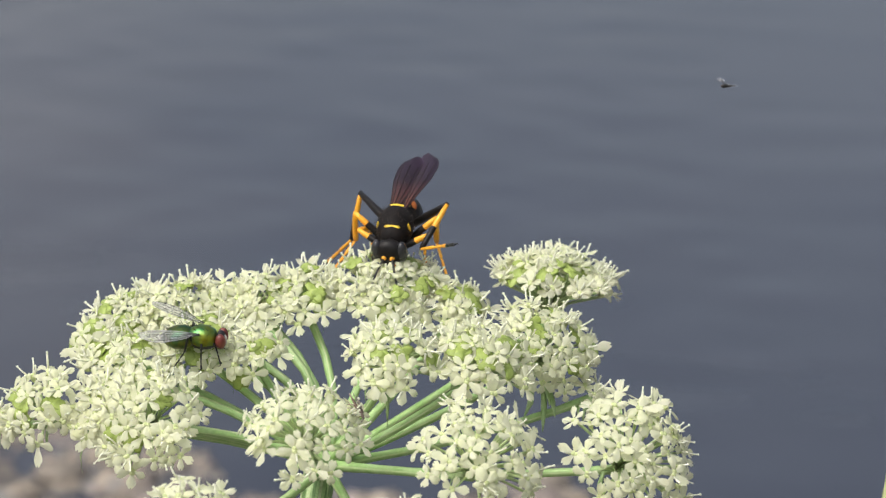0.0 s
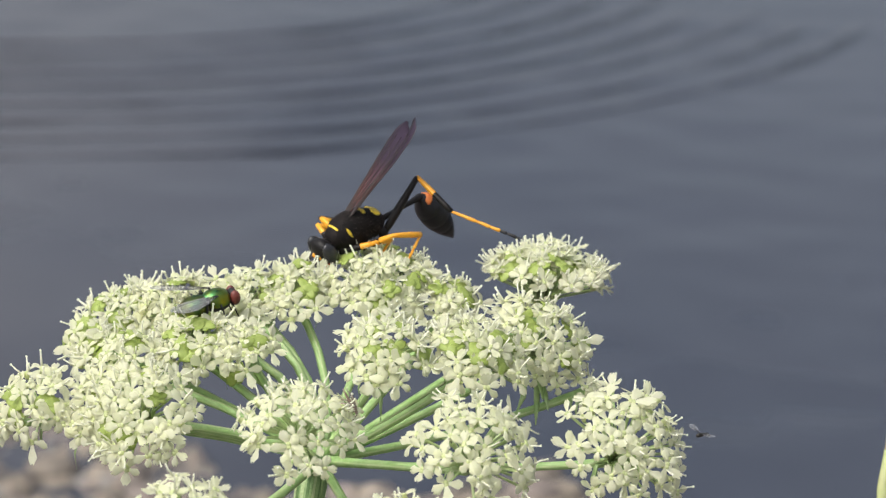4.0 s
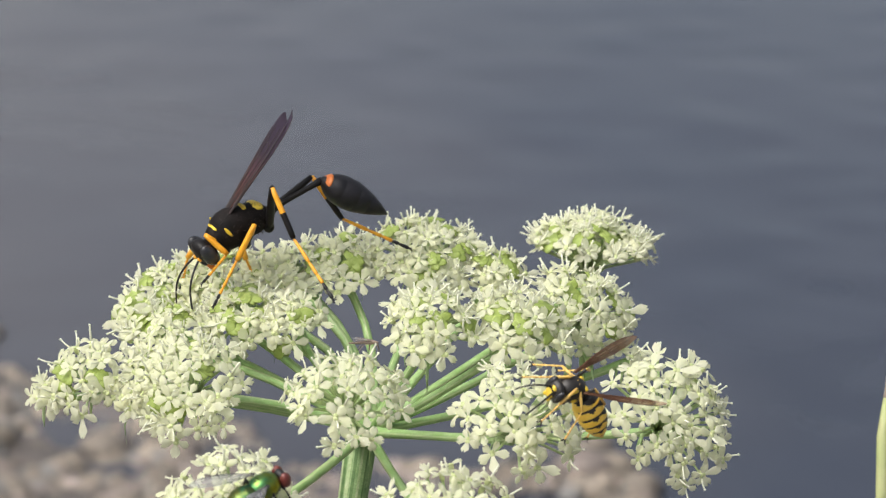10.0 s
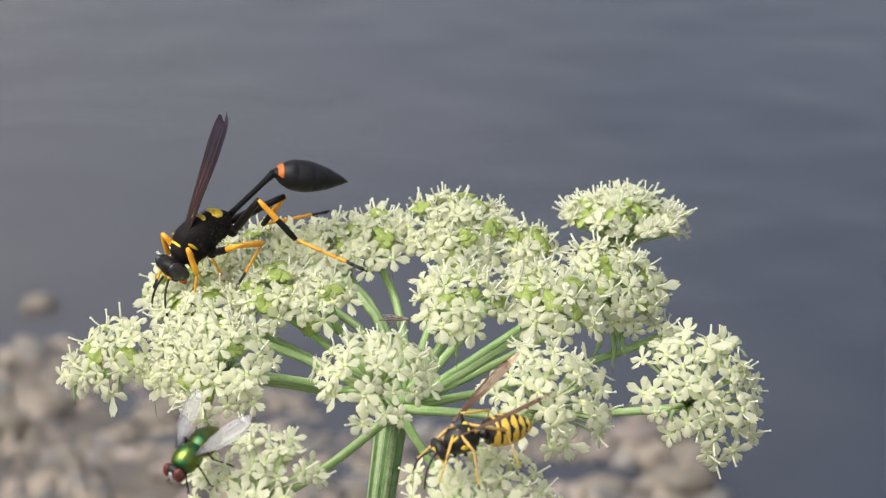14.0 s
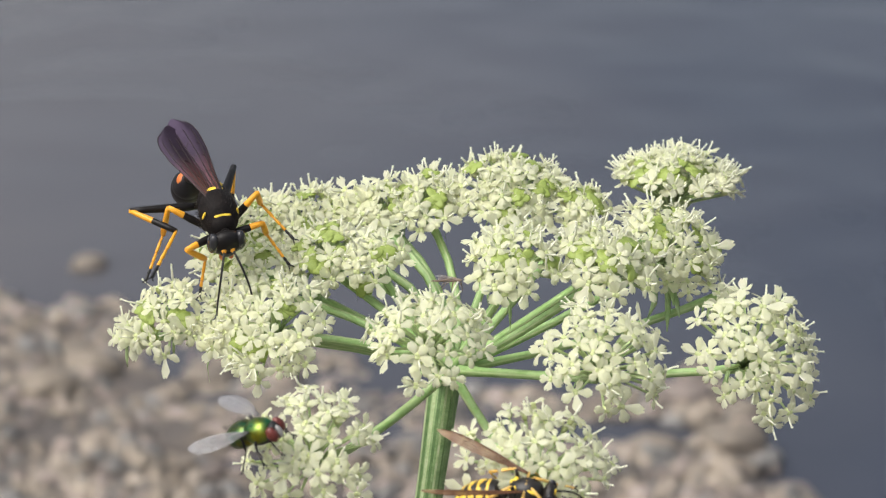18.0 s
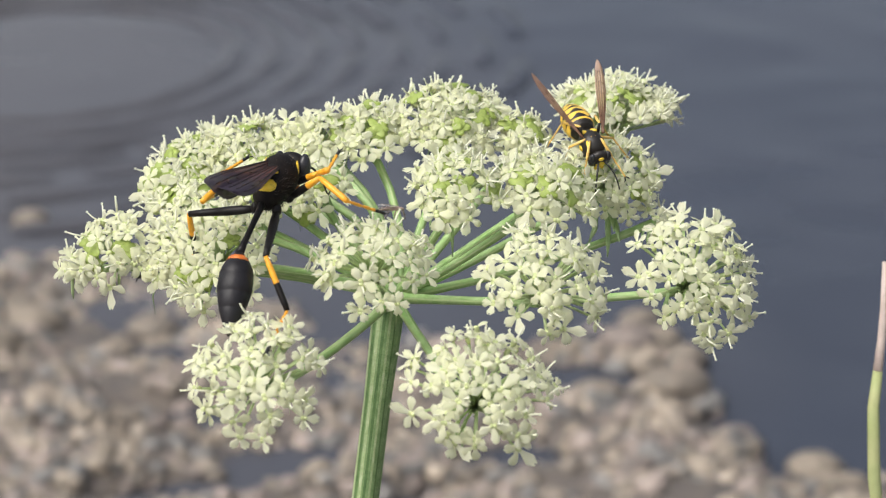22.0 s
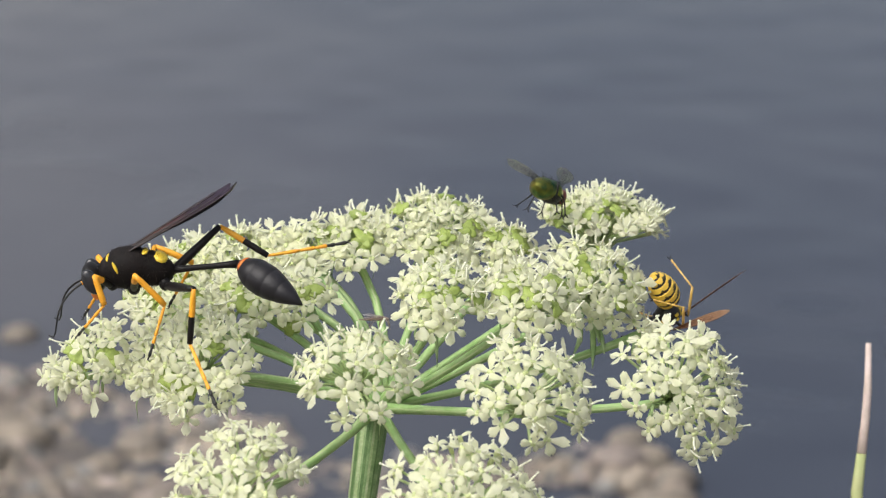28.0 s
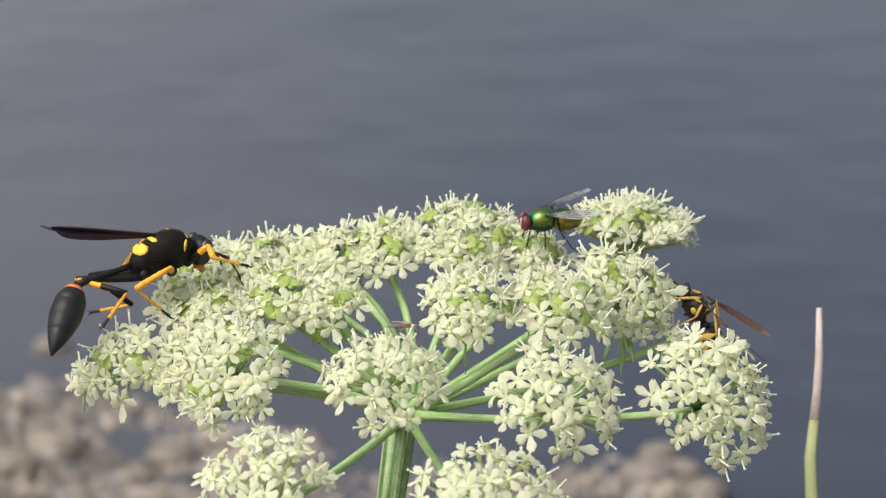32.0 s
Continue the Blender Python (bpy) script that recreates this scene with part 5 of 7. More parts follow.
    walk(gaster, [
        (0, pose(-0.01087, -0.00053, -0.00246, -2.7, -41.1, 4.1)),
        (0.5, pose(-0.01099, -0.00035, -0.00215, -1.0, -37.1, 1.6)),
        (1, pose(-0.00944, -0.00478, -0.00043, -20.5, -50.2, 26.0)),
        (1.5, pose(-0.01058, -0.00311, -0.00026, -23.0, -43.5, 31.6)),
        (2, pose(-0.00980, -0.00437, -0.00011, -4.8, -38.0, 7.7)),
        (2.5, pose(-0.01078, 0.00234, -0.00137, -8.8, -59.6, 10.2)),
        (3, pose(-0.01094, -0.00161, -0.00163, -13.2, -52.6, 16.5)),
        (3.5, pose(-0.01078, -0.00266, -0.00037, -11.5, -55.8, 13.9)),
        (4, pose(-0.01115, -0.00146, -0.00017, -4.3, -56.2, 5.2)),
        (4.5, pose(-0.01115, 0.00143, -0.00005, 8.5, -56.6, -10.2)),
        (6.5, pose(-0.01093, -0.00209, -0.00100, -32.6, -48.3, 40.6)),
        (7, pose(-0.01066, -0.00258, -0.00151, -43.3, -64.1, 46.3)),
        (7.25, pose(-0.01051, -0.00063, 0.00083, -6.1, -46.5, 3.5)),
        (7.5, pose(-0.01036, 0.00133, 0.00318, 5.4, -21.3, -14.6)),
        (8, pose(-0.01109, -0.00072, -0.00165, 16.6, -44.9, -22.9)),
        (8.5, pose(-0.01117, 0.00123, 0.00050, 15.3, -45.7, -20.9)),
        (9, pose(-0.01103, -0.00187, 0.00045, 2.8, -35.4, -4.9)),
        (9.5, pose(-0.01126, -0.00029, 0.00059, 1.4, -57.2, -1.7)),
        (10, pose(-0.01063, 0.00227, 0.00186, 19.1, -43.7, -26.6)),
        (10.5, pose(-0.01033, 0.00246, 0.00250, 8.9, -35.3, -15.2)),
        (11, pose(-0.01030, 0.00251, 0.00252, 10.0, -33.5, -17.7)),
        (11.5, pose(-0.01070, 0.00138, 0.00240, 2.5, -39.8, -3.8)),
        (12, pose(-0.01078, 0.00122, 0.00226, 6.8, -37.5, -11.0)),
        (12.5, pose(-0.01039, 0.00162, 0.00297, 6.6, -34.2, -11.6)),
        (13, pose(-0.01112, 0.00122, 0.00092, 5.9, -43.8, -8.5)),
        (13.5, pose(-0.01102, 0.00103, 0.00159, -1.7, -52.9, 2.1)),
        (14, pose(-0.01077, 0.00167, 0.00202, 13.3, -36.8, -21.5)),
        (14.5, pose(-0.01052, 0.00200, 0.00243, 7.5, -36.1, -12.6)),
        (16.5, pose(-0.01098, 0.00096, -0.00199, 4.7, -41.6, -7.1)),
        (17, pose(-0.01124, 0.00058, -0.00083, 5.9, -46.4, -8.2)),
        (17.5, pose(-0.01110, -0.00093, -0.00149, -6.8, -39.0, 10.7)),
        (18, pose(-0.01072, -0.00121, -0.00263, 5.0, -53.0, -6.3)),
        (18.5, pose(-0.01063, -0.00234, -0.00201, 6.4, -47.8, -8.6)),
        (19, pose(-0.01078, -0.00187, -0.00200, 4.4, -44.4, -6.3)),
        (19.5, pose(-0.01118, 0.00098, -0.00098, 6.3, -25.1, -14.5)),
        (20, pose(-0.00979, 0.00018, 0.00427, 4.7, -36.8, -7.8)),
        (20.5, pose(-0.01128, -0.00047, 0.00003, 8.2, -31.8, -15.2)),
        (21, pose(-0.01114, 0.00136, 0.00052, 10.8, -50.6, -13.9)),
        (21.5, pose(-0.01032, 0.00240, -0.00278, -5.5, -16.8, 18.4)),
        (22, pose(-0.01111, 0.00012, -0.00171, -4.1, -36.8, 6.9)),
        (22.5, pose(-0.01106, 0.00021, 0.00173, -9.5, -37.6, 15.4)),
        (23, pose(-0.01098, 0.00116, 0.00165, -9.2, -36.8, 15.1)),
        (23.5, pose(-0.01115, 0.00021, 0.00135, -2.1, -37.7, 3.4)),
        (24, pose(-0.01078, 0.00247, -0.00115, -6.0, -60.1, 6.9)),
        (24.5, pose(-0.01057, 0.00252, -0.00197, 9.7, -46.4, -13.3)),
        (25, pose(-0.01106, 0.00175, -0.00067, 0.1, -43.8, -0.1)),
        (25.5, pose(-0.01102, 0.00183, -0.00087, 3.8, -44.5, -5.5)),
        (27.5, pose(-0.01113, -0.00063, 0.00133, 17.3, -24.7, -36.6)),
        (28, pose(-0.01126, -0.00031, 0.00059, 10.7, -16.0, -34.3)),
        (28.5, pose(-0.01050, 0.00323, -0.00062, 31.5, -27.9, -52.6)),
        (29, pose(-0.01064, 0.00264, -0.00150, 24.4, -42.6, -33.8)),
        (29.5, pose(-0.01109, 0.00140, -0.00109, 22.1, -40.8, -31.9)),
        (30, pose(-0.01117, 0.00074, -0.00124, 19.0, -47.7, -24.9)),
        (30.5, pose(-0.01035, 0.00012, 0.00344, -2.6, -16.5, 9.2)),
        (31, pose(-0.01043, -0.00327, 0.00086, -37.0, -31.9, 54.9)),
        (31.5, pose(-0.01108, -0.00173, 0.00012, -47.6, -23.7, 69.8)),
        (32, pose(-0.01130, 0.00001, 0.00009, -18.7, -34.8, 30.8)),
    ])
    walk(wing_left, [
        (0, pose(0.00120, 0.00040, 0.00190, 7.5, 7.4, -4.3)),
        (0.5, pose(0.00120, 0.00040, 0.00190, -4.8, 1.7, -4.0)),
        (1, pose(0.00120, 0.00040, 0.00190, 17.4, 23.1, 27.8)),
        (1.5, pose(0.00120, 0.00040, 0.00190, 33.3, 20.4, 33.2)),
        (2, pose(0.00120, 0.00040, 0.00190, 27.7, 23.2, 30.5)),
        (2.5, pose(0.00120, 0.00040, 0.00190, 34.3, 26.8, 2.8)),
        (3, pose(0.00120, 0.00040, 0.00190, 23.9, 25.5, 15.9)),
        (3.5, pose(0.00120, 0.00040, 0.00190, 29.5, 40.2, 22.2)),
        (4, pose(0.00120, 0.00040, 0.00190, 14.0, 44.8, -5.2)),
        (4.5, pose(0.00120, 0.00040, 0.00190, 3.4, 28.1, -3.8)),
        (6.5, pose(0.00120, 0.00040, 0.00190, 5.1, 18.7, 14.5)),
        (7, pose(0.00120, 0.00040, 0.00190, 6.0, 23.2, 11.7)),
        (7.5, pose(0.00120, 0.00040, 0.00190, 22.7, 46.0, 6.2)),
        (8, pose(0.00120, 0.00040, 0.00190, 45.1, 34.9, 30.1)),
        (8.5, pose(0.00120, 0.00040, 0.00190, 39.9, 34.8, 21.8)),
        (9, pose(0.00120, 0.00040, 0.00190, 25.5, 39.5, 10.9)),
        (9.5, pose(0.00120, 0.00040, 0.00190, 17.6, 28.7, 9.3)),
        (10, pose(0.00120, 0.00040, 0.00190, 20.0, 39.6, 0.5)),
        (10.5, pose(0.00120, 0.00040, 0.00190, 30.4, 41.6, 11.2)),
        (11, pose(0.00120, 0.00040, 0.00190, 31.9, 37.9, 13.3)),
        (11.5, pose(0.00120, 0.00040, 0.00190, 32.1, 31.1, 24.7)),
        (12, pose(0.00120, 0.00040, 0.00190, 28.5, 29.7, 20.9)),
        (12.5, pose(0.00120, 0.00040, 0.00190, 21.6, 42.3, 2.1)),
        (13, pose(0.00120, 0.00040, 0.00190, 15.6, 29.4, 6.0)),
        (13.5, pose(0.00120, 0.00040, 0.00190, 24.2, 38.5, 15.4)),
        (14, pose(0.00120, 0.00040, 0.00190, 26.0, 39.2, 8.7)),
        (14.5, pose(0.00120, 0.00040, 0.00190, 32.5, 32.3, 15.3)),
        (16.5, pose(0.00120, 0.00040, 0.00190, 18.9, 27.4, 7.2)),
        (17, pose(0.00120, 0.00040, 0.00190, 12.5, 20.7, 14.1)),
        (17.5, pose(0.00120, 0.00040, 0.00190, 4.0, 29.2, 35.0)),
        (18, pose(0.00120, 0.00040, 0.00190, 8.9, 9.1, 12.3)),
        (18.5, pose(0.00120, 0.00040, 0.00190, 5.0, 17.3, 12.8)),
        (19, pose(0.00120, 0.00040, 0.00190, 5.1, 25.0, 16.9)),
        (19.5, pose(0.00120, 0.00040, 0.00190, -6.6, 18.7, 2.8)),
        (20, pose(0.00120, 0.00040, 0.00190, -6.1, 35.3, 3.3)),
        (20.5, pose(0.00120, 0.00040, 0.00190, -1.7, 16.2, 3.9)),
        (21, pose(0.00120, 0.00040, 0.00190, 8.3, 47.9, 12.9)),
        (21.5, pose(0.00120, 0.00040, 0.00190, -15.3, 13.6, -20.2)),
        (22, pose(0.00120, 0.00040, 0.00190, 20.4, 20.8, -4.5)),
        (22.5, pose(0.00120, 0.00040, 0.00190, 4.3, 47.5, -12.9)),
        (23, pose(0.00120, 0.00040, 0.00190, 5.0, 42.5, -19.7)),
        (23.5, pose(0.00120, 0.00040, 0.00190, 13.3, 47.4, -15.0)),
        (24, pose(0.00120, 0.00040, 0.00190, 16.9, 32.2, -24.1)),
        (24.5, pose(0.00120, 0.00040, 0.00190, 41.5, 24.4, -21.6)),
        (25, pose(0.00120, 0.00040, 0.00190, 2.5, 27.4, -14.7)),
        (25.5, pose(0.00120, 0.00040, 0.00190, 5.5, 19.5, -8.7)),
        (27.5, pose(0.00120, 0.00040, 0.00190, 14.9, 24.0, 12.0)),
        (28, pose(0.00120, 0.00040, 0.00190, 17.0, 30.2, 15.8)),
        (28.5, pose(0.00120, 0.00040, 0.00190, 21.1, 38.0, -26.2)),
        (29, pose(0.00120, 0.00040, 0.00190, 29.0, 26.4, 2.1)),
        (29.5, pose(0.00120, 0.00040, 0.00190, 26.4, 28.5, 5.9)),
        (30, pose(0.00120, 0.00040, 0.00190, 20.2, 33.0, 13.7)),
        (30.5, pose(0.00120, 0.00040, 0.00190, -34.9, 42.1, -30.7)),
        (31, pose(0.00120, 0.00040, 0.00190, -61.2, 16.8, -19.7)),
        (31.5, pose(0.00120, 0.00040, 0.00190, -37.6, 10.7, -16.6)),
        (32, pose(0.00120, 0.00040, 0.00190, -36.5, 9.1, -39.1)),
    ])
    walk(wing_right, [
        (0, pose(0.00120, -0.00040, 0.00190, 7.4, 7.5, -5.5)),
        (0.5, pose(0.00120, -0.00040, 0.00190, -4.8, 1.6, -5.2)),
        (1, pose(0.00120, -0.00040, 0.00190, 16.9, 23.5, 26.6)),
        (1.5, pose(0.00120, -0.00040, 0.00190, 32.9, 21.1, 32.1)),
        (2, pose(0.00120, -0.00040, 0.00190, 27.2, 23.8, 29.4)),
        (2.5, pose(0.00120, -0.00040, 0.00190, 33.7, 27.5, 1.7)),
        (3, pose(0.00120, -0.00040, 0.00190, 23.4, 26.0, 14.7)),
        (3.5, pose(0.00120, -0.00040, 0.00190, 28.6, 40.7, 20.8)),
        (4, pose(0.00120, -0.00040, 0.00190, 12.9, 45.1, -6.9)),
        (4.5, pose(0.00120, -0.00040, 0.00190, 2.8, 28.1, -5.1)),
        (6.5, pose(0.00120, -0.00040, 0.00190, 4.7, 18.8, 13.2)),
        (7, pose(0.00120, -0.00040, 0.00190, 5.5, 23.3, 10.4)),
        (7.5, pose(0.00120, -0.00040, 0.00190, 21.5, 46.4, 4.6)),
        (8, pose(0.00120, -0.00040, 0.00190, 44.5, 35.7, 29.0)),
        (8.5, pose(0.00120, -0.00040, 0.00190, 39.2, 35.5, 20.7)),
        (9, pose(0.00120, -0.00040, 0.00190, 24.6, 40.0, 9.4)),
        (9.5, pose(0.00120, -0.00040, 0.00190, 16.9, 29.0, 8.0)),
        (10, pose(0.00120, -0.00040, 0.00190, 19.0, 40.0, -1.0)),
        (10.5, pose(0.00120, -0.00040, 0.00190, 29.4, 42.2, 9.8)),
        (11, pose(0.00120, -0.00040, 0.00190, 31.1, 38.6, 12.0)),
        (11.5, pose(0.00120, -0.00040, 0.00190, 31.5, 31.8, 23.5)),
        (12, pose(0.00120, -0.00040, 0.00190, 27.9, 30.2, 19.6)),
        (12.5, pose(0.00120, -0.00040, 0.00190, 20.6, 42.7, 0.6)),
        (13, pose(0.00120, -0.00040, 0.00190, 15.0, 29.8, 4.7)),
        (13.5, pose(0.00120, -0.00040, 0.00190, 23.3, 39.0, 14.0)),
        (14, pose(0.00120, -0.00040, 0.00190, 25.1, 39.7, 7.3)),
        (14.5, pose(0.00120, -0.00040, 0.00190, 31.8, 32.9, 14.1)),
        (16.5, pose(0.00120, -0.00040, 0.00190, 18.3, 27.8, 5.9)),
        (17, pose(0.00120, -0.00040, 0.00190, 12.1, 20.9, 12.8)),
        (17.5, pose(0.00120, -0.00040, 0.00190, 3.3, 29.3, 33.6)),
        (18, pose(0.00120, -0.00040, 0.00190, 8.7, 9.3, 11.1)),
        (18.5, pose(0.00120, -0.00040, 0.00190, 4.7, 17.4, 11.5)),
        (19, pose(0.00120, -0.00040, 0.00190, 4.6, 25.1, 15.6)),
        (19.5, pose(0.00120, -0.00040, 0.00190, -7.0, 18.6, 1.6)),
        (20, pose(0.00120, -0.00040, 0.00190, -7.0, 35.2, 1.9)),
        (20.5, pose(0.00120, -0.00040, 0.00190, -2.0, 16.2, 2.6)),
        (21, pose(0.00120, -0.00040, 0.00190, 7.0, 48.0, 11.1)),
        (21.5, pose(0.00120, -0.00040, 0.00190, -15.5, 13.3, -21.4)),
        (22, pose(0.00120, -0.00040, 0.00190, 19.9, 21.2, -5.7)),
        (22.5, pose(0.00120, -0.00040, 0.00190, 3.0, 47.6, -14.7)),
        (23, pose(0.00120, -0.00040, 0.00190, 3.9, 42.6, -21.3)),
        (23.5, pose(0.00120, -0.00040, 0.00190, 12.0, 47.7, -16.8)),
        (24, pose(0.00120, -0.00040, 0.00190, 16.2, 32.5, -25.4)),
        (24.5, pose(0.00120, -0.00040, 0.00190, 41.1, 25.2, -22.6)),
        (25, pose(0.00120, -0.00040, 0.00190, 1.9, 27.5, -16.0)),
        (25.5, pose(0.00120, -0.00040, 0.00190, 5.1, 19.6, -10.0)),
        (27.5, pose(0.00120, -0.00040, 0.00190, 14.4, 24.3, 10.7)),
        (28, pose(0.00120, -0.00040, 0.00190, 16.3, 30.6, 14.5)),
        (28.5, pose(0.00120, -0.00040, 0.00190, 20.3, 38.4, -27.7)),
        (29, pose(0.00120, -0.00040, 0.00190, 28.4, 26.9, 0.9)),
        (29.5, pose(0.00120, -0.00040, 0.00190, 25.8, 29.0, 4.6)),
        (30, pose(0.00120, -0.00040, 0.00190, 19.5, 33.4, 12.3)),
        (30.5, pose(0.00120, -0.00040, 0.00190, -35.7, 41.4, -32.0)),
        (31, pose(0.00120, -0.00040, 0.00190, -61.4, 15.7, -20.3)),
        (31.5, pose(0.00120, -0.00040, 0.00190, -37.8, 10.0, -17.6)),
        (32, pose(0.00120, -0.00040, 0.00190, -36.6, 8.4, -40.1)),
    ])
    feet = {}
    feet["hl"] = [(0, 14.8, 9.6, 23.3), (0.5, 13.9, 9.8, 22.4), (1, 22.5, 14.4, 21.4), (1.5, 20.8, 13.1, 19.4), (2, 20.7, 11.4, 19.5), (2.5, 20.6, 14.7, 18.8), (3, 20.5, 9.4, 20.1), (3.5, 20.3, 9.3, 20.1), (4, 23.6, 17.6, 21.0), (4.5, 11.9, 11.7, 18.4), (6.5, 8.4, 8.6, 20.0), (7, 8.0, 5.8, 22.7), (7.5, 9.8, 10.5, 15.3), (8, 8.6, 8.0, 17.8), (8.5, 8.5, 9.4, 17.6), (9, 8.7, 6.8, 18.8), (9.5, -1.8, 4.5, 13.9), (10, -3.3, -2.4, 17.0), (10.5, -3.9, 0.7, 15.4), (11, -3.7, -1.5, 16.6), (11.5, -3.6, -1.3, 16.5), (12, -3.4, -0.2, 16.1), (13, -3.3, -3.5, 17.5), (13.5, -3.3, -1.5, 17.3)]
    feet["hl"] += [(14, -3.1, 0.1, 16.8), (14.5, -3.4, -2.1, 17.5), (16.5, -6.0, -1.0, 23.4), (17, -4.5, 0.2, 23.2), (17.5, -17.3, -7.4, 20.1), (18, -24.2, 18.2, 13.0), (19, -22.6, 15.6, 14.5), (19.5, -13.2, -3.8, 13.5), (20, -20.8, -7.6, 15.9), (20.5, -26.5, -3.0, 13.7), (21, -26.1, -7.6, 15.5), (21.5, -26.3, -6.9, 16.3), (22, -28.3, -3.1, 4.5), (22.5, -24.4, -22.4, 12.7), (23, -16.7, -15.4, 5.6), (23.5, -16.8, -14.8, 5.6), (24, -16.9, -15.3, 6.5), (25, -16.5, -21.2, 8.2), (25.5, -16.3, -21.7, 8.6), (27.5, -16.9, -18.7, 8.4), (28, -16.4, -21.2, 9.2), (28.5, -16.8, -20.2, 8.3), (29, -17.0, -20.3, 9.2), (29.5, -16.9, -22.1, 10.1)]
    feet["hl"] += [(30, -16.9, -17.4, 8.5), (30.5, -30.7, -15.4, 10.0), (31, -32.7, 5.0, 1.2), (31.5, -33.6, 10.5, -0.9), (32, -37.4, 17.5, 6.6)]
    feet["hr"] = [(0, -0.4, 38.2, 10.6), (0.5, 1.0, 38.6, 10.5), (1, 0.1, 34.5, 12.4), (1.5, 0.2, 35.4, 11.8), (2, -0.2, 36.7, 11.8), (2.5, 0.4, 38.8, 10.9), (3, -0.7, 36.9, 11.5), (3.5, 0.3, 37.7, 13.5), (4, -0.8, 37.4, 11.9), (4.5, 7.3, 38.8, 12.8), (6.5, -3.3, 38.1, 11.6), (7, 6.7, 31.7, 15.6), (7.5, 11.3, 22.3, 15.0), (8, 7.0, 21.7, 14.0), (8.5, -0.4, 30.5, 13.5), (9, 3.2, 23.4, 15.5), (9.5, 8.9, 22.2, 13.2), (10, 5.5, 13.8, 17.4), (10.5, -3.4, 24.1, 15.8), (11, -3.4, 23.4, 15.7), (11.5, -4.0, 23.7, 16.1), (12, -4.6, 18.9, 17.3), (13, -4.4, 19.0, 17.3), (13.5, -5.2, 19.5, 17.6)]
    feet["hr"] += [(14, -7.7, 19.5, 17.2), (14.5, -7.0, 19.3, 16.8), (16.5, -32.4, 21.2, 9.9), (17, -32.9, 20.3, 10.2), (17.5, -33.9, 11.8, 7.4), (18, -31.5, -10.0, 15.4), (19, -31.8, -11.7, 15.3), (19.5, -30.0, -30.7, 19.7), (20, -28.4, -27.8, 17.4), (20.5, -27.5, -35.8, 9.9), (21, -21.5, -36.6, 0.1), (21.5, -15.4, -38.1, 11.0), (22, -12.5, -31.3, 7.2), (22.5, 1.6, -5.5, 9.3), (23, 0.1, -5.5, 10.2), (23.5, 0.6, -5.5, 9.8), (24, 1.2, -5.5, 9.6), (25, 0.4, -5.5, 9.8), (25.5, -1.5, -6.4, 12.0), (27.5, -3.1, 0.3, 20.0), (28, -2.6, -4.1, 21.3), (28.5, -2.2, -2.8, 21.2), (29, -2.2, -6.3, 22.0), (29.5, -2.3, -5.2, 22.2)]
    feet["hr"] += [(30, -4.0, -3.9, 22.3), (30.5, -11.8, 0.9, 14.2), (31, -11.7, -3.1, 16.0), (31.5, -11.6, -2.6, 15.6), (32, -32.3, -9.4, 14.5)]
    feet["ml"] = [(0, 15.0, 20.1, 14.8), (1, 14.5, 17.5, 15.2), (2, 11.2, 17.4, 16.6), (3, 10.6, 18.6, 17.2), (4, 10.2, 17.9, 16.6), (7, 2.5, 10.6, 18.5), (7.5, -7.0, 9.2, 18.3), (8, -11.4, 7.5, 11.9), (8.5, -11.4, 7.8, 11.0), (9, -11.6, 7.1, 10.5), (10, -16.8, 3.2, 14.2), (11, -17.1, 3.5, 14.7), (12, -17.0, 3.0, 14.7), (13, -16.6, 3.2, 14.8), (14, -17.3, 3.4, 14.2), (17, -17.4, 1.1, 15.6), (18, -16.9, 1.8, 15.3), (19, -17.4, -0.8, 14.7), (19.5, -11.7, -20.2, 4.2), (20, -12.9, -17.8, 8.2), (21, -13.4, -17.3, 10.7), (22, -18.6, -6.7, 15.5), (23, -24.4, -4.3, 12.1), (24, -23.9, -6.9, 13.0)]
    feet["ml"] += [(25, -23.5, -8.5, 13.3), (27.5, -23.8, -13.4, 10.2), (28, -24.0, -12.8, 11.6), (29, -29.5, -12.7, 13.3), (30, -29.9, -9.4, 13.2), (31, -24.7, 7.1, 16.2), (32, -26.9, 10.6, 14.0)]
    feet["mr"] = [(0, 0.6, 22.3, 14.9), (1, 1.6, 25.5, 14.5), (3, 1.6, 24.6, 15.2), (7, -0.7, 21.2, 17.9), (7.5, -4.8, 16.8, 14.4), (9, -9.9, 16.3, 11.5), (13, -17.5, 11.5, 11.2), (14.5, -19.6, 9.9, 9.8), (17, -32.5, 4.2, 10.8), (18, -33.2, -2.3, 12.1), (19, -31.5, -6.3, 6.8), (19.5, -23.0, -25.1, -1.2), (20, -20.1, -26.1, 5.7), (21, -19.6, -28.8, 2.2), (21.5, -10.9, -23.2, 4.2), (22, -0.3, -10.7, 14.3), (23, -2.3, 0.6, 16.8), (24, -2.9, -0.7, 17.2), (25, -8.5, 0.0, 16.1), (28, -22.6, -1.6, 13.5), (30, -23.7, -1.2, 12.9), (31, -24.2, -0.4, 12.8), (32, -26.1, 1.2, 11.8)]
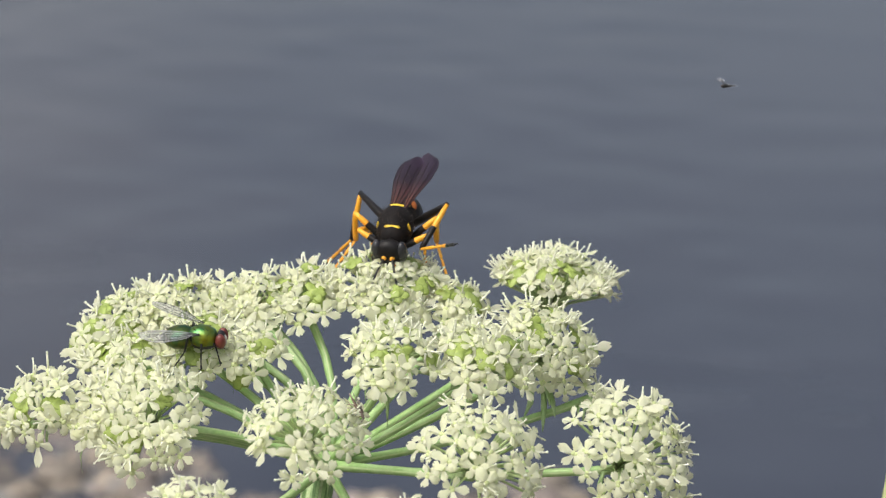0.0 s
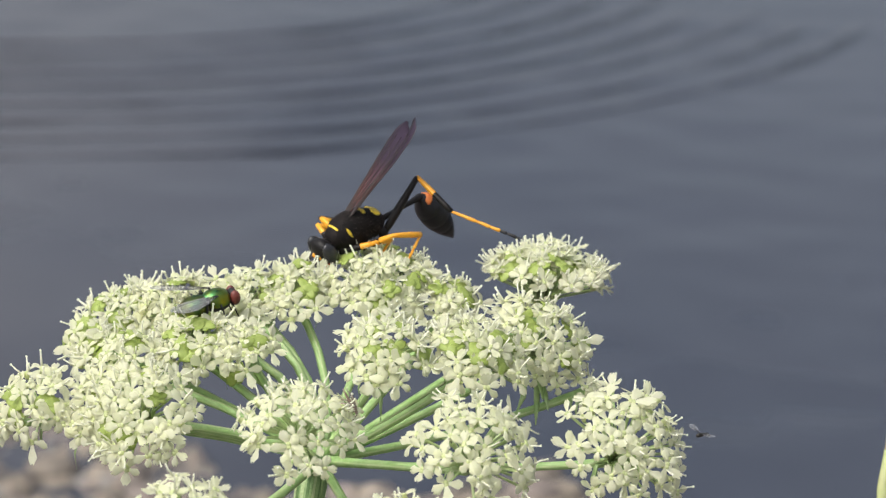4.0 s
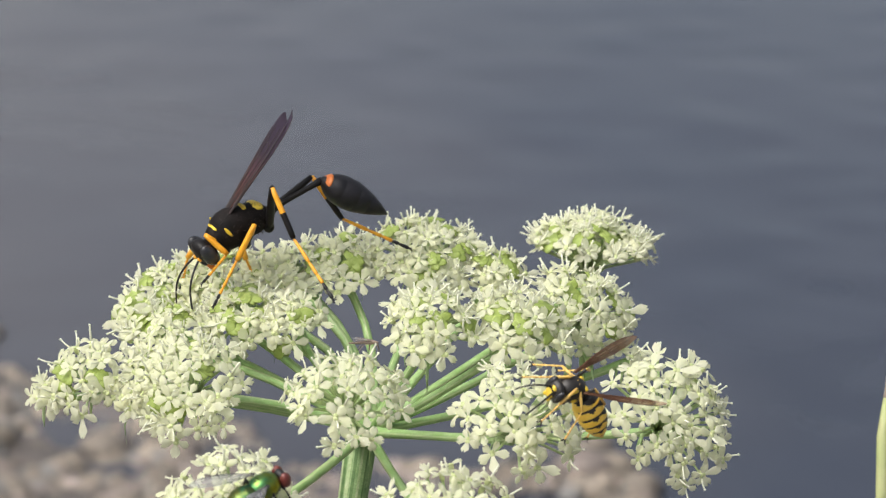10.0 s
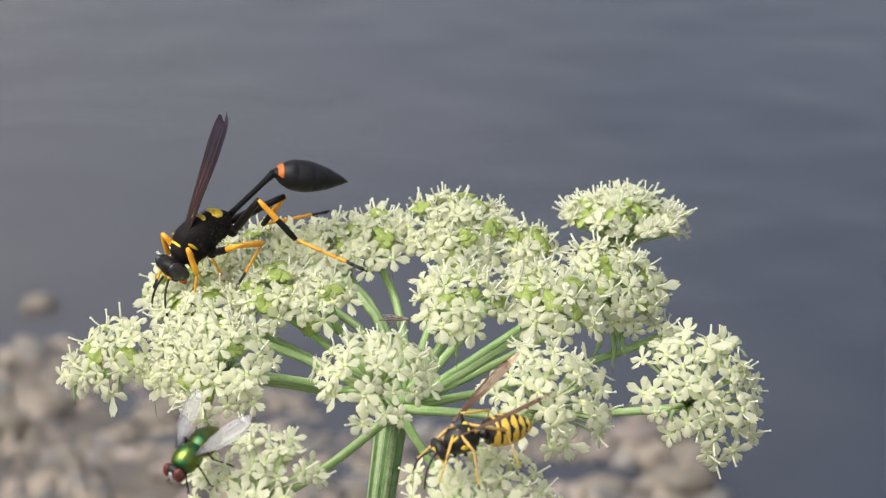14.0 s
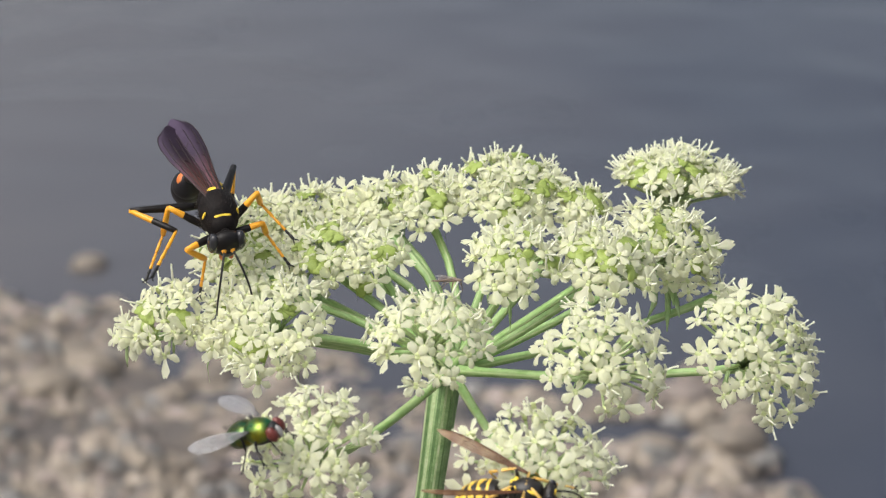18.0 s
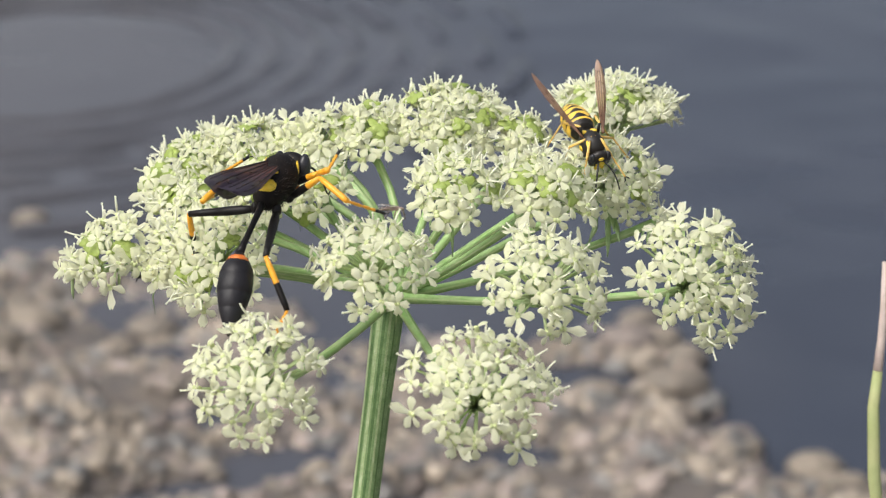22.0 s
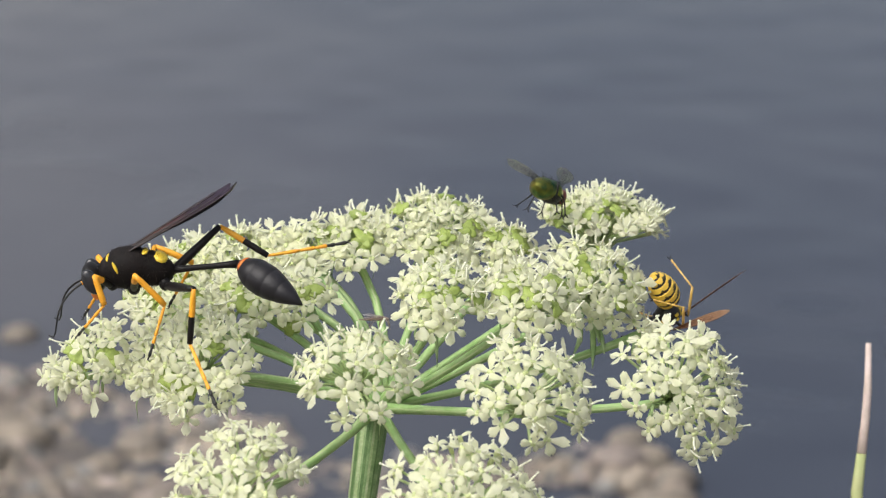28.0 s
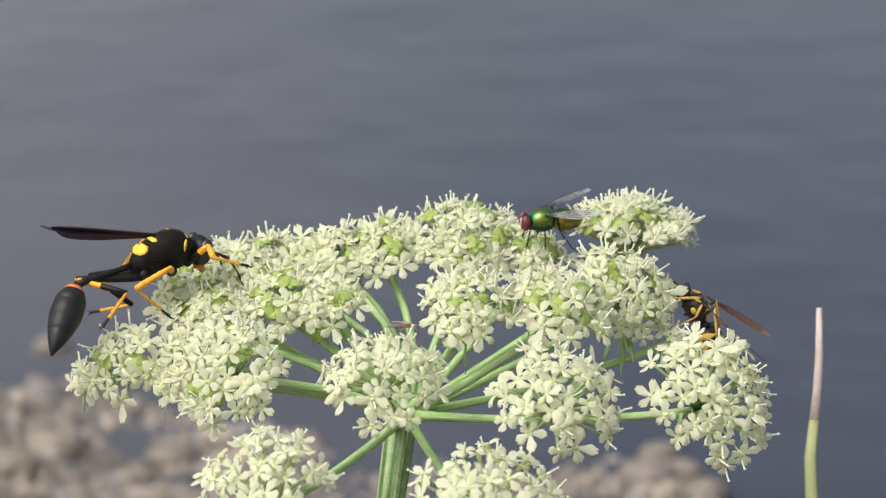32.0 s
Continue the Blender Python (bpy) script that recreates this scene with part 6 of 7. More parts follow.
    feet["fl"] = [(0, 12.2, 20.6, 15.6), (2, 7.7, 18.7, 16.7), (3, 7.8, 19.1, 15.5), (4, 6.6, 19.2, 16.5), (7, -4.6, 12.4, 18.5), (7.5, -8.3, 9.8, 16.1), (8, -17.6, 8.8, 11.7), (8.5, -17.0, 9.1, 10.9), (9, -17.3, 9.0, 11.9), (10, -18.1, 5.1, 16.3), (11, -20.5, 4.5, 14.2), (12, -22.6, 3.1, 11.2), (13, -23.3, 3.5, 11.7), (14, -22.8, 3.4, 10.8), (17, -24.1, 0.1, 11.3), (18, -17.4, 0.5, 12.7), (19, -18.0, -1.4, 13.9), (19.5, -14.2, -19.9, 6.2), (20, -12.8, -20.0, 5.2), (21, -11.7, -20.8, 4.7), (22, -15.0, -5.6, 19.4), (23, -18.2, -1.4, 18.9), (24, -20.0, -4.3, 18.5), (25, -22.7, -7.3, 13.6)]
    feet["fl"] += [(27.5, -29.2, -11.0, 12.7), (28, -31.8, -10.6, 13.4), (29, -31.5, -11.2, 13.7), (30, -32.2, -8.2, 13.5), (31, -22.0, 5.7, 14.6), (32, -20.2, 9.9, 15.9)]
    feet["fr"] = [(0, 5.9, 22.3, 16.5), (2, 0.8, 24.5, 15.7), (3, 0.9, 23.8, 15.4), (4, 0.8, 25.0, 15.0), (7, -8.7, 19.6, 16.2), (9, -19.2, 15.7, 12.3), (13, -27.7, 10.5, 11.6), (17, -27.3, 3.9, 12.0), (18, -27.3, -2.5, 10.3), (19, -24.5, -5.0, 9.4), (19.5, -19.7, -24.0, 0.9), (20, -16.2, -24.7, 6.9), (21, -14.9, -26.8, 4.5), (21.5, -3.0, -18.6, 13.8), (22, -5.1, -7.8, 20.4), (23, -9.8, 1.4, 20.0), (24, -14.0, -0.4, 19.5), (25, -18.0, -1.1, 15.3), (28, -32.0, -3.1, 12.9), (30, -32.7, -2.5, 12.1), (31, -21.5, 1.1, 14.8), (32, -17.2, 4.1, 16.7)]
    knees = {}
    knees["hl"] = [(0, 14.4, 19.7, 25.0), (0.5, 13.3, 20.1, 24.7), (1, 15.5, 25.4, 24.9), (1.5, 15.9, 24.6, 24.6), (2, 15.6, 22.8, 24.6), (2.5, 15.3, 26.0, 23.2), (3, 16.2, 20.4, 23.9), (3.5, 15.6, 20.0, 22.8), (4, 12.1, 25.2, 26.2), (4.5, 13.2, 23.0, 23.9), (6.5, 7.9, 20.2, 26.2), (7, 7.7, 16.6, 26.8), (7.5, 3.0, 15.1, 28.5), (8, -2.1, 15.7, 24.5), (8.5, -2.6, 16.2, 24.7), (9, -2.4, 15.2, 24.4), (9.5, -8.1, 9.1, 26.6), (10, -10.1, 4.7, 27.6), (10.5, -11.2, 5.0, 27.4), (11, -10.9, 5.0, 27.3), (11.5, -12.4, 4.1, 26.9), (12, -13.8, 3.3, 25.4), (13, -13.7, 3.4, 24.4), (13.5, -14.8, 3.8, 24.0)]
    knees["hl"] += [(14, -15.0, 3.9, 23.7), (14.5, -15.3, 3.8, 22.9), (16.5, -17.7, 8.3, 22.8), (17, -17.1, 7.3, 21.8), (17.5, -21.8, 3.9, 24.7), (18, -24.2, 11.5, 20.7), (19, -23.5, 8.2, 20.2), (19.5, -18.6, -12.3, 16.5), (20, -21.9, -16.8, 17.3), (20.5, -24.0, -13.1, 12.7), (21, -23.0, -18.2, 13.1), (21.5, -22.2, -16.9, 15.4), (22, -21.5, -9.1, 14.2), (22.5, -20.5, -11.6, 16.2), (23, -19.5, -10.6, 18.7), (23.5, -20.3, -9.9, 19.2), (24, -19.3, -10.7, 19.4), (25, -18.1, -13.0, 18.2), (25.5, -17.6, -12.9, 17.5), (27.5, -17.6, -14.4, 21.3), (28, -18.8, -14.1, 19.7), (28.5, -22.6, -16.4, 19.8), (29, -22.2, -16.4, 20.5), (29.5, -21.8, -15.2, 19.8)]
    knees["hl"] += [(30, -22.0, -13.5, 20.1), (30.5, -35.6, -6.6, 19.4), (31, -37.6, 6.3, 14.2), (31.5, -37.3, 9.0, 12.6), (32, -36.1, 10.5, 13.7)]
    knees["hr"] = [(0, 4.4, 32.4, 22.4), (0.5, 4.3, 32.7, 21.7), (1, 3.3, 28.0, 22.2), (1.5, 3.8, 28.9, 21.2), (2, 3.2, 30.0, 20.6), (2.5, 1.3, 32.4, 19.9), (3, 1.4, 30.3, 20.0), (3.5, 3.6, 31.4, 23.4), (4, 0.4, 30.4, 19.2), (4.5, 6.8, 32.2, 21.7), (6.5, -2.2, 31.1, 18.9), (7, 5.6, 23.9, 20.9), (7.5, 2.6, 17.7, 26.7), (8, -3.0, 17.4, 24.0), (8.5, -6.5, 22.6, 17.4), (9, -2.5, 16.1, 21.3), (9.5, -1.6, 16.2, 22.0), (10, -5.9, 12.9, 26.4), (10.5, -9.1, 18.0, 25.1), (11, -9.1, 17.1, 24.6), (11.5, -9.6, 17.1, 24.0), (12, -9.7, 11.8, 23.7), (13, -10.5, 11.4, 22.2), (13.5, -11.3, 11.3, 21.3)]
    knees["hr"] += [(14, -12.5, 11.6, 21.7), (14.5, -13.7, 11.5, 21.5), (16.5, -29.7, 14.0, 16.6), (17, -30.0, 13.6, 18.0), (17.5, -30.9, 6.5, 18.9), (18, -34.9, 1.0, 19.2), (19, -34.2, -0.7, 19.1), (19.5, -26.1, -22.5, 15.8), (20, -27.1, -19.2, 14.8), (20.5, -30.0, -26.2, 9.5), (21, -25.6, -27.7, 8.3), (21.5, -16.2, -26.8, 15.3), (22, -12.8, -20.0, 13.3), (22.5, -7.3, -1.5, 19.6), (23, -6.4, -1.5, 20.0), (23.5, -5.9, -1.5, 20.7), (24, -5.0, -1.5, 21.2), (25, -5.8, -1.5, 21.7), (25.5, -9.3, 1.1, 21.2), (27.5, -16.0, -1.3, 23.9), (28, -16.6, -3.3, 23.1), (28.5, -16.3, -2.3, 22.2), (29, -17.3, -5.8, 23.0), (29.5, -16.8, -4.6, 23.6)]
    knees["hr"] += [(30, -18.8, -3.6, 22.9), (30.5, -24.0, 3.2, 20.7), (31, -24.8, -1.5, 20.8), (31.5, -25.8, -0.9, 20.7), (32, -36.4, 0.9, 16.5)]
    step_legs(rows, feet, knees)

    walk(yellowjacket, [
        (0, pose(0.08350, -0.01031, 0.39905, -5.5, -13.4, 172.5)),
        (7, pose(0.07953, -0.00948, 0.39968, -5.4, -14.0, 172.9)),
        (7.6, pose(0.06735, -0.01090, 0.40218, -5.2, -10.6, 174.1)),
        (8, pose(0.05186, -0.01092, 0.40567, -5.5, -21.0, 170.7)),
        (8.5, pose(0.03608, -0.01374, 0.40761, -6.9, -43.2, -154.5)),
        (9, pose(0.03104, -0.01404, 0.41024, -5.5, -20.6, -160.9)),
        (9.5, pose(0.02740, -0.01753, 0.41165, -26.3, 23.0, -207.4)),
        (9.75, pose(0.02446, -0.02094, 0.41323, -29.5, -2.5, -170.4)),
        (10, pose(0.02152, -0.02434, 0.41481, -48.4, -20.5, -129.0)),
        (10.5, pose(0.02165, -0.02412, 0.41259, -39.9, -12.4, -127.9)),
        (11, pose(0.01662, -0.02466, 0.41191, -22.1, 19.1, -170.6)),
        (11.5, pose(0.01631, -0.02669, 0.41093, -4.3, 16.5, -103.4)),
        (12, pose(0.01549, -0.02809, 0.41044, -18.2, 8.7, -146.7)),
        (12.5, pose(0.01525, -0.02828, 0.40990, -18.0, 3.3, -145.4)),
        (13, pose(0.01238, -0.02956, 0.41070, -13.6, 0.9, -160.8)),
        (13.5, pose(0.00902, -0.03001, 0.41207, -9.2, 14.0, -155.1)),
        (14, pose(0.00720, -0.03189, 0.41012, -9.3, 8.5, -157.7)),
        (14.5, pose(0.00580, -0.03184, 0.41060, -8.9, 16.8, -149.5)),
        (15.5, pose(0.00419, -0.03334, 0.40665, 0.8, 22.3, -105.7)),
        (16.5, pose(0.00261, -0.03485, 0.40270, 11.8, 19.8, -61.1)),
        (17, pose(0.00367, -0.03565, 0.40227, 15.3, 9.1, -52.4)),
        (17.5, pose(0.00570, -0.03605, 0.40292, 17.4, -1.6, -47.9)),
        (18, pose(0.00796, -0.03598, 0.40199, 24.7, -9.5, -18.0)),
        (18.5, pose(0.01250, -0.03518, 0.40260, 25.2, -12.3, 5.0)),
        (19, pose(0.01448, -0.03402, 0.40201, 22.8, -17.8, 24.3)),
        (19.25, pose(0.02340, -0.02738, 0.39920, 14.9, -15.0, 52.6)),
        (19.5, pose(0.03487, -0.02025, 0.39769, -2.9, -22.4, 98.3)),
        (19.75, pose(0.03617, -0.00152, 0.41081, -5.4, -19.7, 112.2)),
        (19.88, pose(0.03294, 0.00644, 0.41907, -9.6, -6.4, 147.9)),
        (20, pose(0.02968, 0.01440, 0.42731, -5.2, 6.9, -177.3)),
        (20.25, pose(0.02473, 0.01140, 0.42271, -1.9, 8.1, -130.2)),
        (20.5, pose(0.01943, 0.00367, 0.41971, 1.2, 6.7, -83.1)),
        (21, pose(0.02044, 0.00443, 0.41823, 1.5, 3.8, -83.0)),
        (21.5, pose(0.02287, 0.00437, 0.41666, 1.8, 2.0, -81.2)),
        (22, pose(0.02340, 0.00439, 0.41648, 5.1, 14.6, -72.2)),
        (22.5, pose(0.02419, 0.00522, 0.41635, -5.1, 24.4, -45.6)),
        (23, pose(0.02659, 0.00445, 0.41599, 3.8, 35.0, -30.3)),
        (23.5, pose(0.02967, 0.00428, 0.41507, -14.7, 57.8, -35.2)),
        (24, pose(0.03066, 0.00426, 0.41485, 11.2, 37.5, -13.4)),
        (24.5, pose(0.03168, 0.00342, 0.41403, 33.5, 52.5, 11.0)),
        (25, pose(0.03191, 0.00205, 0.41338, -65.2, 50.8, -78.2)),
        (25.5, pose(0.03345, 0.00214, 0.41115, -88.9, 52.7, -116.6)),
        (26.5, pose(0.03261, 0.00847, 0.40950, -150.4, 57.6, 170.1)),
        (27.5, pose(0.03127, 0.01013, 0.40956, 179.8, 30.3, 127.3)),
        (28, pose(0.03458, 0.01077, 0.40664, 147.2, 55.7, 130.1)),
        (28.5, pose(0.03529, 0.01121, 0.40631, 164.9, 61.1, 138.9)),
        (29, pose(0.03480, 0.01030, 0.40265, 173.1, 76.8, 143.0)),
        (29.25, pose(0.03476, 0.01111, 0.40439, -78.1, 65.9, -104.3)),
        (29.5, pose(0.03472, 0.01191, 0.40612, -66.8, 35.8, -88.4)),
        (29.67, pose(0.03456, 0.01246, 0.40589, -75.6, -3.6, -100.7)),
        (29.83, pose(0.03440, 0.01302, 0.40566, -76.9, -44.0, -110.0)),
        (30, pose(0.03424, 0.01357, 0.40543, -36.4, -82.2, -158.1)),
        (30.5, pose(0.03402, 0.01524, 0.40588, -32.7, -61.7, -153.6)),
        (31, pose(0.03518, 0.01721, 0.40498, -9.8, -58.5, 178.7)),
        (31.5, pose(0.03511, 0.01698, 0.40546, -10.1, -58.5, 179.0)),
        (32, pose(0.03522, 0.01681, 0.40645, -8.1, -60.3, 176.5)),
    ])
    walk(yellowjacket_belly, [
        (0, pose(-0.00190, 0.00000, -0.00010, 0.0, -8.0, -0.0)),
        (7, pose(-0.00190, 0.00000, -0.00010, 0.0, -8.0, -0.0)),
        (7.6, pose(-0.00190, 0.00000, -0.00010, 0.0, -8.0, -0.0)),
        (8, pose(-0.00190, 0.00000, -0.00010, 0.0, -8.0, -0.0)),
        (8.5, pose(-0.00190, 0.00000, -0.00010, 0.0, -8.0, -0.0)),
        (9, pose(-0.00190, 0.00000, -0.00010, 0.0, -8.0, -0.0)),
        (9.5, pose(-0.00190, 0.00000, -0.00010, 0.0, -25.2, 5.8)),
        (10, pose(-0.00190, 0.00000, -0.00010, 0.0, -16.1, -50.0)),
        (10.5, pose(-0.00190, 0.00000, -0.00010, 0.0, 3.1, 13.6)),
        (11, pose(-0.00190, 0.00000, -0.00010, 0.0, -20.1, 33.1)),
        (11.5, pose(-0.00190, 0.00000, -0.00010, 0.0, -8.0, -0.0)),
        (12, pose(-0.00190, 0.00000, -0.00010, 0.0, -8.0, -0.0)),
        (12.5, pose(-0.00190, 0.00000, -0.00010, 0.0, -8.0, -0.0)),
        (13, pose(-0.00190, 0.00000, -0.00010, 0.0, -8.0, -0.0)),
        (13.5, pose(-0.00190, 0.00000, -0.00010, 0.0, -8.0, -0.0)),
        (14, pose(-0.00190, 0.00000, -0.00010, 0.0, -8.0, -0.0)),
        (14.5, pose(-0.00190, 0.00000, -0.00010, 0.0, -8.0, -0.0)),
        (16.5, pose(-0.00190, 0.00000, -0.00010, 0.0, -8.0, -0.0)),
        (17, pose(-0.00190, 0.00000, -0.00010, 0.0, -8.0, -0.0)),
        (17.5, pose(-0.00190, 0.00000, -0.00010, 0.0, -8.0, -0.0)),
        (18, pose(-0.00190, 0.00000, -0.00010, 0.0, -8.0, -0.0)),
        (18.5, pose(-0.00190, 0.00000, -0.00010, 0.0, -8.0, -0.0)),
        (19, pose(-0.00190, 0.00000, -0.00010, 0.0, -8.0, -0.0)),
        (19.25, pose(-0.00190, 0.00000, -0.00010, 0.0, -8.0, -0.0)),
        (19.5, pose(-0.00190, 0.00000, -0.00010, 0.0, -8.0, -0.0)),
        (19.75, pose(-0.00190, 0.00000, -0.00010, 0.0, -8.0, -0.0)),
        (20, pose(-0.00190, 0.00000, -0.00010, 0.0, -8.0, -0.0)),
        (20.5, pose(-0.00190, 0.00000, -0.00010, 0.0, -8.0, -0.0)),
        (21, pose(-0.00190, 0.00000, -0.00010, 0.0, -8.0, -0.0)),
        (21.5, pose(-0.00190, 0.00000, -0.00010, 0.0, -8.0, -0.0)),
        (22, pose(-0.00190, 0.00000, -0.00010, 0.0, 3.0, -0.1)),
        (22.5, pose(-0.00190, 0.00000, -0.00010, 0.0, -0.2, -31.5)),
        (23, pose(-0.00190, 0.00000, -0.00010, 0.0, -36.1, -33.5)),
        (23.5, pose(-0.00190, 0.00000, -0.00010, 0.0, -41.2, -9.9)),
        (24, pose(-0.00190, 0.00000, -0.00010, 0.0, -26.2, 5.8)),
        (24.5, pose(-0.00190, 0.00000, -0.00010, 0.0, -24.1, 19.8)),
        (25, pose(-0.00190, 0.00000, -0.00010, -33.7, -58.3, 38.1)),
        (25.5, pose(-0.00190, 0.00000, -0.00010, -85.0, -63.3, 85.5)),
        (26.5, pose(-0.00190, 0.00000, -0.00010, -15.6, -38.1, 13.6)),
        (27.5, pose(-0.00190, 0.00000, -0.00010, -0.7, 7.3, -5.2)),
        (27.75, pose(-0.00190, 0.00000, -0.00010, -4.8, -19.1, 6.4)),
        (28, pose(-0.00190, 0.00000, -0.00010, -17.3, -43.7, 24.2)),
        (28.5, pose(-0.00190, 0.00000, -0.00010, -11.3, -35.1, 19.2)),
        (29, pose(-0.00190, 0.00000, -0.00010, 5.7, -14.3, -22.0)),
        (29.5, pose(-0.00190, 0.00000, -0.00010, 0.0, -8.0, -0.0)),
        (30, pose(-0.00190, 0.00000, -0.00010, 0.0, -8.0, -0.0)),
        (30.5, pose(-0.00190, 0.00000, -0.00010, 0.0, -8.0, -0.0)),
        (31, pose(-0.00190, 0.00000, -0.00010, 0.0, -8.0, -0.0)),
        (31.5, pose(-0.00190, 0.00000, -0.00010, 0.0, -8.0, -0.0)),
        (32, pose(-0.00190, 0.00000, -0.00010, 0.0, -8.0, -0.0)),
    ])

    walk(fly, [
        (0, pose(-0.01340, 0.00093, 0.41478, 12.5, 0.1, -9.8)),
        (0.5, pose(-0.01257, 0.00066, 0.41331, 12.5, 0.3, -10.0)),
        (1, pose(-0.01140, 0.00239, 0.41484, 12.1, -20.3, 19.2)),
        (1.5, pose(-0.01256, 0.00322, 0.41570, 7.0, -23.9, 54.4)),
        (2, pose(-0.01255, 0.00470, 0.41706, 6.2, -15.3, 57.5)),
        (2.5, pose(-0.01303, 0.00474, 0.41690, 6.3, -14.4, 57.0)),
        (3, pose(-0.01252, 0.00465, 0.41773, 4.7, -18.6, 65.0)),
        (3.5, pose(-0.01273, 0.00872, 0.41603, 3.6, -11.1, 44.0)),
        (4, pose(-0.01151, 0.00895, 0.41596, 4.9, -8.1, 22.5)),
        (4.5, pose(-0.01081, 0.00870, 0.41663, 4.7, -7.7, 24.0)),
        (5, pose(-0.01163, 0.00857, 0.41587, -1.1, 0.6, 60.6)),
        (5.5, pose(-0.01244, 0.00845, 0.41512, -0.9, 10.6, 96.8)),
        (6.5, pose(-0.01682, 0.00751, 0.41424, -5.0, 19.2, 148.0)),
        (7, pose(-0.01941, 0.00491, 0.41444, -5.4, 5.8, 179.4)),
        (7.2, pose(-0.02664, 0.00185, 0.41998, -5.3, -10.8, 174.0)),
        (7.5, pose(-0.04516, 0.00205, 0.43385, -5.3, -14.9, 172.5)),
        (8.5, pose(-0.05558, -0.01503, 0.41216, -5.3, -9.9, 174.5)),
        (8.75, pose(-0.04782, -0.01939, 0.40850, -2.6, -12.9, 130.9)),
        (9, pose(-0.04006, -0.02373, 0.40486, 1.5, -13.4, 86.9)),
        (9.25, pose(-0.03223, -0.02790, 0.40106, 4.8, -10.9, 43.2)),
        (9.5, pose(-0.02440, -0.03204, 0.39727, 5.5, -6.8, 0.1)),
        (9.8, pose(-0.01343, -0.03319, 0.40463, 5.4, -12.4, 2.2)),
        (10, pose(-0.01004, -0.03236, 0.40757, 11.9, -15.7, 33.9)),
        (10.5, pose(-0.00894, -0.03217, 0.40806, 11.9, -8.7, 33.9)),
        (11, pose(-0.00885, -0.03202, 0.40892, 8.4, -20.3, 52.5)),
        (11.5, pose(-0.01255, -0.03034, 0.41004, -0.1, -14.9, 88.4)),
        (12, pose(-0.01341, -0.02919, 0.41149, 1.3, -9.2, 81.1)),
        (12.5, pose(-0.01405, -0.02911, 0.41181, 1.0, -8.8, 82.9)),
        (13, pose(-0.01552, -0.02845, 0.41225, -2.5, -10.4, 102.5)),
        (13.25, pose(-0.01636, -0.02910, 0.41175, -15.2, 10.2, 130.4)),
        (13.5, pose(-0.01719, -0.02976, 0.41126, -17.3, 34.5, 157.5)),
        (13.75, pose(-0.01883, -0.03096, 0.40983, -13.4, 31.2, -166.8)),
        (14, pose(-0.02046, -0.03216, 0.40841, -12.5, 26.8, -132.6)),
        (14.5, pose(-0.02015, -0.03227, 0.40892, -13.0, 23.4, -134.5)),
        (15.5, pose(-0.02015, -0.03350, 0.40759, 6.7, 14.4, -89.7)),
        (16.5, pose(-0.02015, -0.03473, 0.40626, 14.6, -4.6, -50.8)),
        (17, pose(-0.01966, -0.03529, 0.40349, 12.5, 2.2, -56.3)),
        (17.5, pose(-0.01861, -0.03557, 0.40448, 17.8, -2.9, -47.2)),
        (18, pose(-0.01838, -0.03398, 0.40801, 26.7, -18.6, -35.4)),
        (18.5, pose(-0.01838, -0.03433, 0.40833, 25.9, -15.7, -35.7)),
        (19, pose(-0.01762, -0.03434, 0.40722, 25.2, -8.0, -31.7)),
        (19.25, pose(0.00523, -0.01085, 0.41512, 16.2, -37.4, 16.8)),
        (19.5, pose(0.03199, 0.00980, 0.42663, 2.5, -39.9, 78.2)),
        (19.75, pose(0.04929, 0.01893, 0.43637, 6.9, -28.7, 48.5)),
        (20, pose(0.06542, 0.02151, 0.44279, 8.2, -22.5, 35.4)),
        (21.33, pose(0.06346, 0.02477, 0.44715, -0.9, -21.9, 84.3)),
        (22.67, pose(0.06164, 0.02763, 0.45183, -6.3, -15.3, 131.0)),
        (24, pose(0.05967, 0.03006, 0.45659, -5.2, -7.4, 176.5)),
        (24.7, pose(0.03804, 0.02145, 0.42672, -5.2, 6.0, -179.1)),
        (25, pose(0.02990, 0.02044, 0.42181, -2.5, -11.5, -161.7)),
        (25.5, pose(0.02834, 0.02127, 0.42218, -2.3, -6.5, -159.7)),
        (26.5, pose(0.02420, 0.01776, 0.42100, -3.9, 25.1, -162.3)),
        (27.5, pose(0.02005, 0.01423, 0.41984, -8.9, 56.5, -168.1)),
        (27.67, pose(0.02042, 0.01496, 0.41998, -15.3, 45.8, 142.6)),
        (27.83, pose(0.02079, 0.01568, 0.42013, -9.2, 35.4, 102.5)),
        (28, pose(0.02116, 0.01641, 0.42028, 3.0, 30.1, 64.9)),
        (28.5, pose(0.02327, 0.01764, 0.42204, 2.1, 8.0, 39.8)),
        (28.75, pose(0.02471, 0.01788, 0.42207, 0.3, -1.1, 13.7)),
        (29, pose(0.02614, 0.01811, 0.42209, 2.8, -10.0, -12.6)),
        (29.25, pose(0.02657, 0.01835, 0.42250, 3.8, -3.1, -45.6)),
        (29.5, pose(0.02701, 0.01859, 0.42290, 0.9, 3.3, -78.5)),
        (30, pose(0.02750, 0.01820, 0.42256, 0.5, 1.9, -84.4)),
        (30.5, pose(0.02342, 0.01733, 0.42168, -1.4, 13.9, -97.5)),
        (31, pose(0.02076, 0.01570, 0.41953, 0.2, 22.8, -89.5)),
        (31.25, pose(0.01846, 0.01489, 0.41926, -5.9, 10.8, -121.8)),
        (31.5, pose(0.01617, 0.01409, 0.41899, -4.8, -2.4, -152.1)),
        (32, pose(0.01665, 0.01363, 0.41876, -5.6, 1.7, -171.2)),
    ])

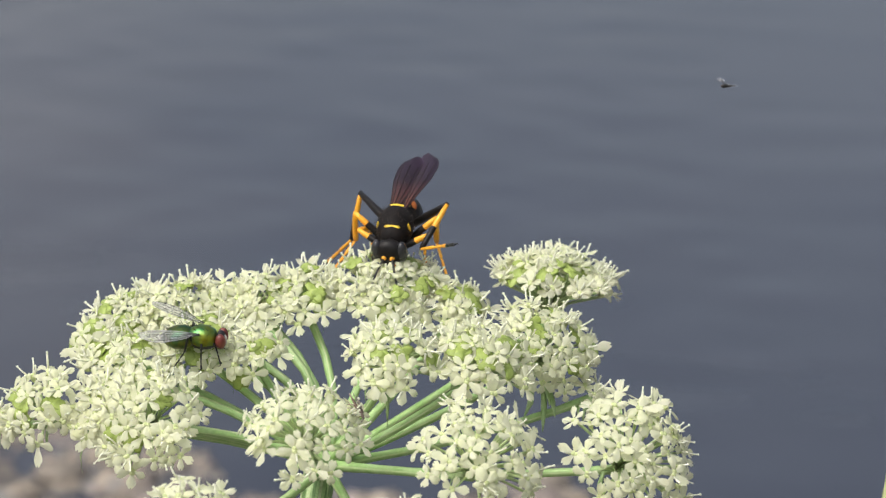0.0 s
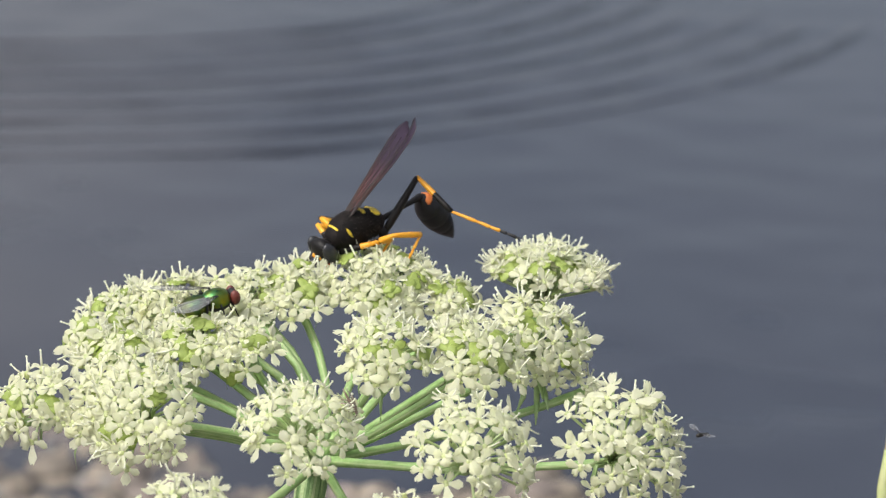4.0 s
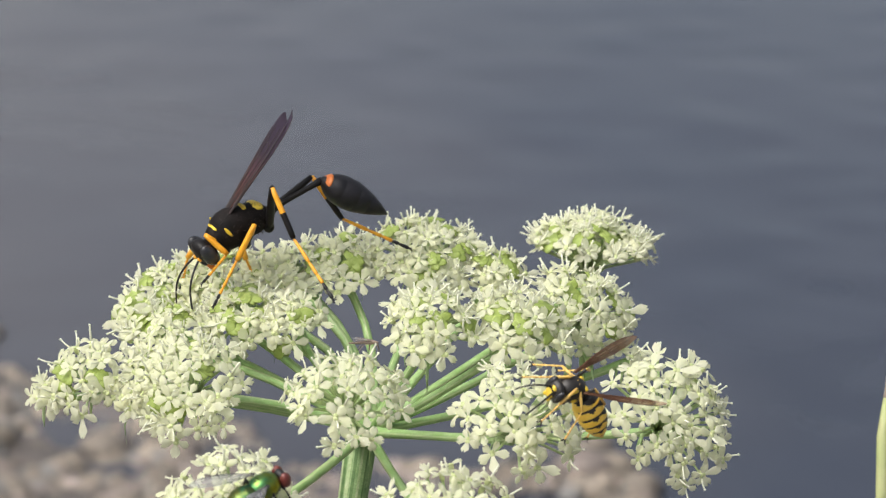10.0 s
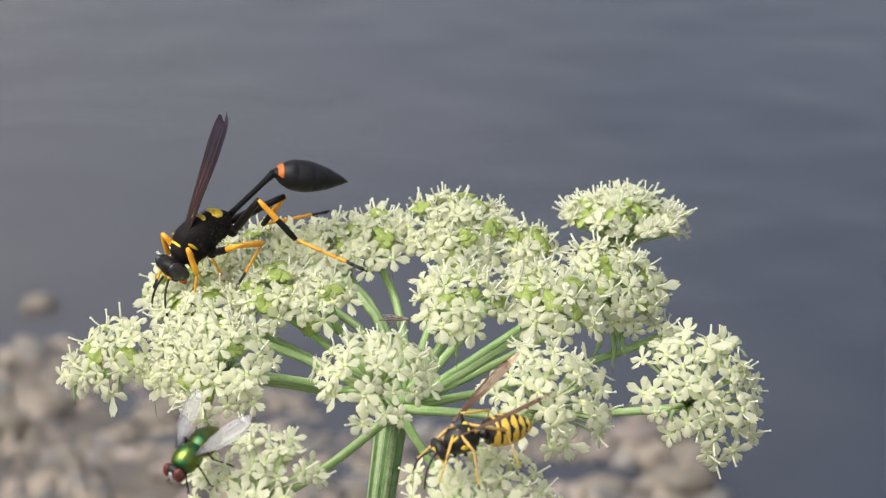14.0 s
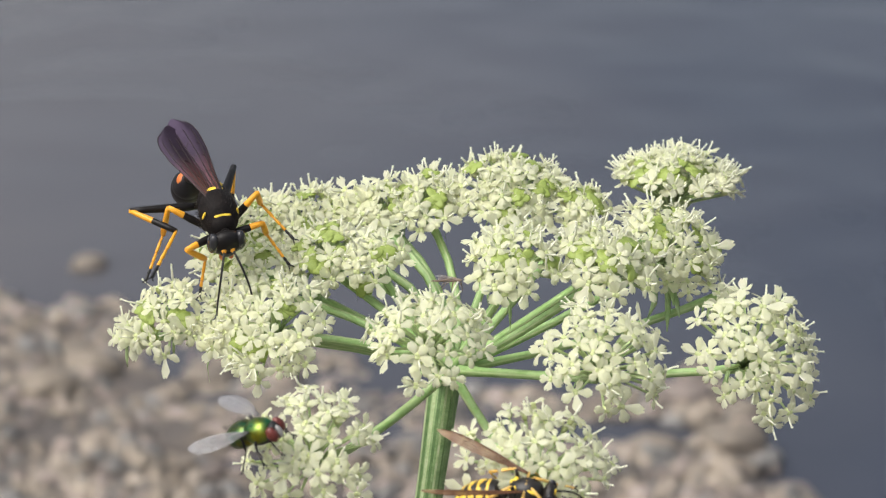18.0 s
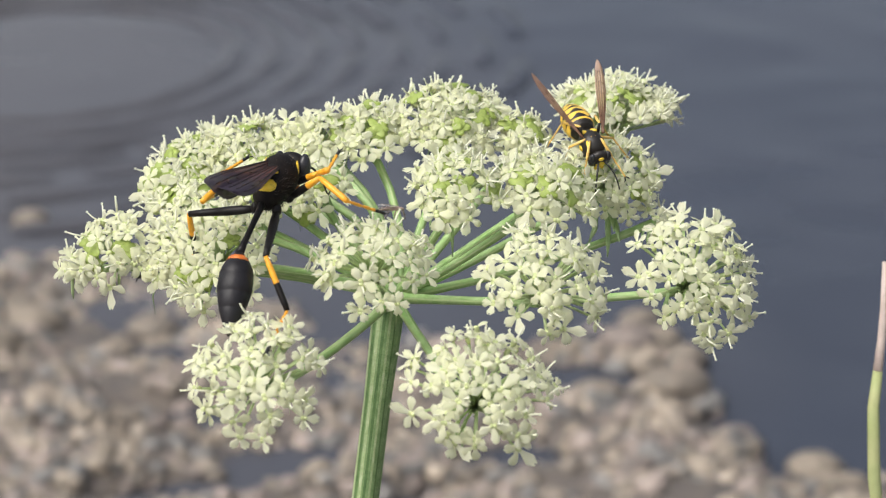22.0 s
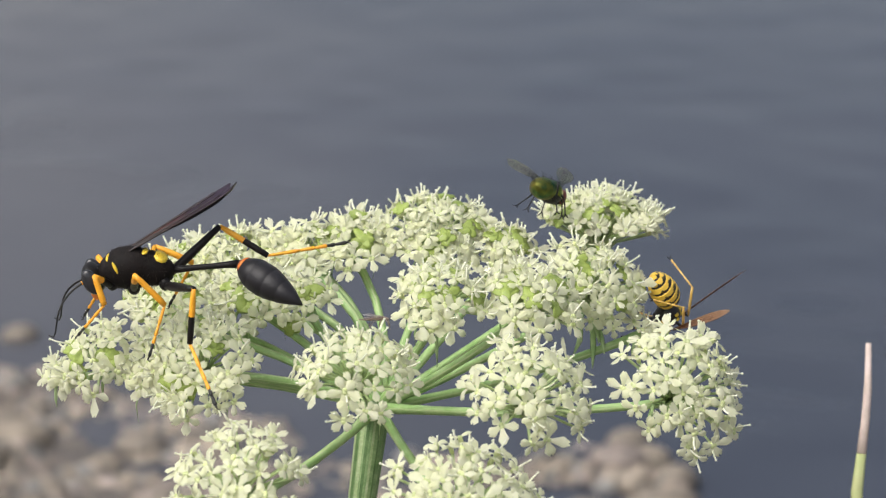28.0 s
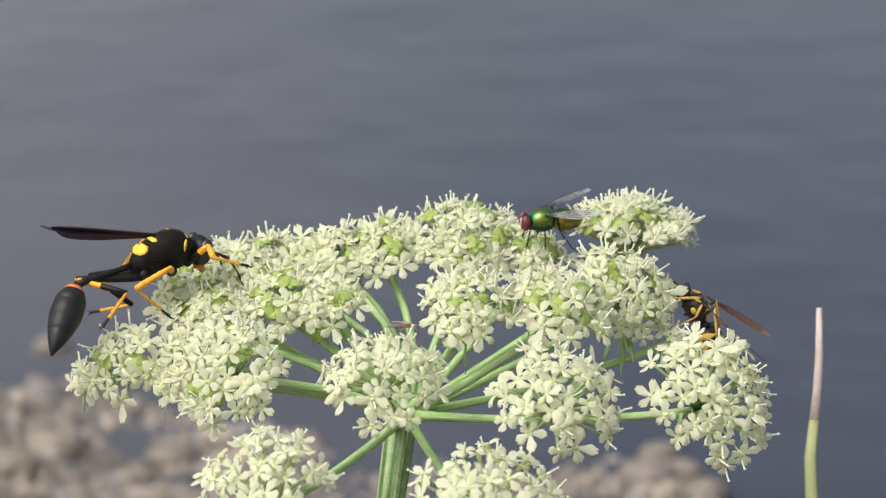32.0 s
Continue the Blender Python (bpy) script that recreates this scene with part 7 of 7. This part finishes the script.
    walk(grass, [
        (0, pose(0.066, 0.02, 0.0203, 0, 2.15, 0)),
        (1, pose(0.066, 0.02, 0.0202, 0, 1.58, 0)),
        (1.5, pose(0.066, 0.02, 0.0205, 0, -1.29, 0)),
        (2, pose(0.066, 0.02, 0.0201, 0, 1.50, 0)),
        (4.5, pose(0.066, 0.02, 0.0203, 0, 2.21, 0)),
        (8, pose(0.066, 0.02, 0.0198, 0, 1.43, 0)),
        (11.5, pose(0.066, 0.02, 0.0248, 0, 0.92, 0)),
        (12, pose(0.066, 0.02, 0.0241, 0, -0.02, 0)),
        (12.5, pose(0.066, 0.02, 0.0237, 0, -0.40, 0)),
        (13, pose(0.066, 0.02, 0.0228, 0, 0.23, 0)),
        (13.5, pose(0.066, 0.02, 0.0151, 0, 0.36, 0)),
        (14, pose(0.066, 0.02, 0.0202, 0, 0.85, 0)),
        (17, pose(0.066, 0.02, 0.0202, 0, 0.39, 0)),
        (20, pose(0.066, 0.02, 0.0204, 0, 0.12, 0)),
        (20.5, pose(0.066, 0.02, 0.0129, 0, -0.57, 0)),
        (21, pose(0.066, 0.02, 0.0199, 0, 0.19, 0)),
        (22, pose(0.066, 0.02, 0.0072, 0, 0.62, 0)),
        (22.5, pose(0.066, 0.02, 0.0189, 0, 0.69, 0)),
        (23, pose(0.066, 0.02, 0.0195, 0, 0.04, 0)),
        (23.5, pose(0.066, 0.02, 0.0192, 0, 0.87, 0)),
        (24, pose(0.066, 0.02, 0.0166, 0, -0.86, 0)),
        (24.5, pose(0.066, 0.02, 0.0187, 0, -0.32, 0)),
        (25, pose(0.066, 0.02, 0.0186, 0, -0.73, 0)),
        (25.5, pose(0.066, 0.02, 0.0161, 0, 0.97, 0)),
        (27.5, pose(0.066, 0.02, 0.0206, 0, 0.24, 0)),
        (28, pose(0.066, 0.02, 0.0117, 0, 0.55, 0)),
        (28.5, pose(0.066, 0.02, 0.0224, 0, 0.40, 0)),
        (29, pose(0.066, 0.02, 0.0207, 0, 0.37, 0)),
        (29.5, pose(0.066, 0.02, 0.0181, 0, -0.50, 0)),
        (30, pose(0.066, 0.02, 0.0179, 0, -0.84, 0)),
        (30.5, pose(0.066, 0.02, 0.0201, 0, 0.60, 0)),
        (31, pose(0.066, 0.02, 0.0199, 0, 0.71, 0)),
        (31.5, pose(0.066, 0.02, 0.0202, 0, 0.51, 0)),
        (32, pose(0.066, 0.02, 0.0181, 0, -0.98, 0)),
    ])

    walk(midge, [
        (0, pose(0.04825, 0.03021, 0.43734, -0.0, 0.1, -159.9)),
        (0.3, pose(0.06255, 0.03163, 0.44324, -0.1, 0.1, -149.9)),
        (0.6, pose(0.07916, 0.03364, 0.45091, -0.1, 0.1, -139.9)),
        (3.6, pose(0.07538, -0.00537, 0.39681, -0.0, -0.0, -159.8)),
        (4, pose(0.04364, -0.00133, 0.40376, -0.1, 0.0, -149.9)),
        (4.4, pose(0.03797, -0.00668, 0.38749, -0.1, -0.0, -139.9)),
        (6, pose(0.08636, -0.01169, 0.37938, -0.2, -0.2, -159.9)),
        (7.6, pose(0.07561, 0.01288, 0.41803, -0.1, -0.2, -150.0)),
        (8, pose(0.04662, 0.01033, 0.40556, -0.1, -0.2, -140.1)),
        (8.5, pose(0.01549, 0.02105, 0.41803, -0.2, -0.2, -160.1)),
        (8.9, pose(-0.01032, 0.03390, 0.45385, -0.2, -0.2, -150.1)),
        (10, pose(-0.07030, 0.03898, 0.46216, -0.1, -0.1, -140.0)),
        (18.6, pose(-0.07857, 0.01864, 0.42536, -0.0, 0.0, -159.9)),
        (19.2, pose(-0.06178, 0.01659, 0.41810, -0.0, 0.0, -150.0)),
        (19.5, pose(-0.03476, 0.01541, 0.41390, -0.1, -0.0, -140.0)),
        (20, pose(-0.03537, 0.01650, 0.41642, 0.1, 0.2, -159.9)),
        (20.5, pose(-0.03453, 0.01732, 0.41913, 0.1, 0.0, -149.9)),
        (21, pose(-0.03251, 0.01893, 0.41948, 0.3, 0.1, -139.9)),
        (21.4, pose(-0.00210, 0.02555, 0.43477, 0.4, 0.2, -159.9)),
        (22, pose(0.00228, 0.03583, 0.45997, 0.4, 0.3, -150.2)),
        (32, pose(0.00015, 0.03424, 0.47454, -0.4, 0.1, -139.5)),
    ])

    walk(gnat, [(0, pose(0.00369, -0.01350, 0.41234, 0, 62, 20)), (5, pose(0.00369, -0.01350, 0.41234, 0, 62, 20)), (8.5, pose(0.00030, 0.00400, 0.40930, 0, 0, 0)), (32, pose(0.00030, 0.00400, 0.40930, 0, 0, 0))])
    spread_rings()
    # the drift also brings the painted sky brightness in from the left
    walk(lake, [(0, pose(-0.26, 0.02, 0)), (4.5, pose(-0.16, -0.03, 0)), (8, pose(-0.05, -0.06, 0)), (16, pose(-0.02, -0.14, 0)), (24, pose(-0.09, -0.2, 0)), (32, pose(-0.12, -0.28, 0))])


motions()
